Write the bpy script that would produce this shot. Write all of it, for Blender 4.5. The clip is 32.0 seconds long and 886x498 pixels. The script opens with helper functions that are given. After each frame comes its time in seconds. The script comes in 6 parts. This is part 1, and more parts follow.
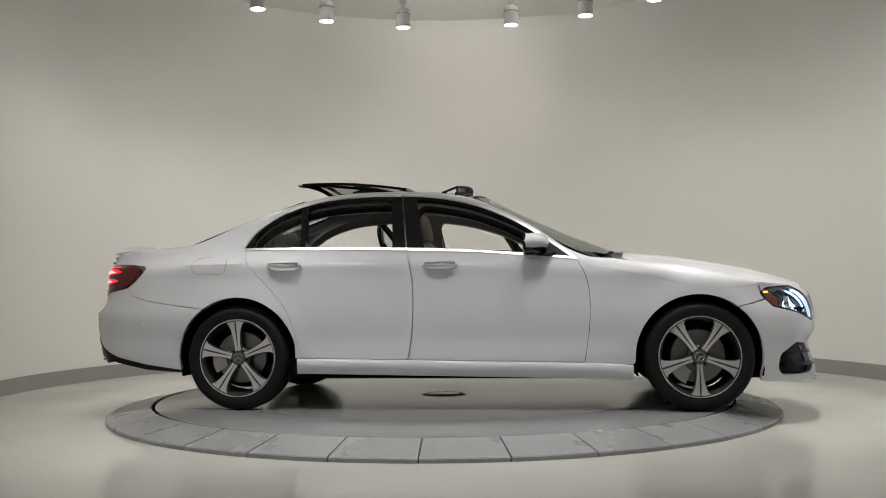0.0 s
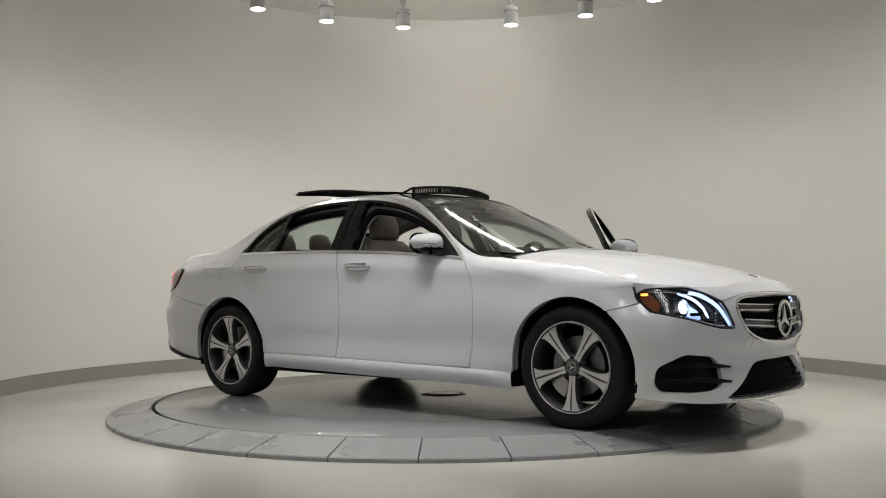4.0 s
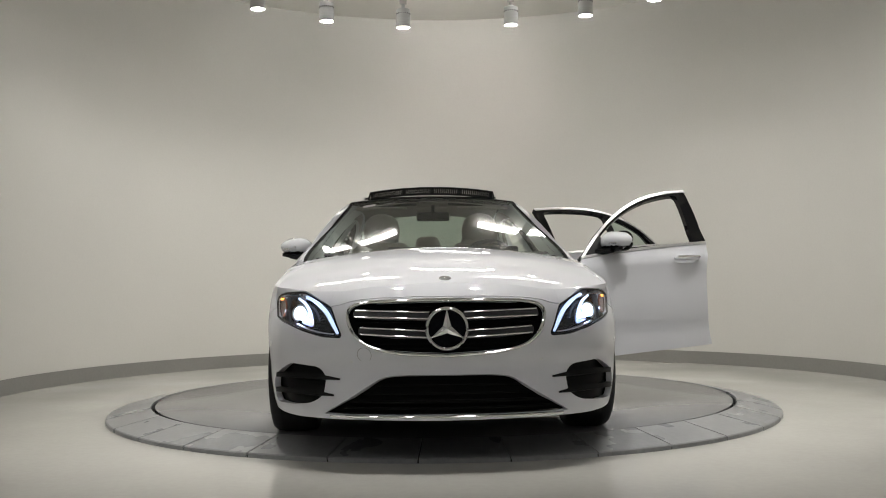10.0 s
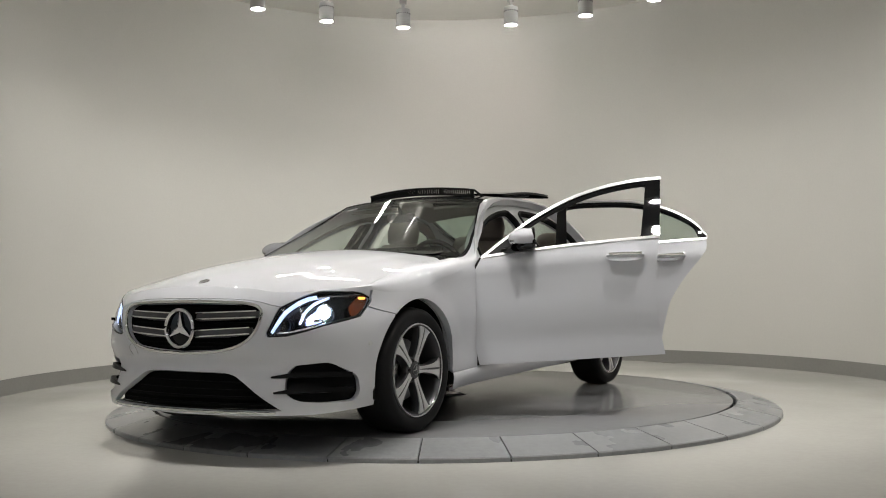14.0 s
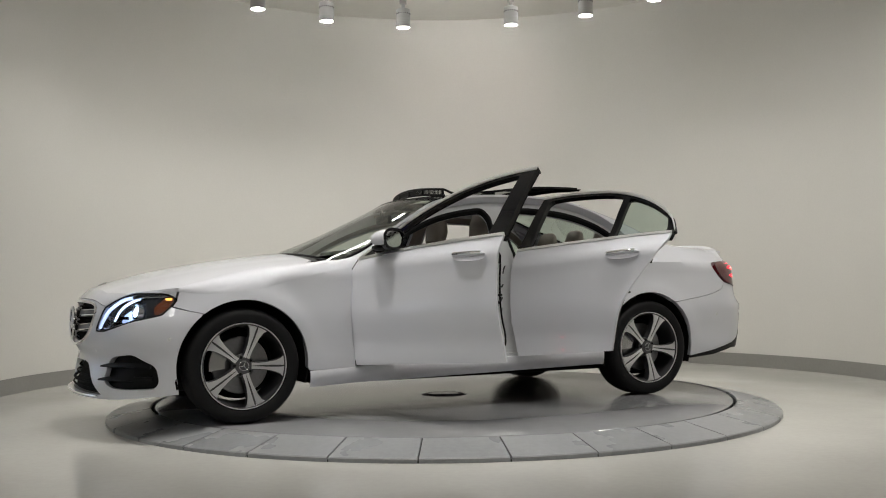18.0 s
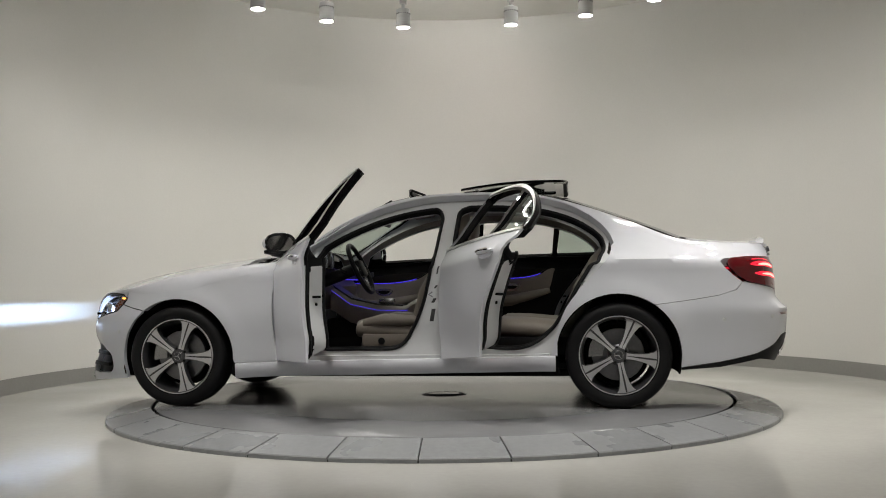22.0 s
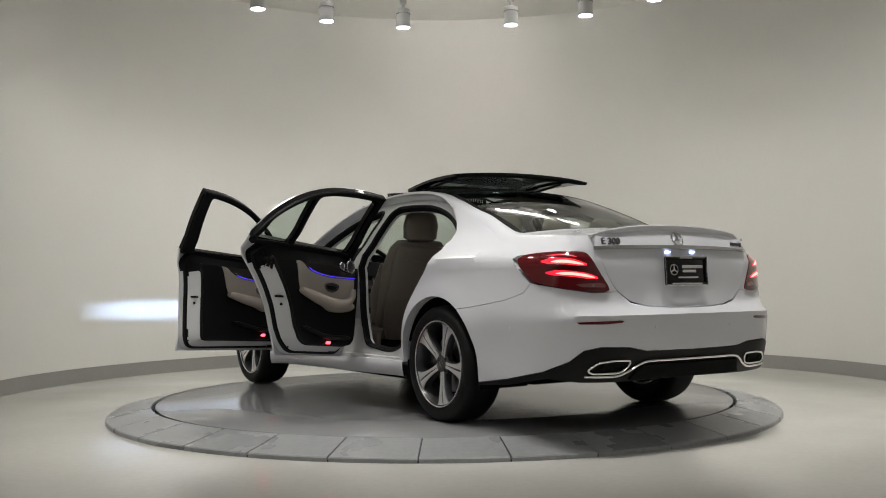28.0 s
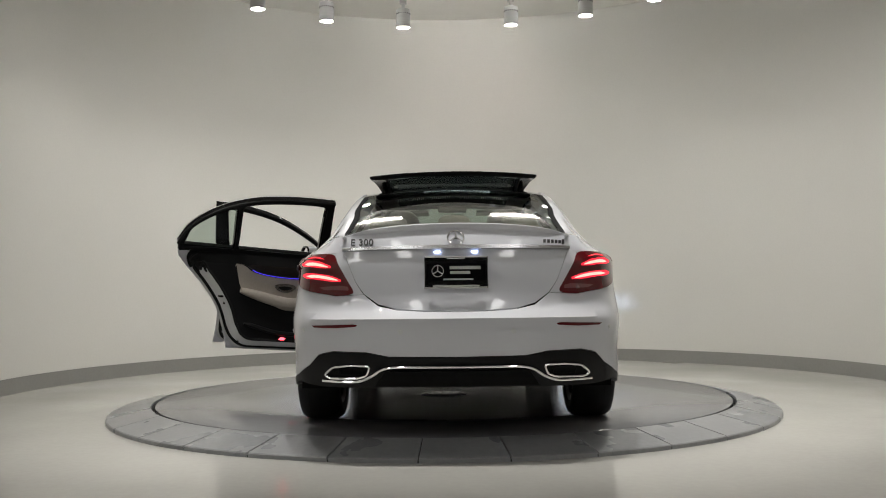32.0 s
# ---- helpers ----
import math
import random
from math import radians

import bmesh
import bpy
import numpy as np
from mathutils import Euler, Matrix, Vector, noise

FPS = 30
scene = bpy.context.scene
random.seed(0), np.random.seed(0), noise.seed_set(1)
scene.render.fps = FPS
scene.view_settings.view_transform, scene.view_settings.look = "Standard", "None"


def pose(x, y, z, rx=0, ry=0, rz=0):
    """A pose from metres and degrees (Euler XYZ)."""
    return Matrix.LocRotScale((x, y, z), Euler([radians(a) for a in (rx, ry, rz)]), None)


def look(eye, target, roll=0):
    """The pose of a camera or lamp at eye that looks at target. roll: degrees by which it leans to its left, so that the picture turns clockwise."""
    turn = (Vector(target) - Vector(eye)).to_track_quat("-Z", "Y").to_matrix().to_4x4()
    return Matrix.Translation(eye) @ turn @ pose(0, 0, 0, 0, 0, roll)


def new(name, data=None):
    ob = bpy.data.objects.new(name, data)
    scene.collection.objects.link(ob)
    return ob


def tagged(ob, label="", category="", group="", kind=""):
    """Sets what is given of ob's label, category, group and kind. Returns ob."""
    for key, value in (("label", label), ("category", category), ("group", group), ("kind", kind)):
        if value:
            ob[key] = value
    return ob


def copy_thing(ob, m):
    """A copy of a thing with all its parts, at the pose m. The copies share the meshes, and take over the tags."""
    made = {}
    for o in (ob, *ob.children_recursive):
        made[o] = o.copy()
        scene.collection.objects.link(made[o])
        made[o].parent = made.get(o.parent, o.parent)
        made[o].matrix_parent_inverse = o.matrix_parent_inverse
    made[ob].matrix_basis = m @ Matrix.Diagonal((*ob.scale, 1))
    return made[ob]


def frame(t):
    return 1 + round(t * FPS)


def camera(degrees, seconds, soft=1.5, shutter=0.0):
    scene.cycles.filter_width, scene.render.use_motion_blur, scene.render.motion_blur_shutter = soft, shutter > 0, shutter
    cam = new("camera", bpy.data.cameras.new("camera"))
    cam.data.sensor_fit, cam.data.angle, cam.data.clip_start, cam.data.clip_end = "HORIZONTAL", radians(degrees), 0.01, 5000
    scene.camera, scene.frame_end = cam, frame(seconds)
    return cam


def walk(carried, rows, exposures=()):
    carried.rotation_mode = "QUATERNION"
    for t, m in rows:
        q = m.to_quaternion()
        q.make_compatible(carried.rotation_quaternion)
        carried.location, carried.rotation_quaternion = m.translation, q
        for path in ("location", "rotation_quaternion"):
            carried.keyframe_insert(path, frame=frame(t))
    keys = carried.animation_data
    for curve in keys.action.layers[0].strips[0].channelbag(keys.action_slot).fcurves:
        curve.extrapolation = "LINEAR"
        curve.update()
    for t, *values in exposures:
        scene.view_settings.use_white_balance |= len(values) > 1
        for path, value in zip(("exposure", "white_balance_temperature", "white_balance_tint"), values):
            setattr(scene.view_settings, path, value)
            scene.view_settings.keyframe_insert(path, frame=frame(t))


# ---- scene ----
# Turntable studio: world origin on the turntable's axis, z = 0 on the disc; the floor lies lower.
FLOOR = -0.083
cam = camera(49.30, 32.0, soft=1.0)
CAM = look((0, -7.141, 0.784), (0.0046, -0.141, 1.0609), roll=-0.65)
walk(cam, [(0, CAM), (32, CAM)], exposures=[(0, 0.0), (32, 0.0)])

# turn of the disc in degrees, one value every second
def turn_at(t):
    knots = (0, 5, 10, 15.5, 21, 26.5, 32)
    extra = (0, 0.31, 1.27, 2.1, 0.4, 0.0, 0.0)
    fine = np.linspace(t - 1.5, t + 1.5, 13)
    return -6.694 - 8.2376 * t + float(np.interp(fine, knots, extra).mean())

# ---- world and lights ----
world = bpy.data.worlds.new("studio_world")
world.use_nodes = True
world.node_tree.nodes["Background"].inputs[0].default_value = (0.5, 0.52, 0.5, 1)
world.node_tree.nodes["Background"].inputs[1].default_value = 0.05
scene.world = world


# ---- materials ----
def rgb(r, g, b):
    """sRGB 0..255 to linear."""
    out = []
    for c in (r, g, b):
        c /= 255
        out.append(c / 12.92 if c < 0.04045 else ((c + 0.055) / 1.055) ** 2.4)
    return (*out, 1)


def mat(name, color, rough=0.5, metal=0.0, grain=0.0, scale=30.0, bump=0.0, coat=0.0, stain=0.0, stain_scale=1.5, emit=None, power=0.0, clear=0.0, ior=1.45, spec=0.5, rough_var=0.0, shift=False):
    """A principled material with grain and stains at two scales."""
    m = bpy.data.materials.new(name)
    m.use_nodes = True
    nt = m.node_tree
    b = nt.nodes["Principled BSDF"]
    b.inputs["Base Color"].default_value = color
    b.inputs["Roughness"].default_value = rough
    b.inputs["Metallic"].default_value = metal
    b.inputs["Coat Weight"].default_value = coat
    b.inputs["Coat Roughness"].default_value = 0.012
    b.inputs["Transmission Weight"].default_value = clear
    b.inputs["IOR"].default_value = ior
    b.inputs["Specular IOR Level"].default_value = spec
    if emit:
        b.inputs["Emission Color"].default_value = emit
        b.inputs["Emission Strength"].default_value = power
    if grain or bump or stain or rough_var:
        co = nt.nodes.new("ShaderNodeTexCoord")
        fine = nt.nodes.new("ShaderNodeTexNoise")
        fine.inputs["Scale"].default_value = scale
        fine.inputs["Detail"].default_value = 5
        where = co.outputs["Object"]
        if shift:
            info = nt.nodes.new("ShaderNodeObjectInfo")
            far = nt.nodes.new("ShaderNodeMath")
            far.operation = "MULTIPLY"
            far.inputs[1].default_value = 37.0
            nt.links.new(info.outputs["Random"], far.inputs[0])
            add = nt.nodes.new("ShaderNodeVectorMath")
            nt.links.new(where, add.inputs[0])
            nt.links.new(far.outputs[0], add.inputs[1])
            where = add.outputs[0]
        nt.links.new(where, fine.inputs["Vector"])
        wide = nt.nodes.new("ShaderNodeTexNoise")
        wide.inputs["Scale"].default_value = stain_scale
        wide.inputs["Detail"].default_value = 4
        nt.links.new(where, wide.inputs["Vector"])
        last = None
        for node, amount in ((fine, grain), (wide, stain)):
            if not amount:
                continue
            ramp = nt.nodes.new("ShaderNodeMapRange")
            ramp.inputs["From Min"].default_value = 0.25
            ramp.inputs["From Max"].default_value = 0.75
            ramp.inputs["To Min"].default_value = 1 - amount
            ramp.inputs["To Max"].default_value = 1 + amount
            nt.links.new(node.outputs["Fac"], ramp.inputs["Value"])
            mul = nt.nodes.new("ShaderNodeVectorMath")
            mul.operation = "SCALE"
            mul.inputs[0].default_value = color[:3]
            if last:
                nt.links.new(last, mul.inputs[0])
            nt.links.new(ramp.outputs["Result"], mul.inputs["Scale"])
            last = mul.outputs[0]
        if last:
            nt.links.new(last, b.inputs["Base Color"])
        if rough_var:
            rr = nt.nodes.new("ShaderNodeMapRange")
            rr.inputs["From Min"].default_value = 0.3
            rr.inputs["From Max"].default_value = 0.7
            rr.inputs["To Min"].default_value = max(0.02, rough - rough_var)
            rr.inputs["To Max"].default_value = rough + rough_var
            nt.links.new(wide.outputs["Fac"], rr.inputs["Value"])
            nt.links.new(rr.outputs["Result"], b.inputs["Roughness"])
        if bump:
            bn = nt.nodes.new("ShaderNodeBump")
            bn.inputs["Strength"].default_value = bump
            bn.inputs["Distance"].default_value = 0.004
            nt.links.new(fine.outputs["Fac"], bn.inputs["Height"])
            nt.links.new(bn.outputs["Normal"], b.inputs["Normal"])
    return m


WALL = mat("warm_white_wall_paint", (0.68, 0.67, 0.635, 1), 0.6, grain=0.02, scale=60, bump=0.03, stain=0.03, stain_scale=0.6)
DARKWALL = mat("dark_front_wall_paint", (0.09, 0.09, 0.092, 1), 0.6, grain=0.03, stain=0.05)
BASE = mat("grey_base_paint", (0.27, 0.265, 0.25, 1), 0.5, grain=0.04, scale=40, stain=0.05)
CEIL = mat("ceiling_paint", (0.75, 0.74, 0.70, 1), 0.7, grain=0.02, stain=0.03)
FLOORM = mat("polished_floor", (0.595, 0.585, 0.548, 1), 0.125, grain=0.03, scale=25, stain=0.05, stain_scale=0.9, rough_var=0.05, bump=0.015)
DISC = mat("worn_grey_disc", (0.212, 0.213, 0.220, 1), 0.17, grain=0.04, scale=12, stain=0.07, stain_scale=1.1, bump=0.03)
STONE = mat("grey_ring_tile", (0.275, 0.282, 0.290, 1), 0.28, grain=0.10, scale=30, stain=0.07, stain_scale=2.0, rough_var=0.02, bump=0.06, shift=True)
JOINT = mat("dark_joint", (0.03, 0.03, 0.03, 1), 0.8)
LAMPW = mat("white_lamp_enamel", (0.50, 0.50, 0.49, 1), 0.4)
GLOW = mat("lamp_glow", (1, 1, 1, 1), 0.5, emit=(1, 0.97, 0.92, 1), power=100.0)
PANELGLOW = mat("light_panel_glow", (1, 1, 1, 1), 0.5, emit=(1, 0.985, 0.96, 1), power=13.5)
FILLGLOW = mat("added_fill_glow", (1, 1, 1, 1), 0.5, emit=(1, 0.985, 0.97, 1), power=5.6)
BEAMGLOW = mat("dipped_beam_source", (1, 1, 1, 1), 0.5, emit=(0.46, 0.64, 1.0, 1), power=3.1e5)
SHIELD = mat("beam_shield_black", (0, 0, 0, 1), 1.0, spec=0.0)
PAINT = mat("white_car_paint", (0.700, 0.710, 0.755, 1), 0.5, coat=1.0, grain=0.008, scale=500, spec=0.15)
PAINT.node_tree.nodes["Principled BSDF"].inputs["Coat IOR"].default_value = 1.7
JAMB = mat("white_jamb_paint", (0.66, 0.67, 0.68, 1), 0.4, coat=0.35, spec=0.2)
BLACK = mat("satin_black_trim", (0.008, 0.008, 0.0085, 1), 0.42, grain=0.2, scale=200, bump=0.02, spec=0.2)
GLOSSB = mat("gloss_black_trim", (0.005, 0.005, 0.006, 1), 0.03, spec=0.4)
FELT = mat("matte_black_lining", (0.005, 0.005, 0.0055, 1), 0.75, grain=0.2, scale=200, spec=0.2)
RUBBER = mat("tyre_rubber", (0.007, 0.007, 0.0075, 1), 0.6, grain=0.2, scale=120, bump=0.05, spec=0.3)
SEAL = mat("rubber_seal", (0.006, 0.006, 0.0065, 1), 0.6, spec=0.3)
TRIM = mat("bright_aluminium", (0.92, 0.92, 0.93, 1), 0.30, metal=1.0, grain=0.02, scale=200)
CHROME = mat("chrome", (0.78, 0.78, 0.79, 1), 0.06, metal=1.0)
SATIN = mat("satin_silver", (0.55, 0.55, 0.56, 1), 0.24, metal=1.0)
ALLOY = mat("machined_alloy", (0.74, 0.74, 0.75, 1), 0.32, metal=0.7, grain=0.04, scale=300)
ALLOYD = mat("dark_grey_alloy", (0.10, 0.10, 0.105, 1), 0.3, metal=0.7)
STEEL = mat("brake_steel", (0.25, 0.25, 0.26, 1), 0.35, metal=1.0, grain=0.1, scale=80)
DARK = mat("underbody_black", (0.006, 0.006, 0.006, 1), 0.85, grain=0.2, scale=20, spec=0.15)
LEATHER = mat("beige_leather", (0.225, 0.196, 0.165, 1), 0.45, grain=0.05, scale=90, bump=0.08, stain=0.05, stain_scale=6)
LEATHERL = mat("light_beige_leather", (0.40, 0.36, 0.31, 1), 0.5, grain=0.05, scale=90, bump=0.08, stain=0.05, stain_scale=6)
LEATHERD = mat("taupe_leather", (0.20, 0.175, 0.15, 1), 0.45, grain=0.06, scale=90, bump=0.08)
CARPET = mat("black_carpet", (0.010, 0.010, 0.010, 1), 0.95, grain=0.3, scale=250, bump=0.3)
WOOD = mat("dark_wood_trim", (0.012, 0.008, 0.006, 1), 0.3, coat=0.15, grain=0.4, scale=18)
HEADLINE = mat("light_headliner", (0.30, 0.275, 0.245, 1), 0.9, grain=0.05, scale=300)
AMBIENT = mat("blue_ambient_light", (0.02, 0.02, 0.3, 1), 0.5, emit=(0.08, 0.05, 1.0, 1), power=0.8)
REDLAMP = mat("red_lens", (0.105, 0.003, 0.006, 1), 0.08, coat=0.8)
REDGLOW = mat("red_light_bar", (0.6, 0.02, 0.03, 1), 0.3, emit=(1.0, 0.012, 0.04, 1), power=1.3)
REDCORE = mat("red_light_core", (0.7, 0.2, 0.2, 1), 0.3, emit=(1.0, 0.25, 0.20, 1), power=3.0)
REDDOOR = mat("red_door_light", (0.5, 0.02, 0.02, 1), 0.3, emit=(1.0, 0.05, 0.07, 1), power=7.0)
AMBER = mat("amber_marker", (0.16, 0.030, 0.006, 1), 0.1, coat=1.0)
AMBERGLOW = mat("amber_glow", (0.6, 0.2, 0.02, 1), 0.3, emit=(1.0, 0.42, 0.08, 1), power=2.5)
DRL = mat("daytime_light", (1, 1, 1, 1), 0.3, emit=(0.45, 0.60, 1.0, 1), power=1.4)
HALO = mat("added_lens_glow", (0.6, 0.65, 0.7, 1), 0.2, emit=(0.42, 0.58, 1.0, 1), power=1.1)
BEAM = mat("headlamp_beam", (1, 1, 1, 1), 0.3, emit=(0.55, 0.70, 1.0, 1), power=60.0)
PLATEGLOW = mat("plate_light", (1, 1, 1, 1), 0.3, emit=(0.50, 0.62, 1.0, 1), power=9.0)
WHITE = mat("white_print", (0.62, 0.62, 0.61, 1), 0.5)
DIAL = mat("dial_glow", (0.3, 0.3, 0.3, 1), 0.4, emit=(0.8, 0.85, 1.0, 1), power=0.35)


def glass(name, tint, alpha):
    """Thin tinted pane: part mirror, part see-through."""
    m = bpy.data.materials.new(name)
    m.use_nodes = True
    nt = m.node_tree
    nt.nodes.remove(nt.nodes["Principled BSDF"])
    out = nt.nodes["Material Output"]
    tr = nt.nodes.new("ShaderNodeBsdfTransparent")
    tr.inputs[0].default_value = tint
    gl = nt.nodes.new("ShaderNodeBsdfGlossy")
    gl.inputs["Roughness"].default_value = 0.01
    fr = nt.nodes.new("ShaderNodeLayerWeight")
    fr.inputs["Blend"].default_value = 0.5
    po = nt.nodes.new("ShaderNodeMath")
    po.operation = "POWER"
    po.inputs[1].default_value = 5.0
    nt.links.new(fr.outputs["Facing"], po.inputs[0])
    sc = nt.nodes.new("ShaderNodeMath")
    sc.operation = "MULTIPLY_ADD"
    sc.inputs[1].default_value = 1.0
    sc.inputs[2].default_value = alpha
    sc.use_clamp = True
    mix = nt.nodes.new("ShaderNodeMixShader")
    nt.links.new(po.outputs[0], sc.inputs[0])
    nt.links.new(sc.outputs[0], mix.inputs[0])
    nt.links.new(tr.outputs[0], mix.inputs[1])
    nt.links.new(gl.outputs[0], mix.inputs[2])
    nt.links.new(mix.outputs[0], out.inputs[0])
    return m


GLASS = glass("green_tinted_glass", (0.62, 0.71, 0.65, 1), 0.065)
GLASSD = glass("dark_roof_glass", (0.04, 0.05, 0.05, 1), 0.05)
LENS = glass("clear_lamp_lens", (0.93, 0.95, 0.97, 1), 0.05)


# ---- mesh tools ----
from mathutils.geometry import delaunay_2d_cdt


def finish(me, smooth=True):
    if smooth:
        me.polygons.foreach_set("use_smooth", [True] * len(me.polygons))
    me.update()
    return me


def part(name, bm, material, parent=None, label="", smooth=True, angle=40, kind="", category="", group=""):
    """Links a bmesh as one mesh object under a thing or a part."""
    me = bpy.data.meshes.new(name)
    if smooth:
        bm.normal_update()
        for e in bm.edges:
            if len(e.link_faces) == 2 and e.calc_face_angle(0) > radians(angle):
                e.smooth = False
    bm.to_mesh(me)
    bm.free()
    for m in (material if isinstance(material, (list, tuple)) else (material,)):
        me.materials.append(m)
    finish(me, smooth)
    ob = new(name, me)
    if parent is not None:
        ob.parent = parent
    return tagged(ob, label, category, group, kind)


def thing(name, label, category, group="", kind="", m=None):
    ob = new(name)
    ob.empty_display_size = 0.1
    if m is not None:
        ob.matrix_basis = m
    return tagged(ob, label, category, group, kind)


def box(bm, c, s, r=0.0, m=None, seg=2):
    """A bevelled box, centre c and full size s."""
    out = bmesh.ops.create_cube(bm, size=1.0)
    vs = out["verts"]
    bmesh.ops.scale(bm, vec=s, verts=vs)
    if r:
        es = list({e for v in vs for e in v.link_edges})
        got = bmesh.ops.bevel(bm, geom=es, offset=min(r, min(s) * 0.49), segments=seg, affect="EDGES", profile=0.5)
        vs = list({v for f in got["faces"] for v in f.verts} | {v for v in vs if v.is_valid})
    bmesh.ops.translate(bm, vec=c, verts=vs)
    if m is not None:
        bmesh.ops.transform(bm, matrix=m, verts=vs)
    return vs


def tube(bm, path, r, n=8, closed=False, flat=1.0, cap=True):
    """A round bar along a path; r one radius or one a point."""
    pts = [Vector(q) for q in path]
    k = len(pts)
    rings = []
    up = Vector((0, 0, 1))
    for i, q in enumerate(pts):
        a = pts[(i - 1) % k] if closed or i else pts[i]
        b = pts[(i + 1) % k] if closed or i < k - 1 else pts[i]
        d = (b - a).normalized()
        side = d.cross(up)
        if side.length < 1e-3:
            side = d.cross(Vector((0, 1, 0)))
        side.normalize()
        top = side.cross(d)
        rr = r[i] if isinstance(r, (list, tuple)) else r
        rings.append([bm.verts.new(q + side * (rr * math.cos(j * math.tau / n)) + top * (rr * flat * math.sin(j * math.tau / n))) for j in range(n)])
    for i in range(k if closed else k - 1):
        a, b = rings[i], rings[(i + 1) % k]
        for j in range(n):
            bm.faces.new((a[j], a[(j + 1) % n], b[(j + 1) % n], b[j]))
    if cap and not closed:
        bm.faces.new(rings[0][::-1])
        bm.faces.new(rings[-1])


def lathe(bm, profile, n=32, axis="z", m=None, close=False):
    """Revolves (radius, height) pairs."""
    rows = []
    for r, h in profile:
        if r < 1e-6:
            rows.append([bm.verts.new((0, 0, h))])
        else:
            rows.append([bm.verts.new((r * math.cos(j * math.tau / n), r * math.sin(j * math.tau / n), h)) for j in range(n)])
    for a, b in list(zip(rows, rows[1:])) + ([(rows[-1], rows[0])] if close else []):
        for j in range(n):
            q = [a[j % len(a)], a[(j + 1) % n % len(a)], b[(j + 1) % n % len(b)], b[j % len(b)]]
            q = list(dict.fromkeys(q))
            if len(q) > 2:
                bm.faces.new(q)
    vs = [v for row in rows for v in row]
    if m is not None:
        bmesh.ops.transform(bm, matrix=m, verts=vs)
    return vs


def spline(pts, n):
    """n points along a Catmull-Rom curve through pts, by chord length."""
    p = np.array(pts, float)
    d = np.r_[0, np.cumsum(np.linalg.norm(np.diff(p, axis=0), axis=1) ** 0.5)]
    t = np.linspace(0, d[-1], n)
    return np.stack([hermite(t, d, p[:, i]) for i in range(p.shape[1])], 1)


def hermite(t, x, y):
    """Smooth interpolation of y over growing x."""
    x, y, t = np.asarray(x, float), np.asarray(y, float), np.asarray(t, float)
    h = np.diff(x)
    s = np.diff(y) / h
    m = np.empty_like(y)
    m[0], m[-1] = s[0], s[-1]
    m[1:-1] = (s[:-1] * h[1:] + s[1:] * h[:-1]) / (h[1:] + h[:-1])
    flat = s[:-1] * s[1:] <= 0
    m[1:-1] = np.where(flat, m[1:-1] * 0.3, m[1:-1])
    i = np.clip(np.searchsorted(x, t) - 1, 0, len(h) - 1)
    u = (np.clip(t, x[0], x[-1]) - x[i]) / h[i]
    return ((2 * u**3 - 3 * u**2 + 1) * y[i] + (u**3 - 2 * u**2 + u) * h[i] * m[i] + (-2 * u**3 + 3 * u**2) * y[i + 1] + (u**3 - u**2) * h[i] * m[i + 1])


def rounded(pts, r, n=4):
    """A polygon with round corners; r one radius or one a corner."""
    p = [np.array(q, float) for q in pts]
    out = []
    for i, q in enumerate(p):
        a, b = p[i - 1], p[(i + 1) % len(p)]
        rr = r[i] if isinstance(r, (list, tuple)) else r
        da, db = np.linalg.norm(a - q), np.linalg.norm(b - q)
        k = min(rr, da * 0.49, db * 0.49)
        if k < 1e-4:
            out.append(q)
            continue
        s, e = q + (a - q) / da * k, q + (b - q) / db * k
        for j in range(n + 1):
            t = j / n
            out.append((1 - t) ** 2 * s + 2 * t * (1 - t) * q + t * t * e)
    return np.array(out)


def inside(p, poly):
    x, y = p[:, 0][:, None], p[:, 1][:, None]
    a, b = poly, np.roll(poly, -1, 0)
    c = ((a[:, 1] > y) != (b[:, 1] > y)) & (x < (b[:, 0] - a[:, 0]) * (y - a[:, 1]) / np.where(b[:, 1] == a[:, 1], 1e-12, b[:, 1] - a[:, 1]) + a[:, 0])
    return c.sum(1) % 2 == 1


def gap_to(p, poly):
    a, b = poly[None], np.roll(poly, -1, 0)[None]
    ab = b - a
    t = np.clip(((p[:, None] - a) * ab).sum(2) / np.maximum((ab**2).sum(2), 1e-12), 0, 1)
    return np.sqrt(((p[:, None] - a - ab * t[..., None]) ** 2).sum(2)).min(1)


def dense(poly, step):
    out = []
    poly = np.asarray(poly, float)
    for a, b in zip(poly, np.roll(poly, -1, 0)):
        n = max(1, int(round(np.linalg.norm(b - a) / step)))
        for i in range(n):
            out.append(a + (b - a) * i / n)
    out = np.array(out)
    keep = np.linalg.norm(out - np.roll(out, 1, 0), axis=1) > step * 0.12
    return out[keep]


def shrink(poly, d):
    """Moves a polygon's edge inwards by d."""
    poly = np.asarray(poly, float)
    area = 0.5 * (poly[:, 0] * np.roll(poly[:, 1], -1) - np.roll(poly[:, 0], -1) * poly[:, 1]).sum()
    t = np.roll(poly, -1, 0) - np.roll(poly, 1, 0)
    t /= np.maximum(np.linalg.norm(t, axis=1), 1e-9)[:, None]
    nrm = np.stack([-t[:, 1], t[:, 0]], 1) * (1 if area > 0 else -1)
    return poly + nrm * d


def surf_normal(fn, q):
    h = 2e-3
    a = fn(q + [h, 0]) - fn(q - [h, 0])
    b = fn(q + [0, h]) - fn(q - [0, h])
    n = np.cross(a, b)
    return n / np.maximum(np.linalg.norm(n, axis=1), 1e-12)[:, None]


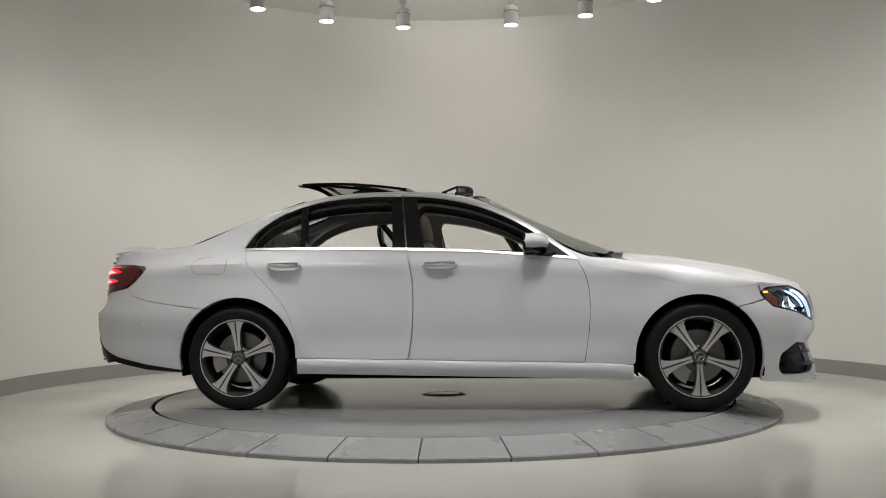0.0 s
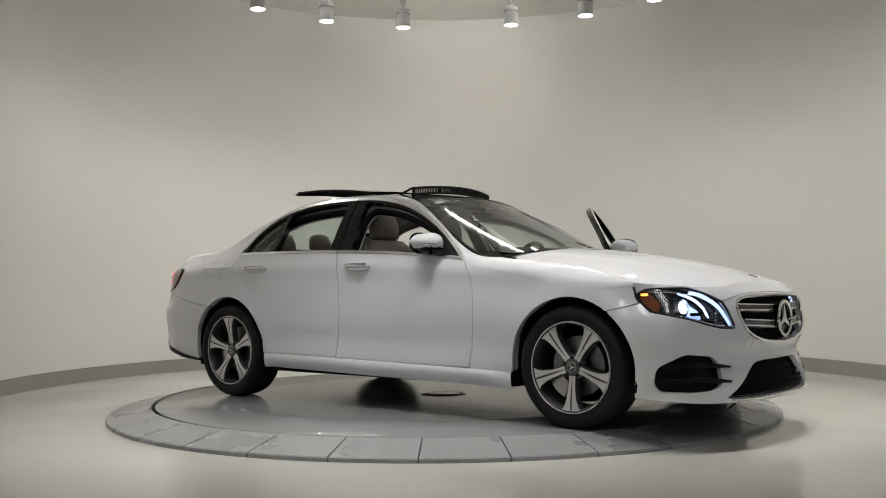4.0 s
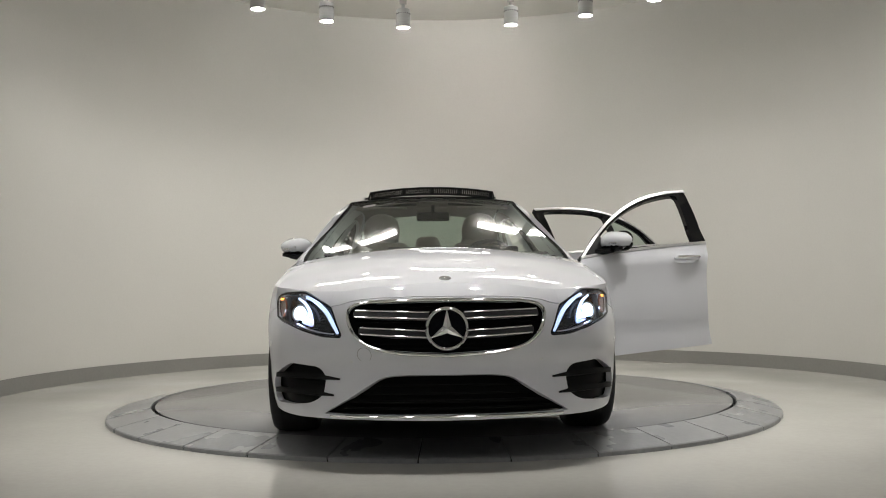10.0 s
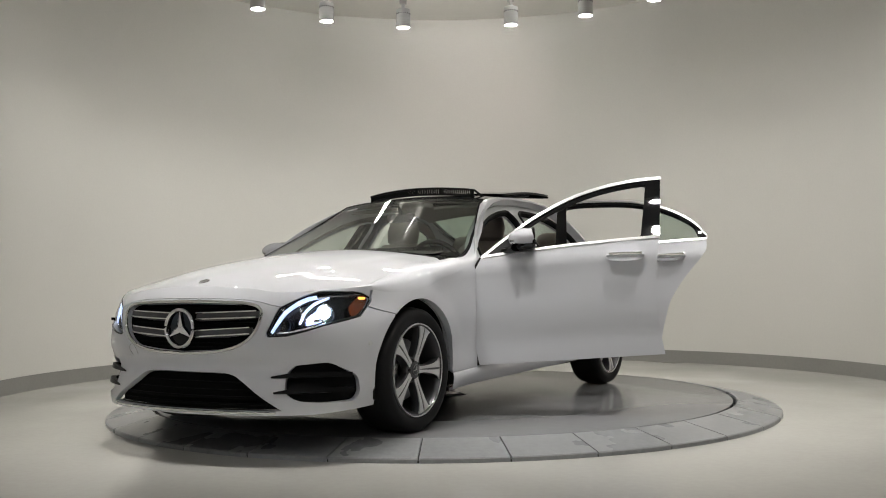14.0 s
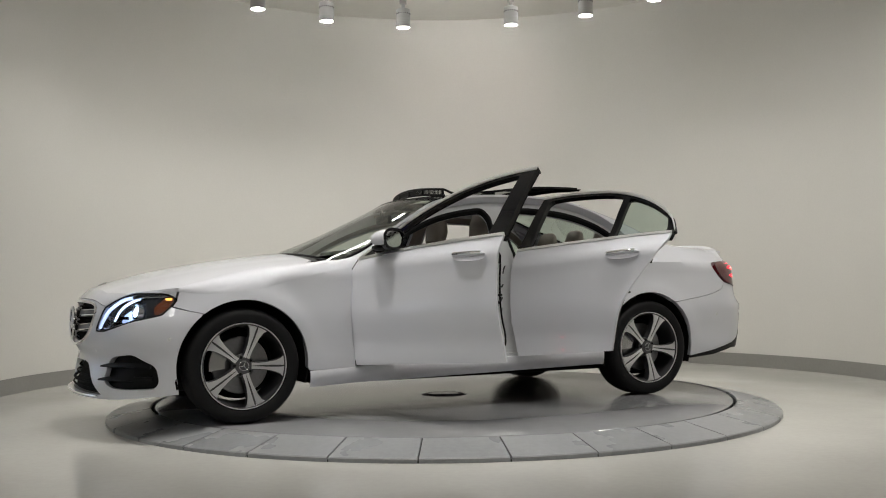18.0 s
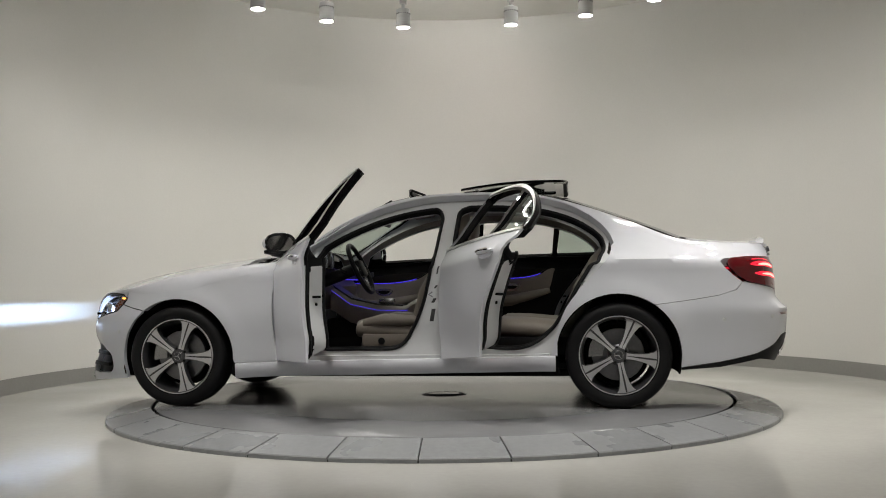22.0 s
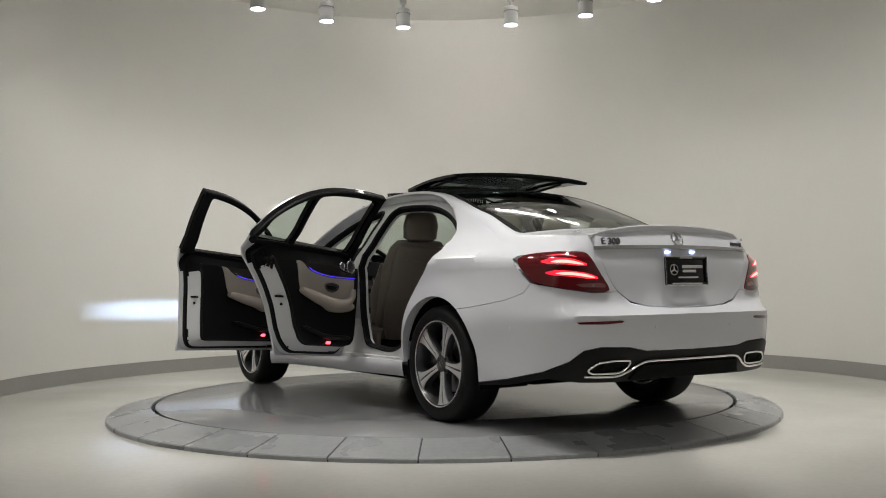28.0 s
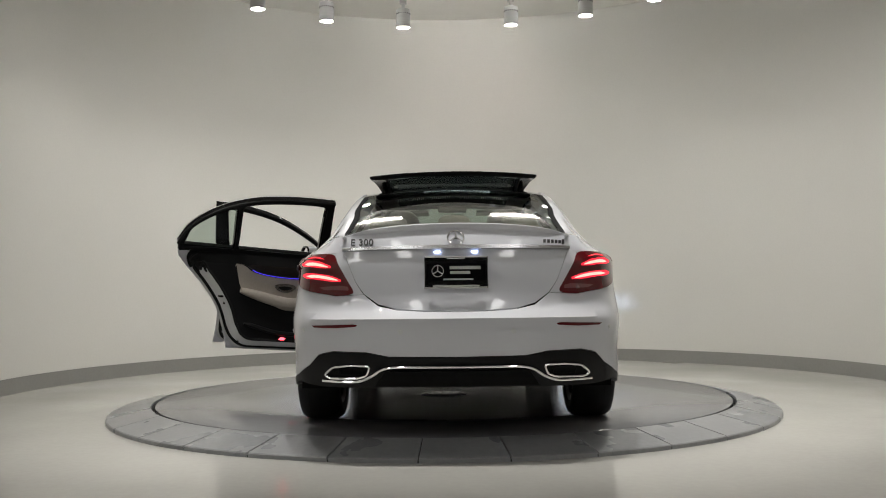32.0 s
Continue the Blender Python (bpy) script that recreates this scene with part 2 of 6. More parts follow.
def sheet(bm, poly, fn, step=0.04, holes=(), rim=0.014, flip=False, lift=0.0, back=False, mi=0):
    """A curved panel: the polygon (with holes) in the surface's own plane, laid onto the surface fn, with edges turned inwards."""
    loops = [dense(poly, step)] + [dense(h, step) for h in holes]
    lo, hi = loops[0].min(0), loops[0].max(0)
    gx, gy = np.meshgrid(np.arange(lo[0] + step / 2, hi[0], step), np.arange(lo[1] + step / 2, hi[1], step))
    grid = np.stack([gx.ravel(), gy.ravel()], 1)
    if len(grid):
        grid = grid[inside(grid, loops[0])]
    for h in loops[1:]:
        if len(grid):
            grid = grid[~inside(grid, h)]
    for h in loops:
        if len(grid):
            grid = grid[gap_to(grid, h) > step * 0.45]
    pts, edges = [], []
    for l in loops:
        o = len(pts)
        pts += [Vector(q) for q in l]
        edges += [(o + i, o + (i + 1) % len(l)) for i in range(len(l))]
    pts += [Vector(q) for q in grid]
    vs, _, fs, *_ = delaunay_2d_cdt(pts, edges, [], 0, 1e-6)
    uv = np.array([(v[0], v[1]) for v in vs])
    fs = [f for f in fs if len(f) == 3]
    mid = np.array([uv[list(f)].mean(0) for f in fs])
    ok = inside(mid, loops[0])
    for h in loops[1:]:
        ok &= ~inside(mid, h)
    sign = -1 if flip else 1
    nrm = surf_normal(fn, uv) * sign
    xyz = fn(uv) + nrm * lift
    vv = [bm.verts.new(q) for q in xyz]
    for f, k in zip(fs, ok):
        if k:
            face = bm.faces.new([vv[i] for i in (f[::-1] if flip else f)])
            face.material_index = mi
    low = [bm.verts.new(q) for q in xyz - nrm * rim] if back else None
    if back:
        for f, k in zip(fs, ok):
            if k:
                bm.faces.new([low[i] for i in (f if flip else f[::-1])]).material_index = mi
    if rim:
        for l in loops:
            n = surf_normal(fn, l) * sign
            a = fn(l) + n * lift
            b = a - n * rim
            va, vb = [bm.verts.new(q) for q in a], [bm.verts.new(q) for q in b]
            for i in range(len(l)):
                j = (i + 1) % len(l)
                bm.faces.new((va[i], va[j], vb[j], vb[i])).material_index = mi
    for v in [v for v in vv if not v.link_faces]:
        bm.verts.remove(v)
    if low:
        for v in [v for v in low if not v.link_faces]:
            bm.verts.remove(v)


def panel(name, poly, fn, material, parent, label="", **kw):
    bm = bmesh.new()
    sheet(bm, poly, fn, **kw)
    return part(name, bm, material, parent, label)


def loft(bm, rows, close=False):
    """Quads between rows of points of one length."""
    vs = [[bm.verts.new(q) for q in row] for row in rows]
    for a, b in zip(vs, vs[1:]):
        for i in range(len(a) if close else len(a) - 1):
            j = (i + 1) % len(a)
            bm.faces.new((a[i], a[j], b[j], b[i]))
    return vs


# ---- the studio ----
CX, CY, RW, ZC = 0.13, 0.74, 3.82, 4.05


def wall_line(r, n=72):
    """The wall's plan: half a round at the back, straight sides towards the front."""
    pts = [(CX - r, -10.5)]
    pts += [(CX - r, CY - 11.24 + 11.24 * i / 12) for i in range(1, 12)]
    pts += [(CX + r * math.cos(math.pi - math.pi * i / n), CY + r * math.sin(math.pi - math.pi * i / n)) for i in range(n + 1)]
    pts += [(CX + r, CY - 11.24 * i / 12) for i in range(1, 12)]
    pts += [(CX + r, -10.5)]
    return pts


def strip(bm, line, z0, z1, inner, outer, closed=False):
    """A wall along a line, between two offsets from it, standing from z0 to z1."""
    a, b = inner, outer
    rows = [[(x, y, z0) for x, y in a], [(x, y, z1) for x, y in a], [(x, y, z1) for x, y in b], [(x, y, z0) for x, y in b]]
    vs = [[bm.verts.new(q) for q in row] for row in rows]
    n = len(a)
    for k in range(4):
        p, q = vs[k], vs[(k + 1) % 4]
        for i in range(n if closed else n - 1):
            j = (i + 1) % n
            bm.faces.new((p[i], p[j], q[j], q[i]))


def build_room():
    bm = bmesh.new()
    strip(bm, None, FLOOR, ZC, wall_line(RW), wall_line(RW + 0.2))
    part("wall_round", bm, WALL, None, "curved warm white studio wall with smooth plaster", kind="structure", category="wall")
    bm = bmesh.new()
    strip(bm, None, FLOOR, FLOOR + 0.135, wall_line(RW - 0.012), wall_line(RW - 0.001))
    part("baseboard", bm, BASE, None, "grey painted baseboard along the curved wall", kind="structure", category="baseboard")
    bm = bmesh.new()
    box(bm, (CX, -10.6, (ZC + FLOOR) / 2), (2 * RW + 0.4, 0.2, ZC - FLOOR))
    part("wall_front", bm, DARKWALL, None, "plain dark grey wall closing the studio", kind="structure", category="wall", smooth=False)
    bm = bmesh.new()
    box(bm, (CX, -2.9, FLOOR - 0.1), (2 * RW + 1.5, 16.5, 0.2))
    part("floor", bm, FLOORM, None, "polished pale grey concrete floor with soft reflections", kind="structure", category="floor", smooth=False)
    bm = bmesh.new()
    box(bm, (CX, -2.9, ZC + 0.1), (2 * RW + 1.5, 16.5, 0.2))
    part("ceiling", bm, CEIL, None, "plain white studio ceiling", kind="structure", category="ceiling", smooth=False)


TRACK_C, TRACK_R, TRACK_Z = (0.07, 0.32), 2.58, 3.86


def build_lamps():
    # ring-shaped lamp track
    bm = bmesh.new()
    n = 96
    rows = []
    for i in range(n):
        a = i * math.tau / n
        rows.append([(TRACK_C[0] + (TRACK_R + dr) * math.cos(a), TRACK_C[1] + (TRACK_R + dr) * math.sin(a), TRACK_Z + dz) for dr, dz in ((-0.014, -0.02), (0.014, -0.02), (0.014, 0.10), (-0.014, 0.10))])
    rows.append(rows[0])
    loft(bm, rows, close=True)
    bmesh.ops.remove_doubles(bm, verts=bm.verts, dist=1e-4)
    rail = thing("lamp_track", "white ring-shaped lamp track hanging from the ceiling", "lamp track")
    part("rail", bm, CEIL, rail, angle=30)
    for i in range(8):
        a = (i + 0.5) * math.tau / 8
        bm = bmesh.new()
        tube(bm, [(TRACK_C[0] + TRACK_R * math.cos(a), TRACK_C[1] + TRACK_R * math.sin(a), z) for z in (TRACK_Z, ZC)], 0.008)
        part("hanger", bm, LAMPW, rail)
    first = None
    spots = [(-1.863, 2.228), (-1.19, 2.662), (-0.388, 2.891), (0.746, 2.828), (1.476, 2.5), (2.043, 1.965)]
    a0 = [math.atan2(y - TRACK_C[1], x - TRACK_C[0]) for x, y in spots]
    more = [a0[5] - 0.42 * k for k in range(1, 8)] + [a0[0] + 0.42]
    for i, a in enumerate(a0 + more):
        x, y = TRACK_C[0] + TRACK_R * math.cos(a), TRACK_C[1] + TRACK_R * math.sin(a)
        if first is None:
            lamp = thing("track_spotlight", "white cylindrical track spotlight, switched on", "spotlight", "track spotlights")
            bm = bmesh.new()
            box(bm, (0, 0, 0.30), (0.075, 0.075, 0.10), 0.01)
            part("adapter", bm, LAMPW, lamp)
            bm = bmesh.new()
            tube(bm, [(0, 0, 0.27), (0, 0, 0.18)], 0.018, 10)
            part("stem", bm, LAMPW, lamp)
            bm = bmesh.new()
            lathe(bm, [(0, 0.195), (0.06, 0.195), (0.072, 0.188), (0.072, 0.15), (0.068, 0.147), (0.068, 0.138), (0.074, 0.135), (0.075, 0.0), (0.066, 0.0), (0.064, 0.03), (0, 0.035)], 28)
            can = part("can", bm, LAMPW, lamp)
            bm = bmesh.new()
            for k in range(22):
                t = k * math.tau / 22
                box(bm, (0.0725 * math.cos(t), 0.0725 * math.sin(t), 0.1425), (0.006, 0.009, 0.009), 0, None)
            part("vent", bm, BLACK, can, smooth=False)
            bm = bmesh.new()
            lathe(bm, [(0, 0.012), (0.066, 0.012)], 28)
            part("bulb", bm, GLOW, lamp)
            first = lamp
            lamp.matrix_basis = pose(x, y, 3.5)
        else:
            copy_thing(first, pose(x, y, 3.5))
        data = bpy.data.lights.new("spot_light", "SPOT")
        data.energy = 17 if i == 3 else (166 if y < -0.6 else 61) * (1 - 0.07 * x)
        data.color = (1, 0.84, 0.80) if i == 3 else (1, 0.97, 0.92)
        data.spot_size, data.spot_blend, data.shadow_soft_size = radians(100 if i == 3 else (58 if y < -0.6 else 120)), 1.0, 0.06
        ob = new("spot_light", data)
        ob.matrix_basis = look((x, y + 0.06, 3.40) if i == 3 else (x, y, 3.49), (0.30, 4.55, 2.95) if i == 3 else (0.95 * x, y + 0.40, 0.0) if y < -0.6 else (x + 0.15 * (x - TRACK_C[0]), y + 0.15 * (y - TRACK_C[1]), 0.0))
    # bright straight strip lights on the ceiling
    def long_strip(x0, y0, x1, y1, w, glow):
        bm = bmesh.new()
        ln = math.hypot(x1 - x0, y1 - y0)
        box(bm, (0, 0, 0), (ln, w, 0.05), 0.006)
        ob = part("ceiling_strip_light", bm, glow, None, "straight bright strip light on the ceiling, out of view", category="ceiling light", group="ceiling strip lights", smooth=False)
        ob.matrix_basis = pose((x0 + x1) / 2, (y0 + y1) / 2, 4.02, 0, 0, math.degrees(math.atan2(y1 - y0, x1 - x0)))
    for k in (-1, 1):
        long_strip(k * 1.95, 2.83, k * 0.70, 2.20, 0.07, PANELGLOW)
    long_strip(-0.42, 3.5, 0.82, 3.5, 0.035, PANELGLOW)
    # unseen fill strips added over the open side of the studio, where the camera stands
    for x in (-2.7, -1.0, 1.2):
        bm = bmesh.new()
        box(bm, (x, -6.6, 4.025), (0.30, 3.0, 0.05), 0.008)
        part("ceiling_strip_light", bm, FILLGLOW, None, "straight bright strip light on the ceiling, out of view", category="ceiling light", group="ceiling strip lights", smooth=False)


RING_R, DISC_R = 2.352, 2.05


def build_turntable():
    disc = thing("turntable_disc", "round grey turntable disc with scuffed painted deck", "turntable")
    bm = bmesh.new()
    lathe(bm, [(0, 0.0), (0.6, 0.0), (1.4, 0.0), (DISC_R - 0.02, 0.0), (DISC_R - 0.012, -0.006), (DISC_R - 0.012, -0.05)], 128)
    deck = part("deck", bm, DISC, disc)
    # flush hub plate with a ring of dark bolt holes
    bm = bmesh.new()
    lathe(bm, [(0, 0.0025), (0.165, 0.0025), (0.168, 0.0)], 48)
    hub = part("hub_plate", bm, DISC, disc)
    for i in range(12):
        bm = bmesh.new()
        lathe(bm, [(0, 0.0032), (0.017, 0.0032), (0.019, 0.002)], 12)
        b = part("bolt", bm, JOINT, hub)
        b.matrix_basis = pose(0.130 * math.cos(i * math.tau / 12), 0.130 * math.sin(i * math.tau / 12), 0)
    # fixed ring of sloping tiles
    ring = thing("turntable_ring", "fixed sloping ring of grey tiles round the turntable", "turntable ring")
    bm = bmesh.new()
    lathe(bm, [(DISC_R + 0.002, -0.05), (DISC_R + 0.004, -0.016), (RING_R - 0.004, FLOOR + 0.012), (RING_R - 0.004, FLOOR)], 128)
    part("bed", bm, JOINT, ring)
    n = 32
    shape = None
    for i in range(n):
        if shape is None:
            bm = bmesh.new()
            k, half = 5, math.tau / n / 2 - 0.0018
            rows = []
            for rr, zz in ((DISC_R + 0.014, -0.02), (DISC_R + 0.014, -0.004), (DISC_R + 0.019, -0.001), (RING_R - 0.006, FLOOR + 0.026), (RING_R, FLOOR + 0.020), (RING_R, FLOOR)):
                rows.append([(rr * math.cos(-half + 2 * half * j / k), rr * math.sin(-half + 2 * half * j / k), zz) for j in range(k + 1)])
            vs = loft(bm, rows)
            bm.faces.new([r[0] for r in vs])
            bm.faces.new([r[-1] for r in vs][::-1])
            tile = part("tile", bm, STONE, ring, angle=20)
            shape = tile.data
        else:
            tile = new("tile", shape)
            tile.parent = ring
        tile.matrix_basis = pose(0, 0, 0, 0, 0, -93.2 + 11.25 * (i + 0.5))
    return disc


build_room()
build_lamps()
turntable = build_turntable()


# ---- the car ----
# Car space: x forward from the middle of the wheelbase, y to the car's left, z up from the disc.
AX, TR = 1.4695, 0.339
PLAN = spline([(2.335, 0), (2.325, 0.2), (2.292, 0.40), (2.238, 0.57), (2.162, 0.715), (2.055, 0.825), (1.91, 0.890), (1.74, 0.912), (1.47, 0.918), (1.0, 0.914), (0.4, 0.918), (-0.3, 0.925), (-1.0, 0.926), (-1.47, 0.924),
               (-1.9, 0.910), (-2.15, 0.882), (-2.34, 0.835), (-2.47, 0.76), (-2.56, 0.62), (-2.60, 0.40), (-2.612, 0.2), (-2.615, 0)], 600)
ARC = np.r_[0, np.cumsum(np.linalg.norm(np.diff(PLAN, axis=0), axis=1))]
_t = np.gradient(PLAN, ARC, axis=0)
for _ in range(12):
    _t[1:-1] = (_t[:-2] + 2 * _t[1:-1] + _t[2:]) / 4
_t /= np.linalg.norm(_t, axis=1)[:, None]
NRM = np.stack([-_t[:, 1] * -1, _t[:, 0] * -1], 1)  # outwards
NRM[0], NRM[-1] = (1, 0), (-1, 0)
SEND = ARC[-1]
SHALF = ARC[np.argmax(PLAN[:, 1])]


def sx(x):
    """Way along the plan at the place x of the flank."""
    return np.interp(-np.asarray(x, float), -PLAN[:, 0], ARC)


def sf(y):
    k = np.argmax(PLAN[:, 1])
    return np.interp(y, PLAN[:k, 1], ARC[:k])


def sr(y):
    k = np.argmax(PLAN[:, 1])
    return SEND - np.interp(y, PLAN[k:, 1][::-1], (SEND - ARC[k:])[::-1])


def belt_z(x):
    """Height of the shoulder at the foot of the windows; ahead and behind it runs on below bonnet and deck."""
    return hermite(x, (-2.7, -2.3, -1.9, -1.43, -0.94, -0.35, 0.23, 0.73, 1.1, 1.5, 1.9, 2.3), (0.90, 0.93, 0.985, 1.045, 1.042, 1.03, 1.002, 0.957, 0.915, 0.86, 0.79, 0.72))


def centre_z(x):
    """The car's outline along its middle."""
    return hermite(x, (-2.62, -2.5, -2.2, -1.95, -1.6, -1.3, -1.12, -0.85, -0.45, -0.05, 0.1, 0.3, 0.6, 0.98, 1.04, 1.2, 1.6, 1.9, 2.1, 2.2, 2.36),
                   (1.05, 1.075, 1.10, 1.13, 1.265, 1.372, 1.422, 1.458, 1.468, 1.446, 1.415, 1.335, 1.185, 1.032, 1.027, 1.008, 0.953, 0.893, 0.838, 0.803, 0.735))


def top_z(x, y):
    crown = np.interp(x, (-2.6, -1.9, -1.2, 0.2, 0.95, 1.2, 2.2), (0.10, 0.10, 0.13, 0.13, 0.10, 0.12, 0.15))
    bow = np.interp(x, (-2.6, -1.9, -1.1, -0.6, 0.0, 0.5, 1.0, 1.25, 2.0, 2.3), (-0.05, -0.16, -0.12, 0, 0.05, 0.17, 0.17, 0.0, 0.05, 0.10))
    z = centre_z(np.clip(x + bow * y * y, -2.62, 2.36)) - crown * y * y
    # two pressed lines over the bonnet, from the grille's corners to the pillars
    u = np.clip((np.abs(y) - (0.43 + 0.16 * (2.2 - x) / 1.15)) / 0.05, -1, 1)
    return z + 0.0045 * (0.5 - 0.5 * np.sin(u * math.pi / 2)) * np.clip((x - 1.02) / 0.12, 0, 1) * np.clip((2.34 - x) / 0.12, 0, 1)


def crease_z(x):
    """Height of the pressed line that runs along the flank at the door handles."""
    return hermite(x, (-2.7, -2.2, -1.9, -1.43, -0.94, -0.35, 0.23, 0.73, 1.1, 1.5, 1.9, 2.3), (0.900, 0.918, 0.935, 0.950, 0.952, 0.945, 0.928, 0.902, 0.874, 0.832, 0.775, 0.72))


def inset(s, z):
    """How far the body stands in from its plan, at the way s and height z."""
    x = np.interp(s, ARC, PLAN[:, 0])
    nx = np.interp(s, ARC, NRM[:, 0])
    u = z - (crease_z(x) - 0.93) * np.clip((z - 0.55) / 0.33, 0, 1)
    side = hermite(u, (0.10, 0.20, 0.30, 0.345, 0.40, 0.455, 0.52, 0.64, 0.76, 0.86, 0.908, 0.926, 0.945, 0.975, 1.03, 1.10), (0.075, 0.035, 0.014, 0.010, 0.013, 0.013, 0.006, 0.0, 0.004, 0.006, 0.003, 0.0055, 0.014, 0.028, 0.046, 0.064))
    front = hermite(z, (0.10, 0.18, 0.24, 0.34, 0.41, 0.455, 0.49, 0.60, 0.70, 0.76, 0.82, 0.9), (0.06, 0.0, 0.006, 0.045, 0.056, 0.028, 0.014, 0.016, 0.03, 0.055, 0.11, 0.2))
    rear = hermite(z, (0.18, 0.30, 0.42, 0.52, 0.60, 0.645, 0.675, 0.72, 0.80, 0.92, 0.985, 1.03, 1.12), (0.16, 0.08, 0.02, 0.003, 0.0, 0.006, 0.055, 0.070, 0.080, 0.088, 0.075, 0.068, 0.075))
    w = nx * nx
    d = np.where(nx > 0, front, rear) * w + side * (1 - w)
    d = d + 0.068 * np.exp(-(((x - 2.02) / 0.22) ** 2)) * np.interp(z, (0.46, 0.60, 0.76, 0.9), (0, 0.30, 1, 1.1))
    # the tail draws in above the bumper
    d = d + 0.034 * np.interp(x, (-2.3, -1.9, -1.45), (1, 0.85, 0)) * np.interp(z, (0.62, 0.74, 0.9), (0, 0.45, 1)) * (1 - w)
    over = np.maximum(z - belt_z(x), 0)
    lean = np.interp(x, (-2.4, -1.9, -1.5), (0.85, 0.60, 0.50))
    # flared wheel arches
    for ax in (AX, -AX):
        r = np.hypot(x - ax, z - 0.335)
        d = d - 0.016 * np.exp(-(((r - 0.40) / 0.075) ** 2)) * np.clip((z - 0.34) / 0.15, 0, 1) * (1 - w)
    # the cabin draws in over wide rear haunches
    taper = hermite(x, (-2.62, -2.3, -2.0, -1.75, -1.56, -1.42, -1.2, -0.9, -0.5, 2.4), (0.0, 0.025, 0.070, 0.104, 0.102, 0.078, 0.044, 0.012, 0, 0))
    shelf = 1 - np.exp(-np.maximum(z - crease_z(x) - 0.012, 0) / 0.065)
    return d + (lean * over + 0.52 * over * over + taper * shelf) * (1 - w * 0.5)


def body(q):
    """Surface point for (way along the plan, height); a negative way is the car's right side."""
    s, z = np.abs(q[:, 0]), q[:, 1]
    d = inset(s, z)
    x = np.interp(s, ARC, PLAN[:, 0]) - np.interp(s, ARC, NRM[:, 0]) * d
    y = np.interp(s, ARC, PLAN[:, 1]) - np.interp(s, ARC, NRM[:, 1]) * d
    return np.stack([x, np.where(q[:, 0] < 0, -y, y), z], 1)


def tail(q):
    """The same surface, with the way counted from the middle of the tail to the left."""
    r = q[:, 0]
    return body(np.stack([np.where(r < 0, -1, 1) * (SEND - np.abs(r)), q[:, 1]], 1))


def as_tail(half):
    """A polygon of the left half, from the top middle round to the bottom middle, closed over both halves."""
    h = [(SEND - s_, z) for s_, z in half]
    return np.array(h + [(-r, z) for r, z in h[::-1] if r > 1e-6])


def top(q):
    return np.stack([q[:, 0], q[:, 1], top_z(q[:, 0], q[:, 1])], 1)


# the edge where flank and top meet
ES = np.linspace(0.0, SEND, 240)
_lo, _hi = np.full(240, 0.55), np.full(240, 1.5)
for _ in range(40):
    _m = (_lo + _hi) / 2
    _p = body(np.stack([ES, _m], 1))
    _up = _m > top_z(_p[:, 0], _p[:, 1])
    _hi, _lo = np.where(_up, _m, _hi), np.where(_up, _lo, _m)
EZ = _lo
EP = body(np.stack([ES, EZ], 1))


def edge_z(x):
    return np.interp(sx(x), ES, EZ)


def rad_at(x):
    """Radius of the rounded edge between flank and top."""
    return np.interp(x, (-2.6, -2.3, -1.95, -1.75, -1.5, -1.2, 0.6, 1.0, 1.35, 1.58, 1.74, 1.83, 1.87, 2.35), (0.04, 0.055, 0.045, 0.036, 0.032, 0.032, 0.03, 0.055, 0.10, 0.082, 0.050, 0.022, 0.012, 0.012))


def flank_top(x):
    """Height at which the flank's panels end."""
    return edge_z(x) - rad_at(x)


def roof_half(x):
    """Half width of the top panels."""
    s = sx(x)
    return np.interp(s, ES, EP[:, 1]) - rad_at(x) * 1.1


def flank(pts, gap=0.0):
    """Polygon given as (x, z) on the left flank, in the body's own plane."""
    p = np.asarray(pts, float)
    p = np.stack([sx(p[:, 0]), p[:, 1]], 1)
    return shrink(p, gap) if gap else p


def arch(x, r=0.385, a0=200, a1=-20, n=22, zc=0.335):
    """Wheel arch, from front to back in growing angle."""
    return [(x + r * math.cos(radians(a0 + (a1 - a0) * i / n)), zc + r * math.sin(radians(a0 + (a1 - a0) * i / n))) for i in range(n + 1)]


def both(fn_build):
    for side in (1, -1):
        fn_build(side)


def mirror_poly(poly, side):
    p = np.array(poly, float)
    if side < 0:
        p = p * [-1, 1]
    return p


DOOR_A = [(0.722, 0.955), (0.745, 0.92), (0.777, 0.86), (0.800, 0.76), (0.806, 0.66), (0.797, 0.50), (0.767, 0.305)]
DOOR_B = [(-0.352, 1.03), (-0.335, 0.95), (-0.318, 0.86), (-0.308, 0.70), (-0.318, 0.50), (-0.345, 0.325)]
DOOR_C = [(-1.440, 1.045), (-1.425, 0.985), (-1.36, 0.90), (-1.25, 0.785), (-1.135, 0.635), (-1.080, 0.49), (-1.040, 0.337)]
DOOR_A, DOOR_B, DOOR_C = ([tuple(float(c) for c in q) for q in spline(line, 15)] for line in (DOOR_A, DOOR_B, DOOR_C))
WIN_TOP = spline([(-1.455, 1.06), (-1.438, 1.115), (-1.37, 1.20), (-1.22, 1.302), (-0.99, 1.380), (-0.68, 1.412), (-0.42, 1.413), (-0.15, 1.391), (0.11, 1.327), (0.37, 1.208), (0.585, 1.065), (0.725, 0.962)], 60)


def win_top(x):
    return np.interp(x, WIN_TOP[:, 0], WIN_TOP[:, 1])


def sill_top(x):
    return np.interp(x, (-1.06, 0.767, 1.07), (0.339, 0.306, 0.293))


car = thing("car", "white four-door sedan with two doors and the sunroof open", "car")


def cut(pts, x0, x1):
    return [q for q in pts if x0 <= q[0] <= x1]


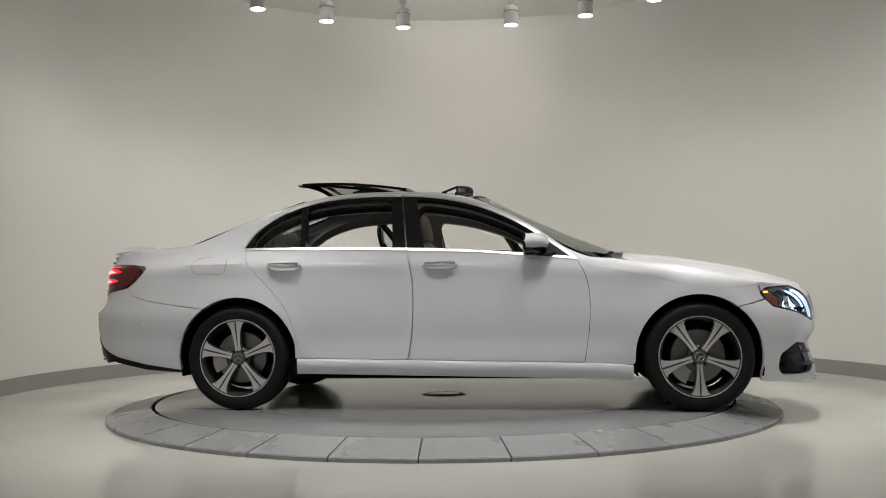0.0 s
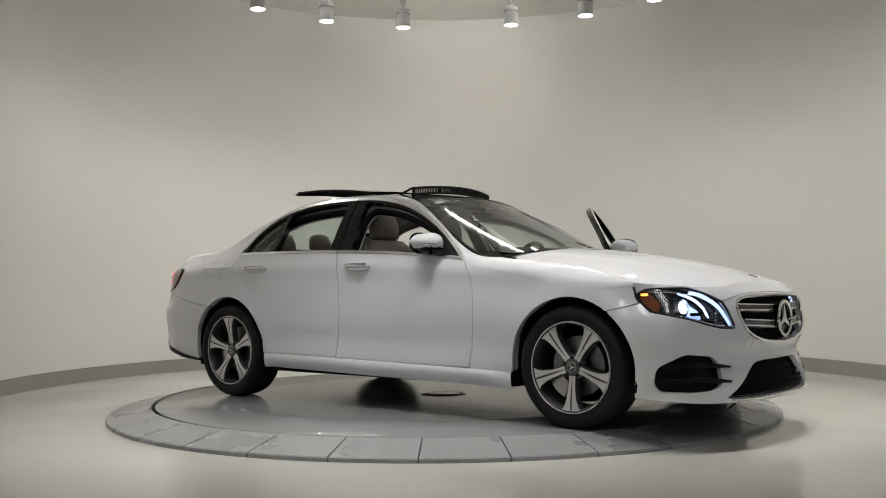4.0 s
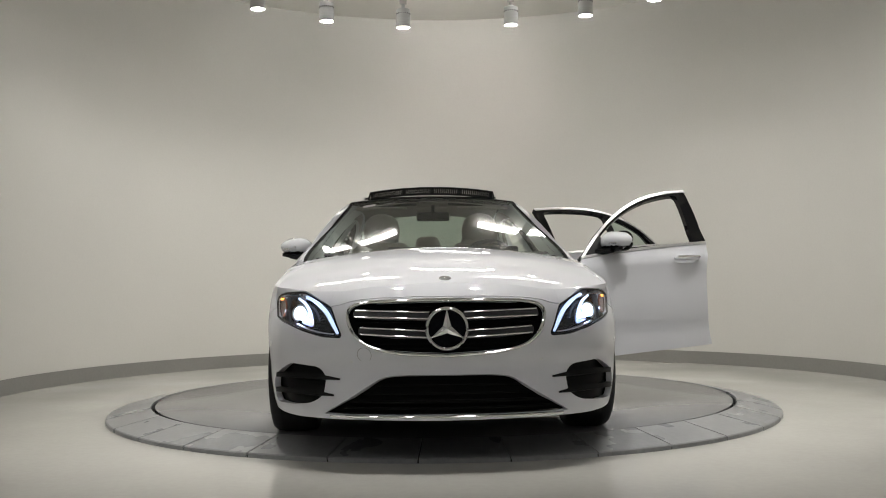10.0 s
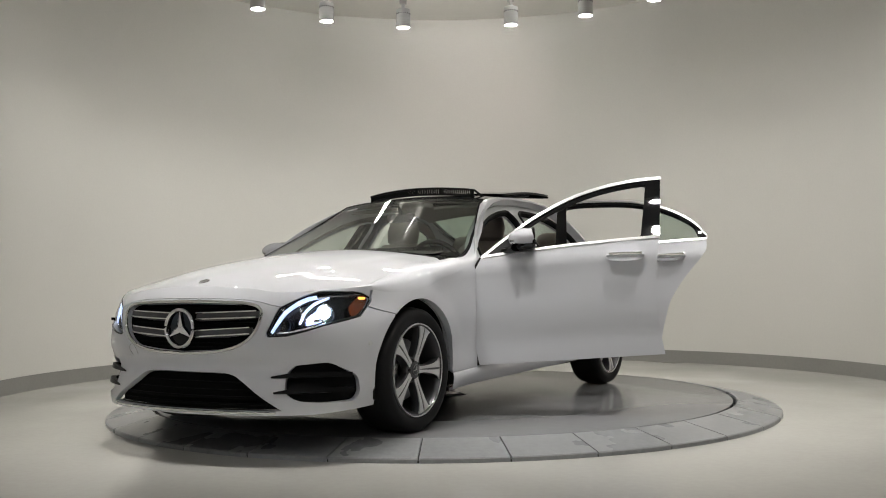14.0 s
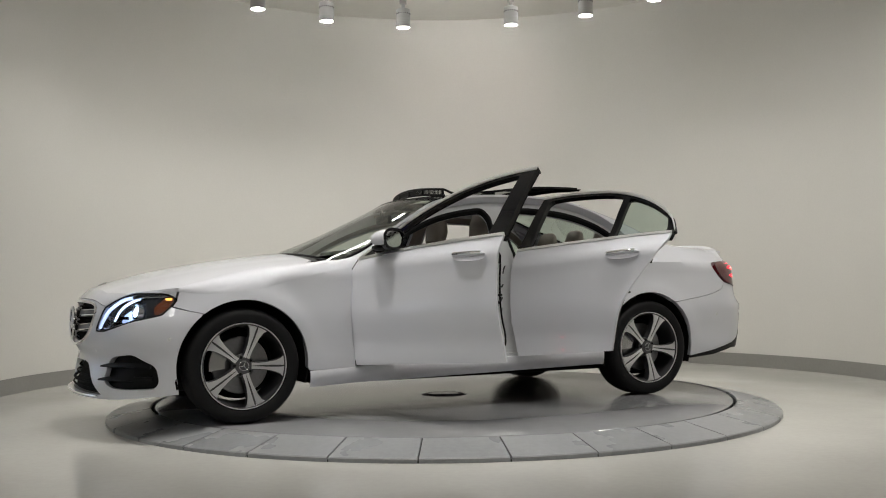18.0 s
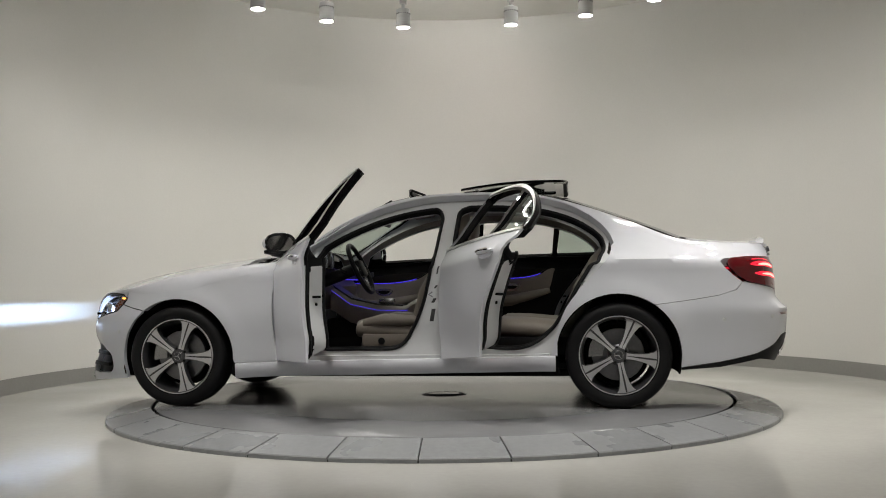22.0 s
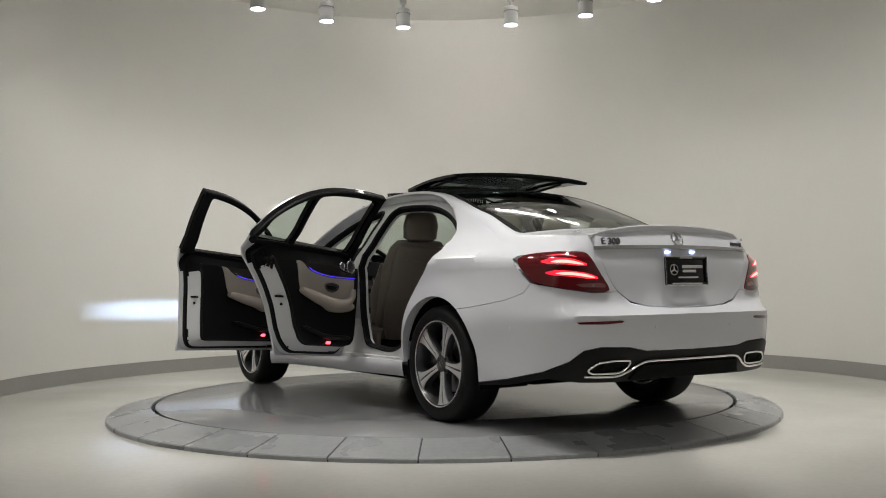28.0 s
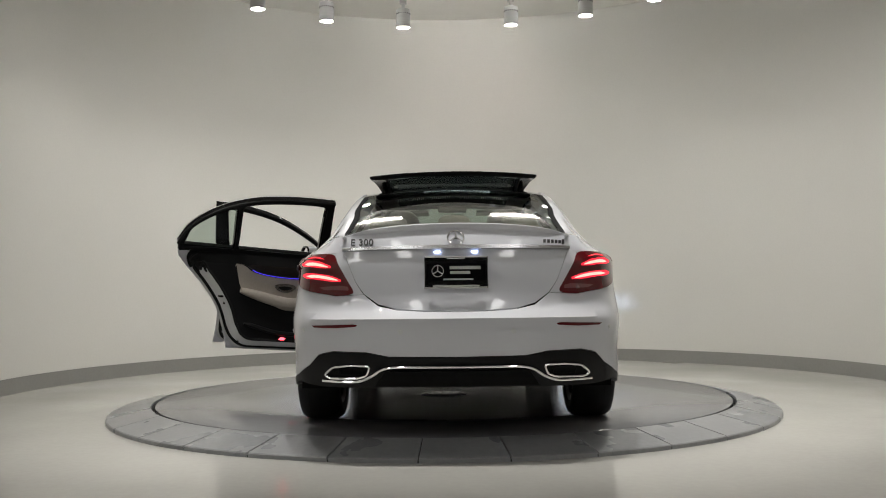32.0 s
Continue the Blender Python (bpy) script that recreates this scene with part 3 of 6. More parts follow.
def edge_strip(bm, x0, x1, side, n=40, under=False):
    """The rounded edge from the flank's top over to the top panels."""
    rows = []
    for x in np.linspace(x0, x1, n):
        s = float(sx(x))
        ez = float(np.interp(s, ES, EZ))
        r = float(rad_at(x))
        if under:
            r = max(0.004, min(r, ez - float(win_top(x)) - 0.016))
        p0 = body(np.array([[s, ez - r]]))[0]
        p1 = body(np.array([[s, ez]]))[0]
        w = p1[1] - float(rad_at(x)) * 1.1
        p2 = np.array([p1[0], w, float(top_z(p1[0], w))])
        t0 = body(np.array([[s, ez - r + 0.004]]))[0] - body(np.array([[s, ez - r - 0.004]]))[0]
        t2 = np.array([0, 0.008, float(top_z(p1[0], w + 0.004) - top_z(p1[0], w - 0.004))])
        reach = np.linalg.norm(p2 - p0)
        a_ = p0 + t0 / np.linalg.norm(t0) * min(0.55 * reach, r * 0.95)
        b_ = p2 + t2 / np.linalg.norm(t2) * 0.42 * reach
        curve = [(1 - t) ** 3 * p0 + 3 * t * (1 - t) ** 2 * a_ + 3 * t * t * (1 - t) * b_ + t ** 3 * p2 for t in np.linspace(0, 1, 10)]
        low = body(np.array([[s, ez - r - 0.006]]))[0] - [0, 0.0008, 0]
        high = np.array([p1[0], w - 0.008, float(top_z(p1[0], w - 0.008)) - 0.0008])
        rows.append([q * [1, side, 1] for q in ([low] + curve + ([] if x0 > 0 else [high]))])
    if side * (x1 - x0) > 0:
        rows = rows[::-1]
    loft(bm, rows)


def even(poly):
    """A smoothly bowed pane through the top surface inside a polygon."""
    edge = dense(poly, 0.05)
    gx, gy = np.meshgrid(np.linspace(edge[:, 0].min(), edge[:, 0].max(), 30), np.linspace(edge[:, 1].min(), edge[:, 1].max(), 30))
    q = np.stack([gx.ravel(), gy.ravel()], 1)
    q = np.concatenate([q[inside(q, edge)], edge, edge, edge])
    mx = q[:, 0].mean()
    terms = lambda v: np.stack([np.ones(len(v)), v[:, 0] - mx, (v[:, 0] - mx) ** 2, v[:, 1] ** 2, (v[:, 0] - mx) * v[:, 1] ** 2], 1)
    k = np.linalg.lstsq(terms(q), top(q)[:, 2], rcond=None)[0]
    return lambda v: np.stack([v[:, 0], v[:, 1], terms(v) @ k], 1)


def clear_part(poly, dy, dx):
    """The clear part of a pane inside its black border."""
    p = np.array(poly, float)
    mid = (p[:, 0].max() + p[:, 0].min()) / 2
    half = (p[:, 0].max() - p[:, 0].min()) / 2
    return np.stack([mid + (p[:, 0] - mid) * (1 - dx / half), p[:, 1] * (1 - dy / np.abs(p[:, 1]).max())], 1)


def build_body():
    # front wings
    def wing(side):
        a = np.array(DOOR_A)
        poly = [(x, float(flank_top(x))) for x in np.linspace(1.835, 0.73, 30)]
        poly += [(0.728, 0.952)] + [tuple(q) for q in a[1:]] + [(0.775, 0.297)]
        arc = arch(AX, 0.388, 190, 53, 20)
        poly += [(1.07, 0.292)] + [q for q in arc if q[0] > 1.072 and q[1] > 0.292 and q[0] < 1.83]
        poly += [(1.715, 0.650), (1.79, 0.666), (1.876, 0.690), (1.852, 0.722), (1.850, 0.742)]
        p = flank(poly, 0.002)
        bm = bmesh.new()
        sheet(bm, mirror_poly(p, side), body, 0.035, rim=0.06)
        edge_strip(bm, 0.70, 1.866, side, 52)
        part("front_wing", bm, PAINT, car)
    both(wing)

    # sills
    def sill(side):
        rows = []
        for x in np.linspace(1.066, -1.070, 44):
            zt = float(np.interp(x, (-1.06, -0.35, 0.767, 1.08), (0.336, 0.3235, 0.3035, 0.289)))
            y = float(body(np.array([[float(sx(x)), zt]]))[0][1])
            end = min(1.0, (1.066 - x) / 0.08, (x + 1.070) / 0.08)
            rows.append([(x, side * (y + dy * (0.35 + 0.65 * end)), zt + dz) for dy, dz in ((-0.05, 0.0), (-0.004, 0.0), (0.004, -0.004), (0.009, -0.016), (0.010, -0.040), (0.002, -0.066), (-0.012, -0.088), (-0.024, -0.100), (-0.08, -0.104))])
        if side < 0:
            rows = rows[::-1]
        bm = bmesh.new()
        loft(bm, rows)
        part("sill", bm, PAINT, car)
    both(sill)

    # rear quarters with the rear pillars
    def quarter(side):
        c = np.array(DOOR_C)
        lid = [(x, float(flank_top(x))) for x in np.linspace(-1.30, -2.36, 32)]
        wt = [tuple(q) for q in WIN_TOP if q[0] < -1.30]
        poly = [(float(sx(x)), z) for x, z in [tuple(q) for q in c[::-1]] + wt + lid]
        poly += [(s_, float(np.interp(s_, ES, EZ)) - 0.045) for s_ in np.linspace(float(sx(-2.40)), float(sr(0.64)), 8)]
        poly += [(float(sr(0.625)), 0.985), (float(sr(0.61)), 0.962), (float(sr(0.72)), 0.962), (float(sx(-2.36)), 0.960), (float(sx(-2.24)), 0.955)]
        poly += [(float(sx(x)), z) for x, z in [(-2.15, 0.946), (-2.125, 0.93), (-2.15, 0.895), (-2.20, 0.845), (-2.26, 0.80), (-2.22, 0.750), (-2.10, 0.714), (-1.96, 0.692), (-1.80, 0.671), (-1.697, 0.660)]]
        arc = arch(-AX, 0.396, 180, 0, 28)
        poly += [(float(sx(x)), z) for x, z in arc if z > 0.658 or (z > 0.338 and -1.4 < x < -1.078)] + [(float(sx(-1.083)), 0.338)]
        poly = shrink(poly, 0.001)
        bm = bmesh.new()
        sheet(bm, mirror_poly(poly, side), body, 0.035, rim=0.06)
        edge_strip(bm, -2.46, -1.28, side, 44)
        ob = part("rear_quarter", bm, PAINT, car)
    both(quarter)

    # roof rails between quarter and wing
    def rail(side):
        bm = bmesh.new()
        xs = np.linspace(-1.30, 0.72, 50)
        poly = [(x, max(float(flank_top(x)), float(win_top(x)) + 0.017)) for x in xs[::-1]] + [(x, float(win_top(x)) + 0.001) for x in xs]
        sheet(bm, mirror_poly(flank(poly), side), body, 0.03, flip=False, rim=0.06)
        edge_strip(bm, -1.30, 0.72, side, 70, True)
        part("roof_rail", bm, PAINT, car)
    both(rail)

    # bonnet
    ys = np.linspace(-1, 1, 25)
    side_l = [(x, float(roof_half(x)) - 0.0012) for x in np.linspace(1.06, 1.83, 20)]
    nose = []
    for s_ in np.linspace(float(sx(1.87)), 0.0, 30):
        q = [np.interp(s_, ES, EP[:, k]) for k in (0, 1)]
        nose.append((float(q[0]) + 0.001, float(q[1])))
    back = [(0.99 + 0.06 * abs(1 - (y / 0.78) ** 2) + 0.02, y) for y in np.linspace(-0.76, 0.76, 16)]
    poly = side_l + nose + [(x, -y) for x, y in nose[::-1][1:]] + [(x, -y) for x, y in side_l[::-1]] + back
    panel("bonnet", shrink(poly, 0.0006), top, PAINT, car, "smooth white bonnet", step=0.045, rim=0.02)

    # wind deflector strip and wiper well at the foot of the windscreen
    poly = [(1.045, -0.74), (1.075, -0.4), (1.085, 0), (1.075, 0.4), (1.045, 0.74), (0.93, 0.74), (0.985, 0.4), (0.995, 0), (0.985, -0.4), (0.93, -0.74)]
    panel("cowl", poly, top, BLACK, car, lift=-0.012, step=0.05)

    # windscreen
    def hw(x, k=0.0):
        return float(roof_half(x)) - k
    xs = np.linspace(0.90, 0.055, 22)
    left = [(x, hw(x, 0.006)) for x in xs]
    topl = [(0.055 + 0.06 * (1 - (y / 0.55) ** 2), y) for y in np.linspace(0.53, -0.53, 14)][1:-1]
    bot = [(0.915 + 0.095 * (1 - (y / 0.70) ** 2), y) for y in np.linspace(-0.69, 0.69, 14)][1:-1]
    wind = left + topl + [(x, -y) for x, y in left[::-1]] + bot
    pane = even(wind)
    panel("windscreen", wind, pane, GLASS, car, "green-tinted windscreen", step=0.06, rim=0.0).visible_shadow = False
    panel("window_label", [(0.185, -0.40), (0.155, -0.40), (0.155, -0.485), (0.185, -0.485)], pane, WHITE, car, "white paper label on the windscreen", lift=0.002, rim=0.001, step=0.03)
    bm = bmesh.new()
    big = [(x, y + (0.006 if y > 0 else -0.006) * (abs(y) > 0.5)) for x, y in wind]
    sheet(bm, big, pane, 0.04, holes=[clear_part(wind, 0.014, 0.02)], rim=0.012, lift=0.001)
    part("windscreen_surround", bm, FELT, car)

    # roof: black glass front, open sunroof, white rear
    xs = np.linspace(0.048, -0.045, 6)
    l = [(x, hw(x)) for x in xs]
    front = [(0.048 + 0.06 * (1 - (y / 0.55) ** 2), y) for y in np.linspace(-0.53, 0.53, 12)][1:-1]
    poly = l + [(x, -y) for x, y in l[::-1]] + front
    panel("roof_front", poly, top, GLOSSB, car, "gloss black front roof panel", step=0.05, lift=0.001)
    open_hole = rounded([(-0.10, -0.42), (-0.10, 0.42), (-0.50, 0.42), (-0.50, -0.42)], 0.05)
    xs = np.linspace(-0.05, -0.86, 14)
    l = [(x, hw(x)) for x in xs]
    poly = l + [(x, -y) for x, y in l[::-1]]
    panel("roof_middle", poly, top, GLOSSB, car, "gloss black panoramic roof frame, open", step=0.05, holes=[open_hole], rim=0.03)
    xs = np.linspace(-0.865, -1.10, 8)
    l = [(x, hw(x)) for x in xs]
    back = [(-1.10 - 0.05 * (1 - (y / 0.55) ** 2), y) for y in np.linspace(-0.52, 0.52, 12)][1:-1]
    poly = l + back[::-1] * 0 + [(x, y) for x, y in back[::-1]] + [(x, -y) for x, y in l[::-1]]
    panel("roof_rear", poly, top, GLOSSB, car, step=0.05)

    # rear window
    xs = np.linspace(-1.12, -1.90, 16)
    l = [(x, hw(x, 0.016)) for i, x in enumerate(xs)]
    t_ = [(-1.12 - 0.05 * (1 - (y / 0.55) ** 2), y) for y in np.linspace(-0.50, 0.50, 12)][1:-1]
    b_ = [(-1.90 - 0.075 * (1 - (y / 0.64) ** 2), y) for y in np.linspace(0.63, -0.63, 14)][1:-1]
    bl = l + b_ + [(x, -y) for x, y in l[::-1]] + t_
    pane = even(bl)
    panel("rear_window", bl, pane, GLASS, car, "green-tinted rear window", step=0.06, rim=0.0).visible_shadow = False
    big = [(x - 0.02 * (x < -1.89), y + (0.008 if y > 0 else -0.008) * (abs(y) > 0.45)) for x, y in bl]
    bm = bmesh.new()
    sheet(bm, big, pane, 0.04, holes=[clear_part(bl, 0.026, 0.018)], rim=0.012, lift=0.001)
    part("rear_window_surround", bm, FELT, car)
    # white skin at both sides of the rear window
    def cheek(side):
        a = [(x, hw(x) + 0.003) for x in np.linspace(-1.10, -1.93, 18)]
        b = [(x, y + 0.006) for x, y in l]
        poly = a + [(-1.93, b[-1][1] - 0.01)] + b[::-1]
        p = [(x, side * y) for x, y in poly]
        panel("rear_pillar_skin", p, top, PAINT, car, step=0.04, flip=False, lift=-0.0006)
    both(cheek)

    # boot lid: top and back
    f_ = [(-1.925 - 0.062 * (1 - (y / 0.66) ** 2), y) for y in np.linspace(-0.605, 0.605, 12)]
    q = EP[(ES > sr(0.60))]
    e = [(float(x), float(y)) for x, y, z in q]
    inner = [(x, 0.610 - 0.054 * (-1.93 - x) / 0.5) for x in np.linspace(-1.93, e[0][0] + 0.015, 10)]
    poly = inner + e + [(x, -y) for x, y in e[::-1][1:]] + [(x, -y) for x, y in inner[::-1]] + f_[1:-1]
    panel("boot_lid", shrink(poly, 0.001), top, PAINT, car, "white boot lid with lip spoiler", step=0.045, rim=0.02)
    def shoulder(side):
        xs_ = np.linspace(-1.93, -2.455, 14)
        out = [(x, hw(x) + 0.003) for x in xs_]
        inn = [(x, 0.6135 - 0.054 * (-1.93 - x) / 0.5) for x in xs_]
        out = [(x, max(y, i[1] + 0.002)) for (x, y), i in zip(out, inn)]
        poly = out + inn[::-1]
        panel("quarter_top", [(x, side * y) for x, y in poly], top, PAINT, car, step=0.04, lift=-0.0006)
    both(shoulder)
    ly = [(0.615, 0.985), (0.585, 0.945), (0.555, 0.89), (0.52, 0.815), (0.475, 0.755), (0.40, 0.702), (0.30, 0.678), (0.15, 0.668)]
    tops = [(float(s_), float(np.interp(s_, ES, EZ)) - 0.002) for s_ in np.linspace(SEND, float(sr(0.612)), 14)]
    poly_l = tops + [(float(sr(y)), z) for y, z in ly] + [(SEND, 0.665)]
    panel("boot_back", as_tail(poly_l), tail, PAINT, car, step=0.04, flip=True, rim=0.01)


build_body()


def SHUT():
    """Shut line between bonnet and bumper: over the grille, then up to the lamp's inner corner."""
    f = lambda y: float(sf(y))
    return [(0, 0.7385), (f(0.20), 0.7375), (f(0.36), 0.732), (f(0.44), 0.724), (f(0.49), 0.714), (f(0.53), 0.702), (f(0.571), 0.6955)]


def build_bumpers():
    # front bumper: one skin round the nose, with the openings cut through
    def fr(y):
        return float(sf(y))
    half = [(s_, z) for s_, z in spline(SHUT(), 16)] + [(fr(0.552), 0.658), (fr(0.531), 0.608), (fr(0.509), 0.562), (fr(0.515), 0.546), (fr(0.525), 0.545), (fr(0.61), 0.549), (fr(0.70), 0.572), (fr(0.77), 0.598), (float(sx(1.935)), 0.640), (float(sx(1.884)), 0.687), (float(sx(1.79)), 0.6625), (float(sx(1.712)), 0.6465)] + [(float(sx(x)), z) for x, z in arch(AX, 0.388, 50, -14, 14)] + [
            (float(sx(1.842)), 0.19), (fr(0.72), 0.165), (fr(0.5), 0.16), (0, 0.155)]
    # grille opening
    g = [tuple(q) for q in spline([(0, 0.728), (fr(0.25), 0.724), (fr(0.41), 0.715), (fr(0.468), 0.697), (fr(0.488), 0.665), (fr(0.480), 0.62), (fr(0.450), 0.560), (fr(0.385), 0.508), (fr(0.26), 0.474), (0, 0.456)], 34)]
    low = [tuple(q) for q in spline([(0, 0.366), (fr(0.24), 0.364), (fr(0.315), 0.354), (fr(0.375), 0.322), (fr(0.475), 0.258), (fr(0.590), 0.186)], 20)] + [(fr(0.5), 0.180), (0, 0.178)]
    sidei = rounded([(fr(0.600), 0.362), (fr(0.64), 0.404), (fr(0.79), 0.420), (float(sx(1.965)), 0.352), (float(sx(1.950)), 0.262), (float(sx(1.98)), 0.222), (fr(0.76), 0.222), (fr(0.66), 0.232), (fr(0.60), 0.268)], 0.035)

    def full(h):
        h = [tuple(q) for q in h]
        return np.array(h + [(-s, z) for s, z in h[::-1] if s > 1e-6])
    global GRILLE, LOWER, SIDE_IN
    GRILLE, LOWER, SIDE_IN = full(g), full(low), np.array(sidei)
    bm = bmesh.new()
    sheet(bm, full(half), body, 0.03, holes=[GRILLE, LOWER, SIDE_IN, SIDE_IN * [-1, 1]], flip=False, rim=0.03)
    part("front_bumper", bm, PAINT, car, "white sport front bumper")
    # rear bumper
    def rr(y):
        return float(sr(y))
    half = [(SEND, 0.660), (rr(0.15), 0.662), (rr(0.30), 0.671), (rr(0.40), 0.692), (rr(0.475), 0.750), (rr(0.53), 0.748), (rr(0.64), 0.744), (rr(0.76), 0.762), (float(sx(-2.34)), 0.785), (float(sx(-2.262)), 0.798), (float(sx(-2.222)), 0.7475), (float(sx(-2.10)), 0.7115), (float(sx(-1.96)), 0.6895), (float(sx(-1.80)), 0.6685), (float(sx(-1.702)), 0.6575)]
    arc = arch(-AX, 0.396, 180, 90, 28)
    half += [(float(sx(x)), z) for x, z in arc[::-1] if z < 0.648]
    half += [(float(sx(-1.86)), 0.262), (float(sx(-2.1)), 0.295), (float(sx(-2.34)), 0.345), (rr(0.76), 0.40), (rr(0.70), 0.455), (rr(0.62), 0.472), (rr(0.45), 0.466), (rr(0.34), 0.444), (SEND, 0.44)]
    panel("rear_bumper", as_tail(half), tail, PAINT, car, "white rear bumper", step=0.035, flip=True, rim=0.03)
    dif = [(float(sx(-1.86)), 0.258), (float(sx(-2.1)), 0.29), (float(sx(-2.34)), 0.341), (rr(0.76), 0.396), (rr(0.70), 0.451), (rr(0.62), 0.468), (rr(0.45), 0.462), (rr(0.34), 0.440), (SEND, 0.436), (SEND, 0.29), (rr(0.5), 0.285), (rr(0.72), 0.29), (float(sx(-2.36)), 0.31), (float(sx(-2.1)), 0.262), (float(sx(-1.86)), 0.245)]
    panel("rear_diffuser", as_tail(dif[8::-1] + dif[:8:-1]), tail, BLACK, car, "black rear diffuser", step=0.035, flip=True, rim=0.03, lift=0.003)


build_bumpers()


def build_wheels():
    first = []
    # one wheel in its own space: axle along y, outer face towards +y
    w = new("wheel")
    w.parent = car
    turn = pose(0, 0, 0, -90)
    bm = bmesh.new()
    prof = [(0.247, -0.105), (0.262, -0.118), (0.297, -0.124), (0.318, -0.118), (0.333, -0.098), (0.3385, -0.06), (0.339, 0), (0.3385, 0.06), (0.333, 0.098), (0.318, 0.118), (0.297, 0.124), (0.262, 0.118), (0.247, 0.105)]
    lathe(bm, prof, 72, m=turn)
    tyre = part("tyre", bm, RUBBER, w, "black road tyre")
    # tread grooves
    bm = bmesh.new()
    for yy in (-0.06, -0.02, 0.02, 0.06):
        lathe(bm, [(0.3378, yy - 0.005), (0.3396, yy), (0.3378, yy + 0.005)], 72, m=turn)
    part("tread_groove", bm, SEAL, tyre)
    bm = bmesh.new()
    lathe(bm, [(0.236, 0.108), (0.234, 0.116), (0.228, 0.116), (0.222, 0.104), (0.214, 0.07), (0.206, -0.10), (0.232, -0.112)], 64, m=turn)
    rim = part("rim", bm, ALLOYD, w, "two-tone five-spoke alloy rim")
    rim.matrix_basis = Matrix.Diagonal((1.065, 1, 1.065, 1))
    bm = bmesh.new()
    lathe(bm, [(0.2372, 0.110), (0.2362, 0.1185), (0.2315, 0.1185), (0.2285, 0.1085)], 64, m=turn)
    part("rim_flange", bm, ALLOY, rim)
    # five spokes: machined blades on a dark core
    for i in range(5):
        bm = bmesh.new()
        rows = []
        for r, wd, yy, dp in ((0.030, 0.030, 0.085, 0.05), (0.070, 0.021, 0.092, 0.05), (0.12, 0.0225, 0.101, 0.05), (0.17, 0.031, 0.107, 0.05), (0.205, 0.044, 0.108, 0.055), (0.226, 0.070, 0.106, 0.055)):
            rows.append([(-wd, yy - dp, r), (-wd, yy - 0.007, r), (-wd + 0.005, yy - 0.001, r), (wd - 0.005, yy - 0.001, r), (wd, yy - 0.007, r), (wd, yy - dp, r)])
        loft(bm, rows)
        sp = part("spoke", bm, ALLOYD, rim)
        sp.matrix_basis = Matrix.Rotation(i * math.tau / 5, 4, "Y")
        for k in (-1, 1):
            bm = bmesh.new()
            rows = []
            for r, a, b, yy in ((0.045, 0.0008, 0.018, 0.090), (0.080, 0.0030, 0.017, 0.095), (0.12, 0.0045, 0.020, 0.102), (0.17, 0.0055, 0.0290, 0.108), (0.205, 0.0055, 0.0425, 0.109), (0.222, 0.0040, 0.063, 0.108), (0.228, 0.0010, 0.074, 0.1075)):
                rows.append([(k * a, yy - 0.004, r), (k * a, yy + 0.001, r), (k * b, yy + 0.001, r), (k * b, yy - 0.006, r)])
            loft(bm, rows)
            bl = part("spoke_face", bm, ALLOY, rim)
            bl.matrix_basis = Matrix.Rotation(i * math.tau / 5, 4, "Y")
    bm = bmesh.new()
    lathe(bm, [(0.066, 0.05), (0.064, 0.080), (0.054, 0.090), (0.030, 0.093)], 40, m=turn)
    part("hub", bm, ALLOYD, rim)
    for i in range(5):
        bm = bmesh.new()
        a = (i + 0.5) * math.tau / 5
        lathe(bm, [(0, 0.092), (0.008, 0.092), (0.011, 0.086), (0.011, 0.07)], 6, m=Matrix.Translation((0.048 * math.sin(a), 0, 0.048 * math.cos(a))) @ turn)
        part("wheel_bolt", bm, BLACK, rim)
    bm = bmesh.new()
    lathe(bm, [(0, 0.099), (0.026, 0.099), (0.031, 0.095), (0.032, 0.08)], 32, m=turn)
    cap = part("hub_cap", bm, ALLOYD, rim, "grey hub cap with a round emblem")
    bm = bmesh.new()
    for i in range(3):
        a = i * math.tau / 3
        tube(bm, [(0, 0.100, 0), (0.024 * math.sin(a), 0.1, 0.024 * math.cos(a))], [0.004, 0.0012], 6)
    tube(bm, [(0.026 * math.cos(a), 0.1, 0.026 * math.sin(a)) for a in np.linspace(0, math.tau, 25)[:-1]], 0.0018, 6, closed=True)
    part("emblem", bm, CHROME, rim)
    bm = bmesh.new()
    lathe(bm, [(0.06, 0.02), (0.165, 0.02), (0.168, 0.014), (0.168, -0.006), (0.06, -0.006)], 48, m=turn)
    part("brake_disc", bm, STEEL, w)
    bm = bmesh.new()
    rows = []
    for a in np.linspace(-0.5, 0.5, 9):
        rows.append([(r * math.cos(a), y, r * math.sin(a)) for r, y in ((0.10, 0.045), (0.19, 0.045), (0.19, -0.03), (0.10, -0.03))])
    vs = loft(bm, rows, close=True)
    bm.faces.new(vs[0][::-1]), bm.faces.new(vs[-1])
    cal = part("brake_caliper", bm, SATIN, w)
    bm = bmesh.new()
    lathe(bm, [(0.0, -0.03), (0.2, -0.03), (0.205, -0.1)], 40, m=turn)
    part("brake_shield", bm, DARK, w)
    spots = [(AX, 1), (-AX, 1), (AX, -1), (-AX, -1)]
    for k, (x, side) in enumerate(spots):
        m = pose(x, side * 0.797, TR - 0.001, 0, 0, 0 if side > 0 else 180)
        ob = w if k == 0 else copy_thing(w, m)
        ob.matrix_basis = m @ (Matrix.Rotation(radians((-20, -25, 36, 4)[k]), 4, "Y"))
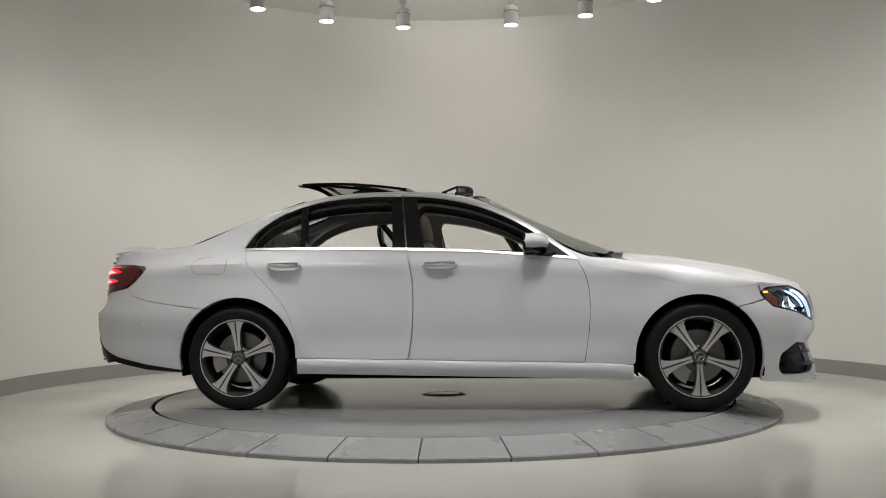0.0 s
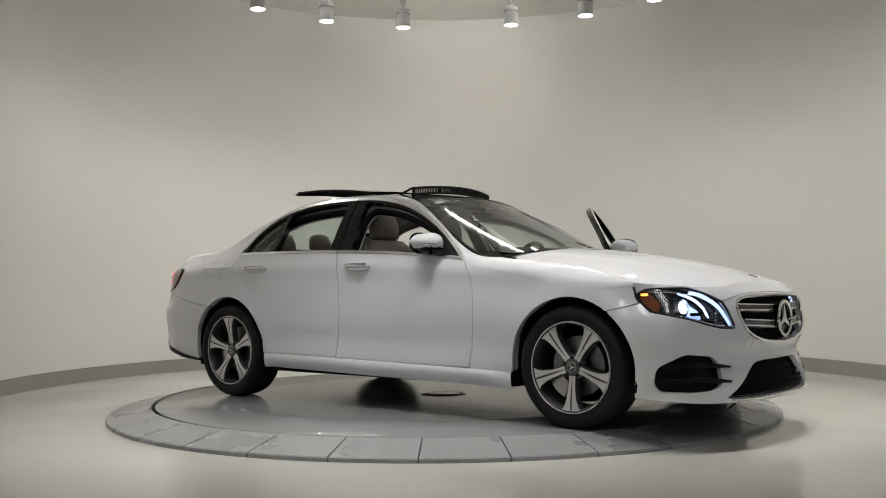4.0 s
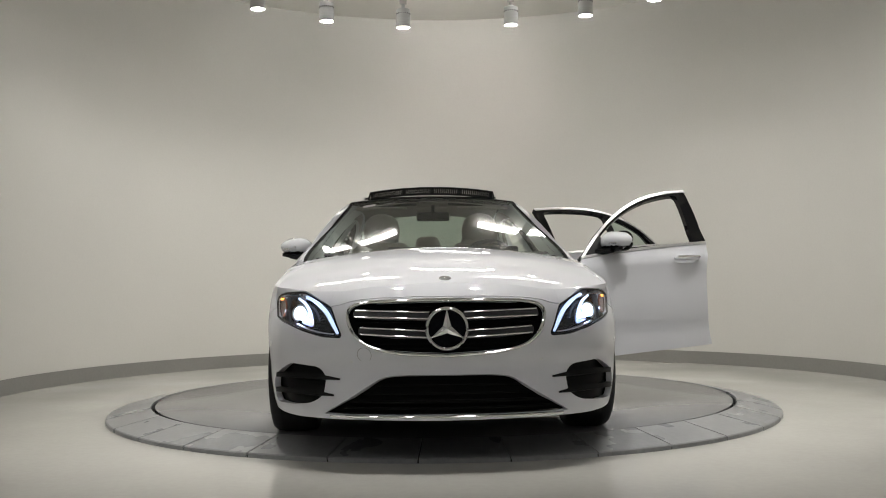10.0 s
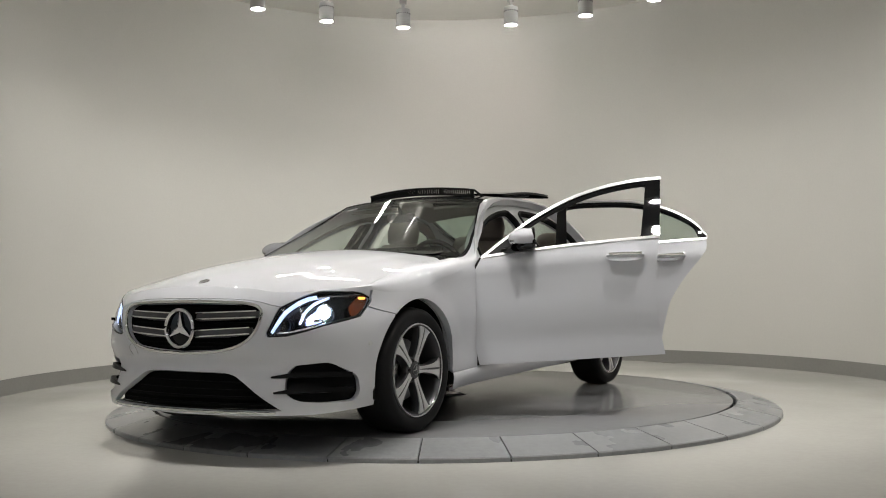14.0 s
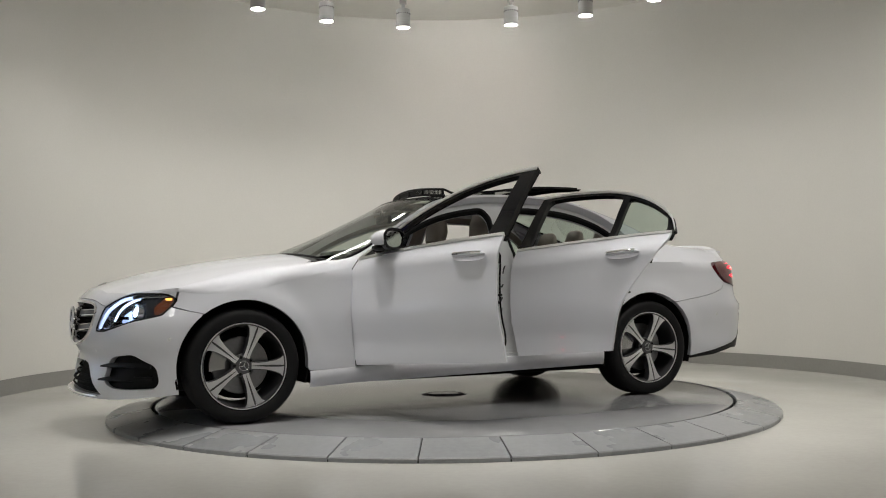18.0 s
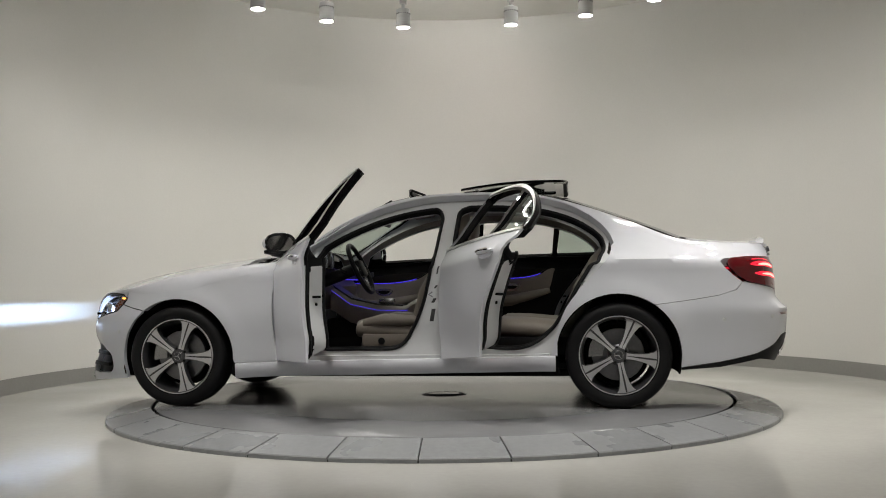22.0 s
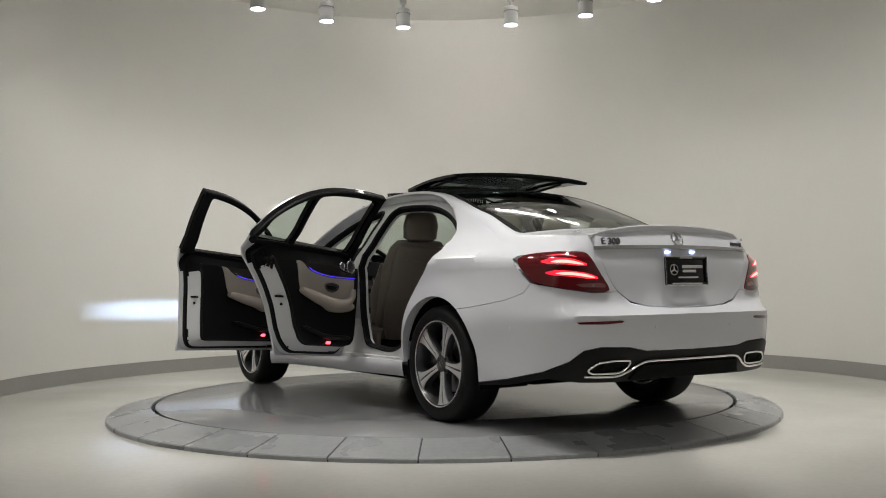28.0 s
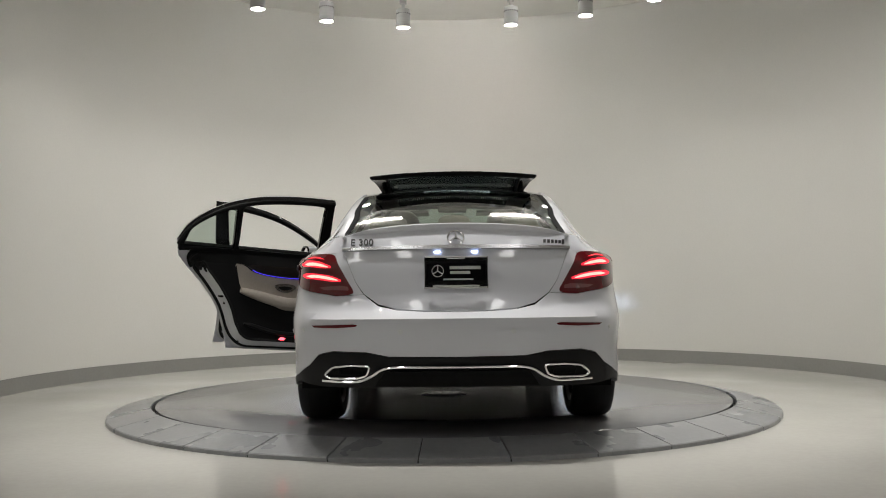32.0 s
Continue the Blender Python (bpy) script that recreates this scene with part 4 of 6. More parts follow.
    # dark wheel houses and underbody
    for x in (AX, -AX):
        for side in (1, -1):
            bm = bmesh.new()
            rows = []
            for yy in (0.885, 0.88, 0.55, 0.50):
                r = {0.885: 0.388, 0.88: 0.40, 0.55: 0.40, 0.50: 0.02}[yy]
                rows.append([(x + r * math.cos(a), side * yy, 0.335 + r * math.sin(a)) for a in np.linspace(-0.30, math.pi + 0.30, 28)])
            loft(bm, rows)
            part("wheel_house", bm, DARK, car)
    bm = bmesh.new()
    box(bm, (-0.1, 0, 0.22), (2.2, 1.50, 0.06), 0.02)
    box(bm, (-2.1, 0, 0.36), (0.60, 1.1, 0.08), 0.04)
    box(bm, (1.75, 0, 0.2), (0.7, 1.0, 0.06), 0.03)
    box(bm, (0.0, 0, 0.24), (3.3, 0.7, 0.1), 0.03)
    part("underbody", bm, DARK, car)


build_wheels()


# ---- doors, in their closed place on the left flank; side -1 is mirrored ----
def top_cut(x0, x1, drop=0.0):
    """The window line between two places, front to back."""
    return [(float(x), float(win_top(x)) - drop) for x in np.linspace(x1, x0, 26)]


def along(poly_line, side, lift):
    """Points of the body surface along a line given as (x, z)."""
    q = mirror_poly(flank(poly_line), side)
    n = surf_normal(body, q)
    return [Vector(p) for p in body(q) + n * lift]


def round_corner(poly, corner, r):
    """Swings a dense outline round a corner within the way r on both sides."""
    k = int(np.argmin(np.linalg.norm(poly - corner, axis=1)))
    p = np.roll(poly, len(poly) // 2 - k, 0)
    m = len(p) // 2
    d = np.r_[0, np.cumsum(np.linalg.norm(np.diff(p, axis=0), axis=1))]
    near = np.where(np.abs(d - d[m]) < r)[0]
    a, b = p[near[0]], p[near[-1]]
    t = np.linspace(0, 1, len(near))[:, None]
    p[near] = (1 - t) ** 2 * a + 2 * t * (1 - t) * corner + t * t * b
    return p


def door(kind, side):
    front = kind == "front"
    if front:
        a, b = [tuple(q) for q in DOOR_A], [tuple(q) for q in DOOR_B]
        x0, x1 = -0.352, 0.722
        head = (-0.418, 1.413)
        bottom = [(0.765, 0.307), (-0.343, 0.326)]
    else:
        a, b = [(x - 0.003, z) for x, z in DOOR_B], [tuple(q) for q in DOOR_C]
        x0, x1 = -1.440, -0.360
        head = (-0.426, 1.413)
        bottom = [(-0.353, 0.327), (-1.040, 0.338)]
    belt = [(float(x), float(belt_z(x))) for x in np.linspace(x1, x0, 24)]
    # closed polygon below the windows
    lower = [bottom[0]] + a[::-1][1:-1] + belt + b[1:-1] + [bottom[1]]
    if front:
        frame_top = top_cut(head[0], x1)
        opening = rounded([(0.575, float(belt_z(0.575)) + 0.028)] + [(float(x), float(win_top(x)) - 0.036) for x in np.linspace(0.50, -0.318, 20)] + [(-0.240, float(belt_z(-0.24)) + 0.010)], [0.02] + [0.0] * 19 + [0.03, 0.015])
        holes = [opening]
        full = [bottom[0]] + a[::-1][1:-1] + frame_top + [(x0, belt[-1][1])] + b[1:-1] + [bottom[1]]
    else:
        frame_top = top_cut(-1.452, head[0])
        opening = rounded([(-0.448, float(belt_z(-0.45)) + 0.010), (-0.484, 1.374)] + [(float(x), float(win_top(x)) - 0.036) for x in np.linspace(-0.55, -1.055, 14)] + [(-1.025, float(belt_z(-1.0)) + 0.010)], [0.015, 0.025] + [0] * 13 + [0.02, 0.015])
        quarter = rounded([(-1.065, float(belt_z(-1.06)) + 0.010)] + [(float(x), float(win_top(x)) - 0.036) for x in np.linspace(-1.10, -1.385, 10)] + [(-1.405, float(belt_z(-1.4)) + 0.012)], [0.012] + [0] * 9 + [0.02, 0.012])
        holes = [opening, quarter]
        full = [bottom[0]] + a[::-1][1:-1] + [(x1, belt[0][1])] + frame_top + [(x0, belt[-1][1])] + b[1:-1] + [bottom[1]]
    fl = False
    M = lambda p, gap=0.0: mirror_poly(flank(p, 0) if not gap else shrink(flank(p), gap), side)
    bm = bmesh.new()
    hx, hz = (-0.135, 0.922) if front else (-1.150, 0.930)
    bowl = [(hx + 0.112 * math.copysign(abs(math.cos(t)) ** 0.8, math.cos(t)), hz - 0.004 + 0.025 * math.copysign(abs(math.sin(t)) ** 0.8, math.sin(t))) for t in np.linspace(0, math.tau, 33)[:-1]]
    sheet(bm, M(lower, 0.0012), body, 0.035, holes=[M(bowl)], flip=fl, rim=0.015)
    skin = part(kind + "_door", bm, PAINT, car, "white %s door" % kind)
    if front:
        # black bar that stands in for the shade in the gap to the wing
        edge = [(x + 0.007, z) for x, z in a]
        near, far = along(edge, side, 0.0), along(edge, side, 1.0)
        bm = bmesh.new()
        tube(bm, [p - (o - p) * 0.011 for p, o in zip(near, far)], 0.0095, 8)
        part("edge_seal", bm, RUBBER, skin, "black bar in place of the shade in the door gap")
    # window frame
    fpoly = [q for q in belt[::-1]] + frame_top
    bm = bmesh.new()
    sheet(bm, M(fpoly, 0.001), body, 0.03, holes=[M(h) for h in holes], flip=fl, rim=0.030, back=True)
    part("window_frame", bm, GLOSSB, skin, "gloss black window frame")
    # bright strips above and below the windows
    bs = [(x, z - 0.002) for x, z in frame_top] + [(x, z - 0.021) for x, z in frame_top[::-1]]
    panel("bright_strip", M(bs), body, TRIM, skin, "bright metal strip over the windows", step=0.03, flip=fl, lift=0.006, rim=0.004)
    bs = [(x, z + 0.006) for x, z in belt] + [(x, z - 0.008) for x, z in belt[::-1]]
    panel("bright_strip", M(bs), body, TRIM, skin, step=0.03, flip=fl, lift=0.006, rim=0.01)
    if not front:
        panel("quarter_pane", M(quarter), body, GLASS, skin, "green-tinted fixed pane", step=0.05, flip=fl, lift=-0.012, rim=0)
    # handle with its bright strip and recess
    n_ = 17
    pts = along([(hx + 0.108 - 0.216 * i / (n_ - 1), hz + 0.006) for i in range(n_)], side, 0.0)
    outs = along([(hx + 0.108 - 0.216 * i / (n_ - 1), hz + 0.006) for i in range(n_)], side, 1.0)
    path = [p + (o - p) * (0.004 + 0.019 * math.sin(math.pi * i / (n_ - 1)) ** 0.5) for i, (p, o) in enumerate(zip(pts, outs))]
    bm = bmesh.new()
    tube(bm, path, [0.008 + 0.011 * math.sin(math.pi * i / (n_ - 1)) ** 0.7 for i in range(n_)], 12, flat=0.9)
    part("handle", bm, PAINT, skin, "white door handle with a bright strip")
    bm = bmesh.new()
    tube(bm, [p + (o - q).normalized() * 0.010 + Vector((0, 0, 0.006)) for p, q, o in zip(path[1:-1], pts[1:-1], outs[1:-1])], 0.0105, 8, flat=0.9)
    part("handle_strip", bm, CHROME, skin, "chrome strip on the handle")
    bm = bmesh.new()
    rows, q0 = [], M(bowl)
    mid = q0.mean(0)
    for k, dp in ((1.0, 0.0), (0.93, 0.003), (0.80, 0.009), (0.6, 0.014), (0.25, 0.016), (0.02, 0.016)):
        q = mid + (q0 - mid) * k
        rows.append([Vector(v) for v in body(q) - surf_normal(body, q) * dp])
    loft(bm, rows, close=True)
    part("handle_recess", bm, PAINT, skin)
    # end faces, seals and trim
    edge = dense(rounded(flank(lower), 0.06, 4), 0.03)
    for c_, r_ in ((belt[0], 0.05), (belt[-1], 0.17 if front else 0.24)):
        edge = round_corner(edge, np.array([float(sx(c_[0])), c_[1]]), r_)
    for c_ in bottom:
        edge = round_corner(edge, np.array([float(sx(c_[0])), c_[1]]), 0.17)
    hinge_s = float(sx(x1))

    def ring_at(off, depth):
        r = shrink(edge, off)
        q = mirror_poly(r, side)
        k = np.clip((r[:, 0] - hinge_s) / 0.20, 0, 1)
        return [Vector(v) for v in body(q) - surf_normal(body, q) * (depth * (0.45 + 0.55 * k * k * (3 - 2 * k)))[:, None]]

    bm = bmesh.new()
    loft(bm, [ring_at(o, d) for o, d in ((0.003, 0.006), (0.012, 0.018), (0.020, 0.026), (0.034, 0.052), (0.040, 0.060), (0.072, 0.130), (0.088, 0.142))], close=True)
    for fc in bm.faces:
        c_ = fc.calc_center_median()
        deep = (c_ - Vector(body(flank([(c_.x, c_.z)]))[0] * [1, side, 1])).length
        if 0.030 < deep < 0.056 or c_.z > float(belt_z(c_.x)) - (0.16 if c_.x < x0 + 0.35 else 0.13):
            fc.material_index = 1
    part("inner_shell", bm, (JAMB, FELT), skin, "white inner door shell", angle=50)
    bm = bmesh.new()
    sheet(bm, M([(x, z - 0.03) for x, z in belt[::-1]] + frame_top, 0.008), body, 0.03, holes=[M(h, -0.012) for h in holes], flip=not fl, lift=0.046, rim=0.030)
    part("inner_frame", bm, FELT, skin, "black inner window surround")
    for off, dp, rr in ((0.024, 0.034, 0.009), (0.080, 0.143, 0.010)):
        bm = bmesh.new()
        tube(bm, ring_at(off, dp), rr, 6, closed=True)
        part("seal", bm, SEAL, skin, "black rubber seal")
    bm = bmesh.new()
    tube(bm, along([(x, z - 0.008) for x, z in frame_top], side, -0.036), 0.010, 6)
    part("seal", bm, SEAL, skin, "black rubber seal")
    # trim panel
    T = 0.146
    X = (lambda u: 0.70 - 0.915 * u) if front else (lambda u: -0.40 - 0.80 * u)
    bz = lambda u: float(belt_z(X(u)))
    dz = -0.030 if front else 0.0
    trim = shrink(edge, 0.080)
    panel("trim_panel", mirror_poly(trim, side), body, BLACK, skin, "black door trim", step=0.05, flip=not fl, lift=T, rim=0.05)
    ins = [(X(0.06), 0.855), (X(0.35), 0.852), (X(0.60), 0.872), (X(0.72), 0.905), (X(0.80), 0.948), (X(0.86), bz(0.86) - 0.085), (X(0.5), bz(0.5) - 0.085), (X(0.06), bz(0) - 0.085)]
    ins = [(x, z + dz) for x, z in ins]
    panel("wood_insert", M(rounded(ins, 0.02)), body, WOOD, skin, "dark wood insert", step=0.05, flip=not fl, lift=T + 0.006, rim=0.01)
    bm = bmesh.new()
    tube(bm, along([tuple(v) for v in spline(ins[:5], 18)[:13]], side, -T - 0.008), 0.0035, 6)
    part("ambient_strip", bm, AMBIENT, skin, "blue ambient light strip")
    # beige field with its rising tip, and the padded armrest
    beige = [(x, z - 0.006) for x, z in spline(ins[:5], 12)] + [(X(0.815), 0.955 + dz), (X(0.765), 0.80 + dz), (X(0.73), 0.735 + dz), (X(0.5), 0.69 + dz), (X(0.05), 0.665 + dz)]
    panel("leather_field", M(beige), body, LEATHERL, skin, "beige leather field", step=0.04, flip=not fl, lift=T + 0.005, rim=0.01)
    bm = bmesh.new()
    arm = spline([(X(0.755), 0.755 + dz), (X(0.66), 0.737 + dz), (X(0.50), 0.705 + dz), (X(0.33), 0.678 + dz), (X(0.18), 0.690 + dz), (X(0.10), 0.735 + dz), (X(0.085), 0.785 + dz)], 20)
    tube(bm, along([tuple(v) for v in arm], side, -T - 0.022), [0.018, 0.024] + [0.027 + 0.013 * math.sin(math.pi * i / 15) for i in range(14)] + [0.026, 0.024, 0.021, 0.014], 12, flat=1.0)
    low_arm = [(X(0.45), 0.668 + dz), (X(0.33), 0.648 + dz), (X(0.18), 0.655 + dz), (X(0.06), 0.67 + dz)]
    tube(bm, along([tuple(v) for v in spline(low_arm, 9)], side, -T - 0.008), [0.012, 0.022, 0.026, 0.028, 0.03, 0.03, 0.03, 0.028, 0.02], 10)
    part("armrest", bm, LEATHERL, skin, "beige padded armrest")
    # lower pocket
    bm = bmesh.new()
    tube(bm, along([tuple(v) for v in spline([(X(0.70), 0.50), (X(0.45), 0.462), (X(0.08), 0.455)], 12)], side, -T - 0.006), [0.008] + [0.016] * 10 + [0.008], 8)
    part("pocket_edge", bm, BLACK, skin)
    bm = bmesh.new()
    q = [(X(0.36) + 0.075 * math.cos(t), 0.795 + dz + 0.042 * math.sin(t) * (1 if math.sin(t) < 0 else 0.45)) for t in np.linspace(0, math.tau, 25)[:-1]]
    sheet(bm, M(q), body, 0.02, flip=not fl, lift=T + 0.011, rim=0.01)
    cup = part("pull_cup", bm, SATIN, skin, "satin silver door pull")
    bm = bmesh.new()
    q = [(X(0.36) + 0.048 * math.cos(t), 0.788 + dz + 0.020 * math.sin(t) * (1 if math.sin(t) < 0 else 0.35)) for t in np.linspace(0, math.tau, 25)[:-1]]
    sheet(bm, M(q), body, 0.02, flip=not fl, lift=T + 0.013, rim=0.004)
    part("pull_recess", bm, BLACK, skin)
    for sxx, r in ((0.13, 0.045), (0.245, 0.026)):
        bm = bmesh.new()
        q = mirror_poly(flank([(X(sxx), 0.918 + dz)]), side)
        nn = -surf_normal(body, q)[0]
        p = body(q)[0] + nn * (T + 0.007)
        lathe(bm, [(0, 0.004), (r * 0.8, 0.006), (r * 0.9, 0.012), (r, 0.008), (r, 0)], 24, m=Matrix.Translation(p) @ Vector(nn).to_track_quat("Z", "Y").to_matrix().to_4x4())
        for fc in bm.faces:
            if (fc.calc_center_median() - Vector(p)).length < r * 0.82:
                fc.material_index = 1
        part("speaker", bm, (SATIN, ALLOYD), skin, "silver round speaker grille")
    # red light low on the trim
    rx = (X(0.36), 0.425)
    bm = bmesh.new()
    sheet(bm, M(rounded([(rx[0] - 0.026, rx[1] - 0.009), (rx[0] + 0.020, rx[1] - 0.009), (rx[0] + 0.026, rx[1] + 0.010), (rx[0] - 0.016, rx[1] + 0.010)], 0.005)), body, 0.02, flip=not fl, lift=T + 0.004, rim=0.006)
    part("door_light", bm, REDDOOR, skin, "red glowing door light")
    # lock in the end face
    ring = ring_at(0.056, 0.096)
    for z_, s_ in ((0.70, (0.03, 0.05, 0.014)), (0.65, (0.014, 0.014, 0.018))):
        bm = bmesh.new()
        box(bm, min(ring, key=lambda v: abs(v.z - z_) + (v.x - x0) * 0.3), s_, 0.004)
        part("lock", bm, BLACK, skin)
    if front:
        build_mirror(skin, side)
    # open the left doors
    if side > 0:
        h, axis, ang = ((0.7873, 0.8907, 0.6), (-0.0047, -0.0379, 1), -63.6) if front else ((-0.2937, 0.8882, 0.6), (-0.0697, -0.0306, 1), -63.8)
        hm = Matrix.Translation(h)
        skin.matrix_basis = Matrix.Translation((-0.004, -0.006, 0.003) if front else (-0.047, 0.006, -0.010)) @ hm @ Matrix.Rotation(radians(ang), 4, Vector(axis).normalized()) @ hm.inverted()


def build_mirror(skin, side):
    base = Vector(body(flank([(0.60, 1.0)]))[0])
    bm = bmesh.new()
    # housing: an egg-shaped shell, flat at the back
    c = Vector((0.470, 0.915, 1.058))
    us, vs_ = 40, 24
    rows = []
    for i in range(vs_ + 1):
        a = -math.pi / 2 + math.pi * i / vs_ * 0.98
        row = []
        for j in range(us):
            t = j * math.tau / us
            rx = 0.5 + 0.5 * math.sin(a)
            yy = math.copysign(abs(math.cos(t)) ** 0.88, math.cos(t)) * 0.104
            zz = math.copysign(abs(math.sin(t)) ** 0.88, math.sin(t)) * (0.062 - 0.016 * math.cos(t)) + 0.006 * math.cos(t)
            k = math.cos(max(a, 0)) if a > 0 else (1 - 0.06 * (-a / 1.57) ** 2)
            row.append(((c.x + (-0.065 if a < 0 else 0) * (-a / 1.57) + 0.085 * max(math.sin(a), 0)), side * (c.y + yy * k), c.z + zz * k))
        rows.append(row)
    loft(bm, rows, close=True)
    for fc in bm.faces:
        if fc.calc_center_median().z < c.z - 0.030:
            fc.material_index = 1
    part("mirror_housing", bm, (PAINT, GLOSSB), skin, "door mirror housing, white above and black below", angle=60)
    bm = bmesh.new()
    ring = [(c.x - 0.060, side * (c.y + 0.090 * math.copysign(abs(math.cos(t)) ** 0.8, math.cos(t))), c.z + 0.058 * math.copysign(abs(math.sin(t)) ** 0.8, math.sin(t))) for t in np.linspace(0, math.tau, 29)[:-1]]
    vs = [bm.verts.new(q) for q in ring]
    bm.faces.new(vs if side < 0 else vs[::-1])
    part("mirror_glass", bm, CHROME, skin, "mirror glass")
    bm = bmesh.new()
    tube(bm, [(c.x - 0.066, y, z) for _, y, z in ring], 0.009, 8, closed=True)
    part("mirror_rim", bm, GLOSSB, skin)
    bm = bmesh.new()
    tube(bm, [(c.x + 0.030 + 0.01 * math.sin(k), side * (c.y + y), c.z - 0.048) for k, y in enumerate(np.linspace(-0.09, 0.09, 7))], [0.02, 0.027, 0.03, 0.03, 0.03, 0.026, 0.015], 10, flat=0.7)
    part("mirror_underside", bm, GLOSSB, skin)
    bm = bmesh.new()
    tube(bm, [(c.x + 0.10, side * 0.85, 0.990), (c.x + 0.07, side * 0.89, 0.992), (c.x + 0.04, side * 0.94, 1.002)], [0.042, 0.038, 0.038], 10, flat=0.55)
    part("mirror_foot", bm, GLOSSB, skin, "gloss black mirror foot")
    bm = bmesh.new()
    tube(bm, [(c.x + 0.050 + 0.024 * math.cos(t), side * (c.y + 0.078 * math.sin(t)), c.z - 0.012) for t in np.linspace(-0.6, 1.5, 12)], 0.006, 8)
    part("turn_signal", bm, CHROME, skin)
    panel("mirror_triangle", mirror_poly(flank([(0.69, 0.985), (0.50, 1.105), (0.50, 1.0), (0.69, 0.962)]), side), body, BLACK, skin, lift=0.004, step=0.04, flip=False)


for _side in (1, -1):
    door("front", _side)
    door("rear", _side)


# ---- nose: liner, grille, intakes, headlamps ----
def hug(line, lift, fn=body):
    q = np.asarray(line, float)
    return [Vector(p) for p in fn(q) + surf_normal(fn, q) * lift * (-1 if fn is tail else 1)]


def ring_bar(bm, poly, lift, r, fn=body, flat=1.0, step=0.02):
    tube(bm, hug(dense(poly, step), lift, fn), r, 8, closed=True, flat=flat)


def build_nose():
    f = lambda y: float(sf(y))
    # black liner behind every opening
    h = [(0, 0.79), (f(0.5), 0.76), (f(0.75), 0.75), (float(sx(1.86)), 0.72), (float(sx(1.85)), 0.20), (f(0.6), 0.17), (0, 0.165)]
    poly = np.array(h + [(-s_, z) for s_, z in h[::-1] if s_ > 1e-6])
    panel("nose_liner", poly, body, DARK, car, lift=-0.075, rim=0, step=0.05)
    # grille
    grille = new("grille")
    grille.parent = car
    panel("grille_back", shrink(GRILLE, -0.012), body, DARK, grille, "black grille mesh", lift=-0.045, rim=0, step=0.04)
    bm = bmesh.new()
    ring_bar(bm, shrink(GRILLE, 0.004), 0.002, 0.0085)
    part("grille_frame", bm, CHROME, grille, "chrome grille frame")
    for k in range(9):
        z = 0.485 + 0.027 * k
        w = float(np.interp(z, (0.46, 0.48, 0.512, 0.565, 0.64, 0.72), (0.05, 0.24, 0.36, 0.43, 0.46, 0.40)))
        bm = bmesh.new()
        tube(bm, hug([(s_, z) for s_ in np.linspace(-f(w), f(w), 25)], -0.035), 0.0045, 6)
        part("grille_rib", bm, DARK, grille)
    for side in (1, -1):
        for z0, z1, w in ((0.648, 0.660, 0.462), (0.558, 0.576, 0.432)):
            bm = bmesh.new()
            a, b = 0.085, w
            top_e = [(f(a), z0 + 0.026), (f((a + b) / 2), z0 + 0.028), (f(b), z1 + 0.020)]
            low_e = [(f(b), z1 - 0.014), (f((a + b) / 2), z0 - 0.016), (f(a), z0 - 0.020)]
            sheet(bm, mirror_poly(rounded(top_e + low_e, 0.008), side), body, 0.025, lift=-0.018, rim=0.03)
            part("grille_louvre", bm, ALLOYD, grille, "silver double louvre")
            for dz, rr in ((0.020, 0.0042), (-0.012, 0.0052)):
                bm = bmesh.new()
                tube(bm, hug(mirror_poly([(f(a + (b - 0.012 - a) * t), z0 + (z1 - z0) * t + dz) for t in np.linspace(0, 1, 12)], side), -0.012), rr, 8)
                part("louvre_edge", bm, CHROME, grille)
    # round emblem: plain ring and three blades
    c = Vector(body(np.array([[0.0, 0.588]]))[0]) + Vector((0.006, 0, 0))
    bm = bmesh.new()
    lathe(bm, [(0, -0.01), (0.09, -0.01)], 40, m=Matrix.Translation(c) @ pose(0, 0, 0, 0, 90))
    part("emblem_plate", bm, GLOSSB, grille)
    bm = bmesh.new()
    tube(bm, [c + Vector((0, 0.095 * math.cos(t), 0.095 * math.sin(t))) for t in np.linspace(0, math.tau, 49)[:-1]], 0.0095, 10, closed=True)
    for i in range(3):
        t = math.pi / 2 + i * math.tau / 3
        d, n = Vector((0, math.cos(t), math.sin(t))), Vector((0, -math.sin(t), math.cos(t)))
        tip, l, r_, mid = c + d * 0.092, c + n * 0.019 + d * 0.012, c - n * 0.019 + d * 0.012, c + Vector((0.011, 0, 0))
        vs = [bm.verts.new(q) for q in (tip, l, r_, mid, c)]
        bm.faces.new((vs[0], vs[1], vs[3])), bm.faces.new((vs[0], vs[3], vs[2])), bm.faces.new((vs[1], vs[4], vs[3])), bm.faces.new((vs[3], vs[4], vs[2]))
    part("emblem", bm, CHROME, grille, "round chrome emblem", angle=15)
    # small round badge on the bonnet
    bz = float(top_z(2.145, 0))
    bm = bmesh.new()
    tl = Matrix.Translation((2.145, 0, bz)) @ pose(0, 0, 0, 0, 20)
    lathe(bm, [(0, 0.003), (0.019, 0.003), (0.026, 0.005), (0.030, 0.002), (0.030, -0.003)], 28, m=tl)
    part("bonnet_badge", bm, SATIN, car, "small round silver badge")
    # lower intake
    intake = new("lower_intake")
    intake.parent = car
    panel("intake_back", shrink(LOWER, -0.012), body, DARK, intake, lift=-0.05, rim=0, step=0.05)
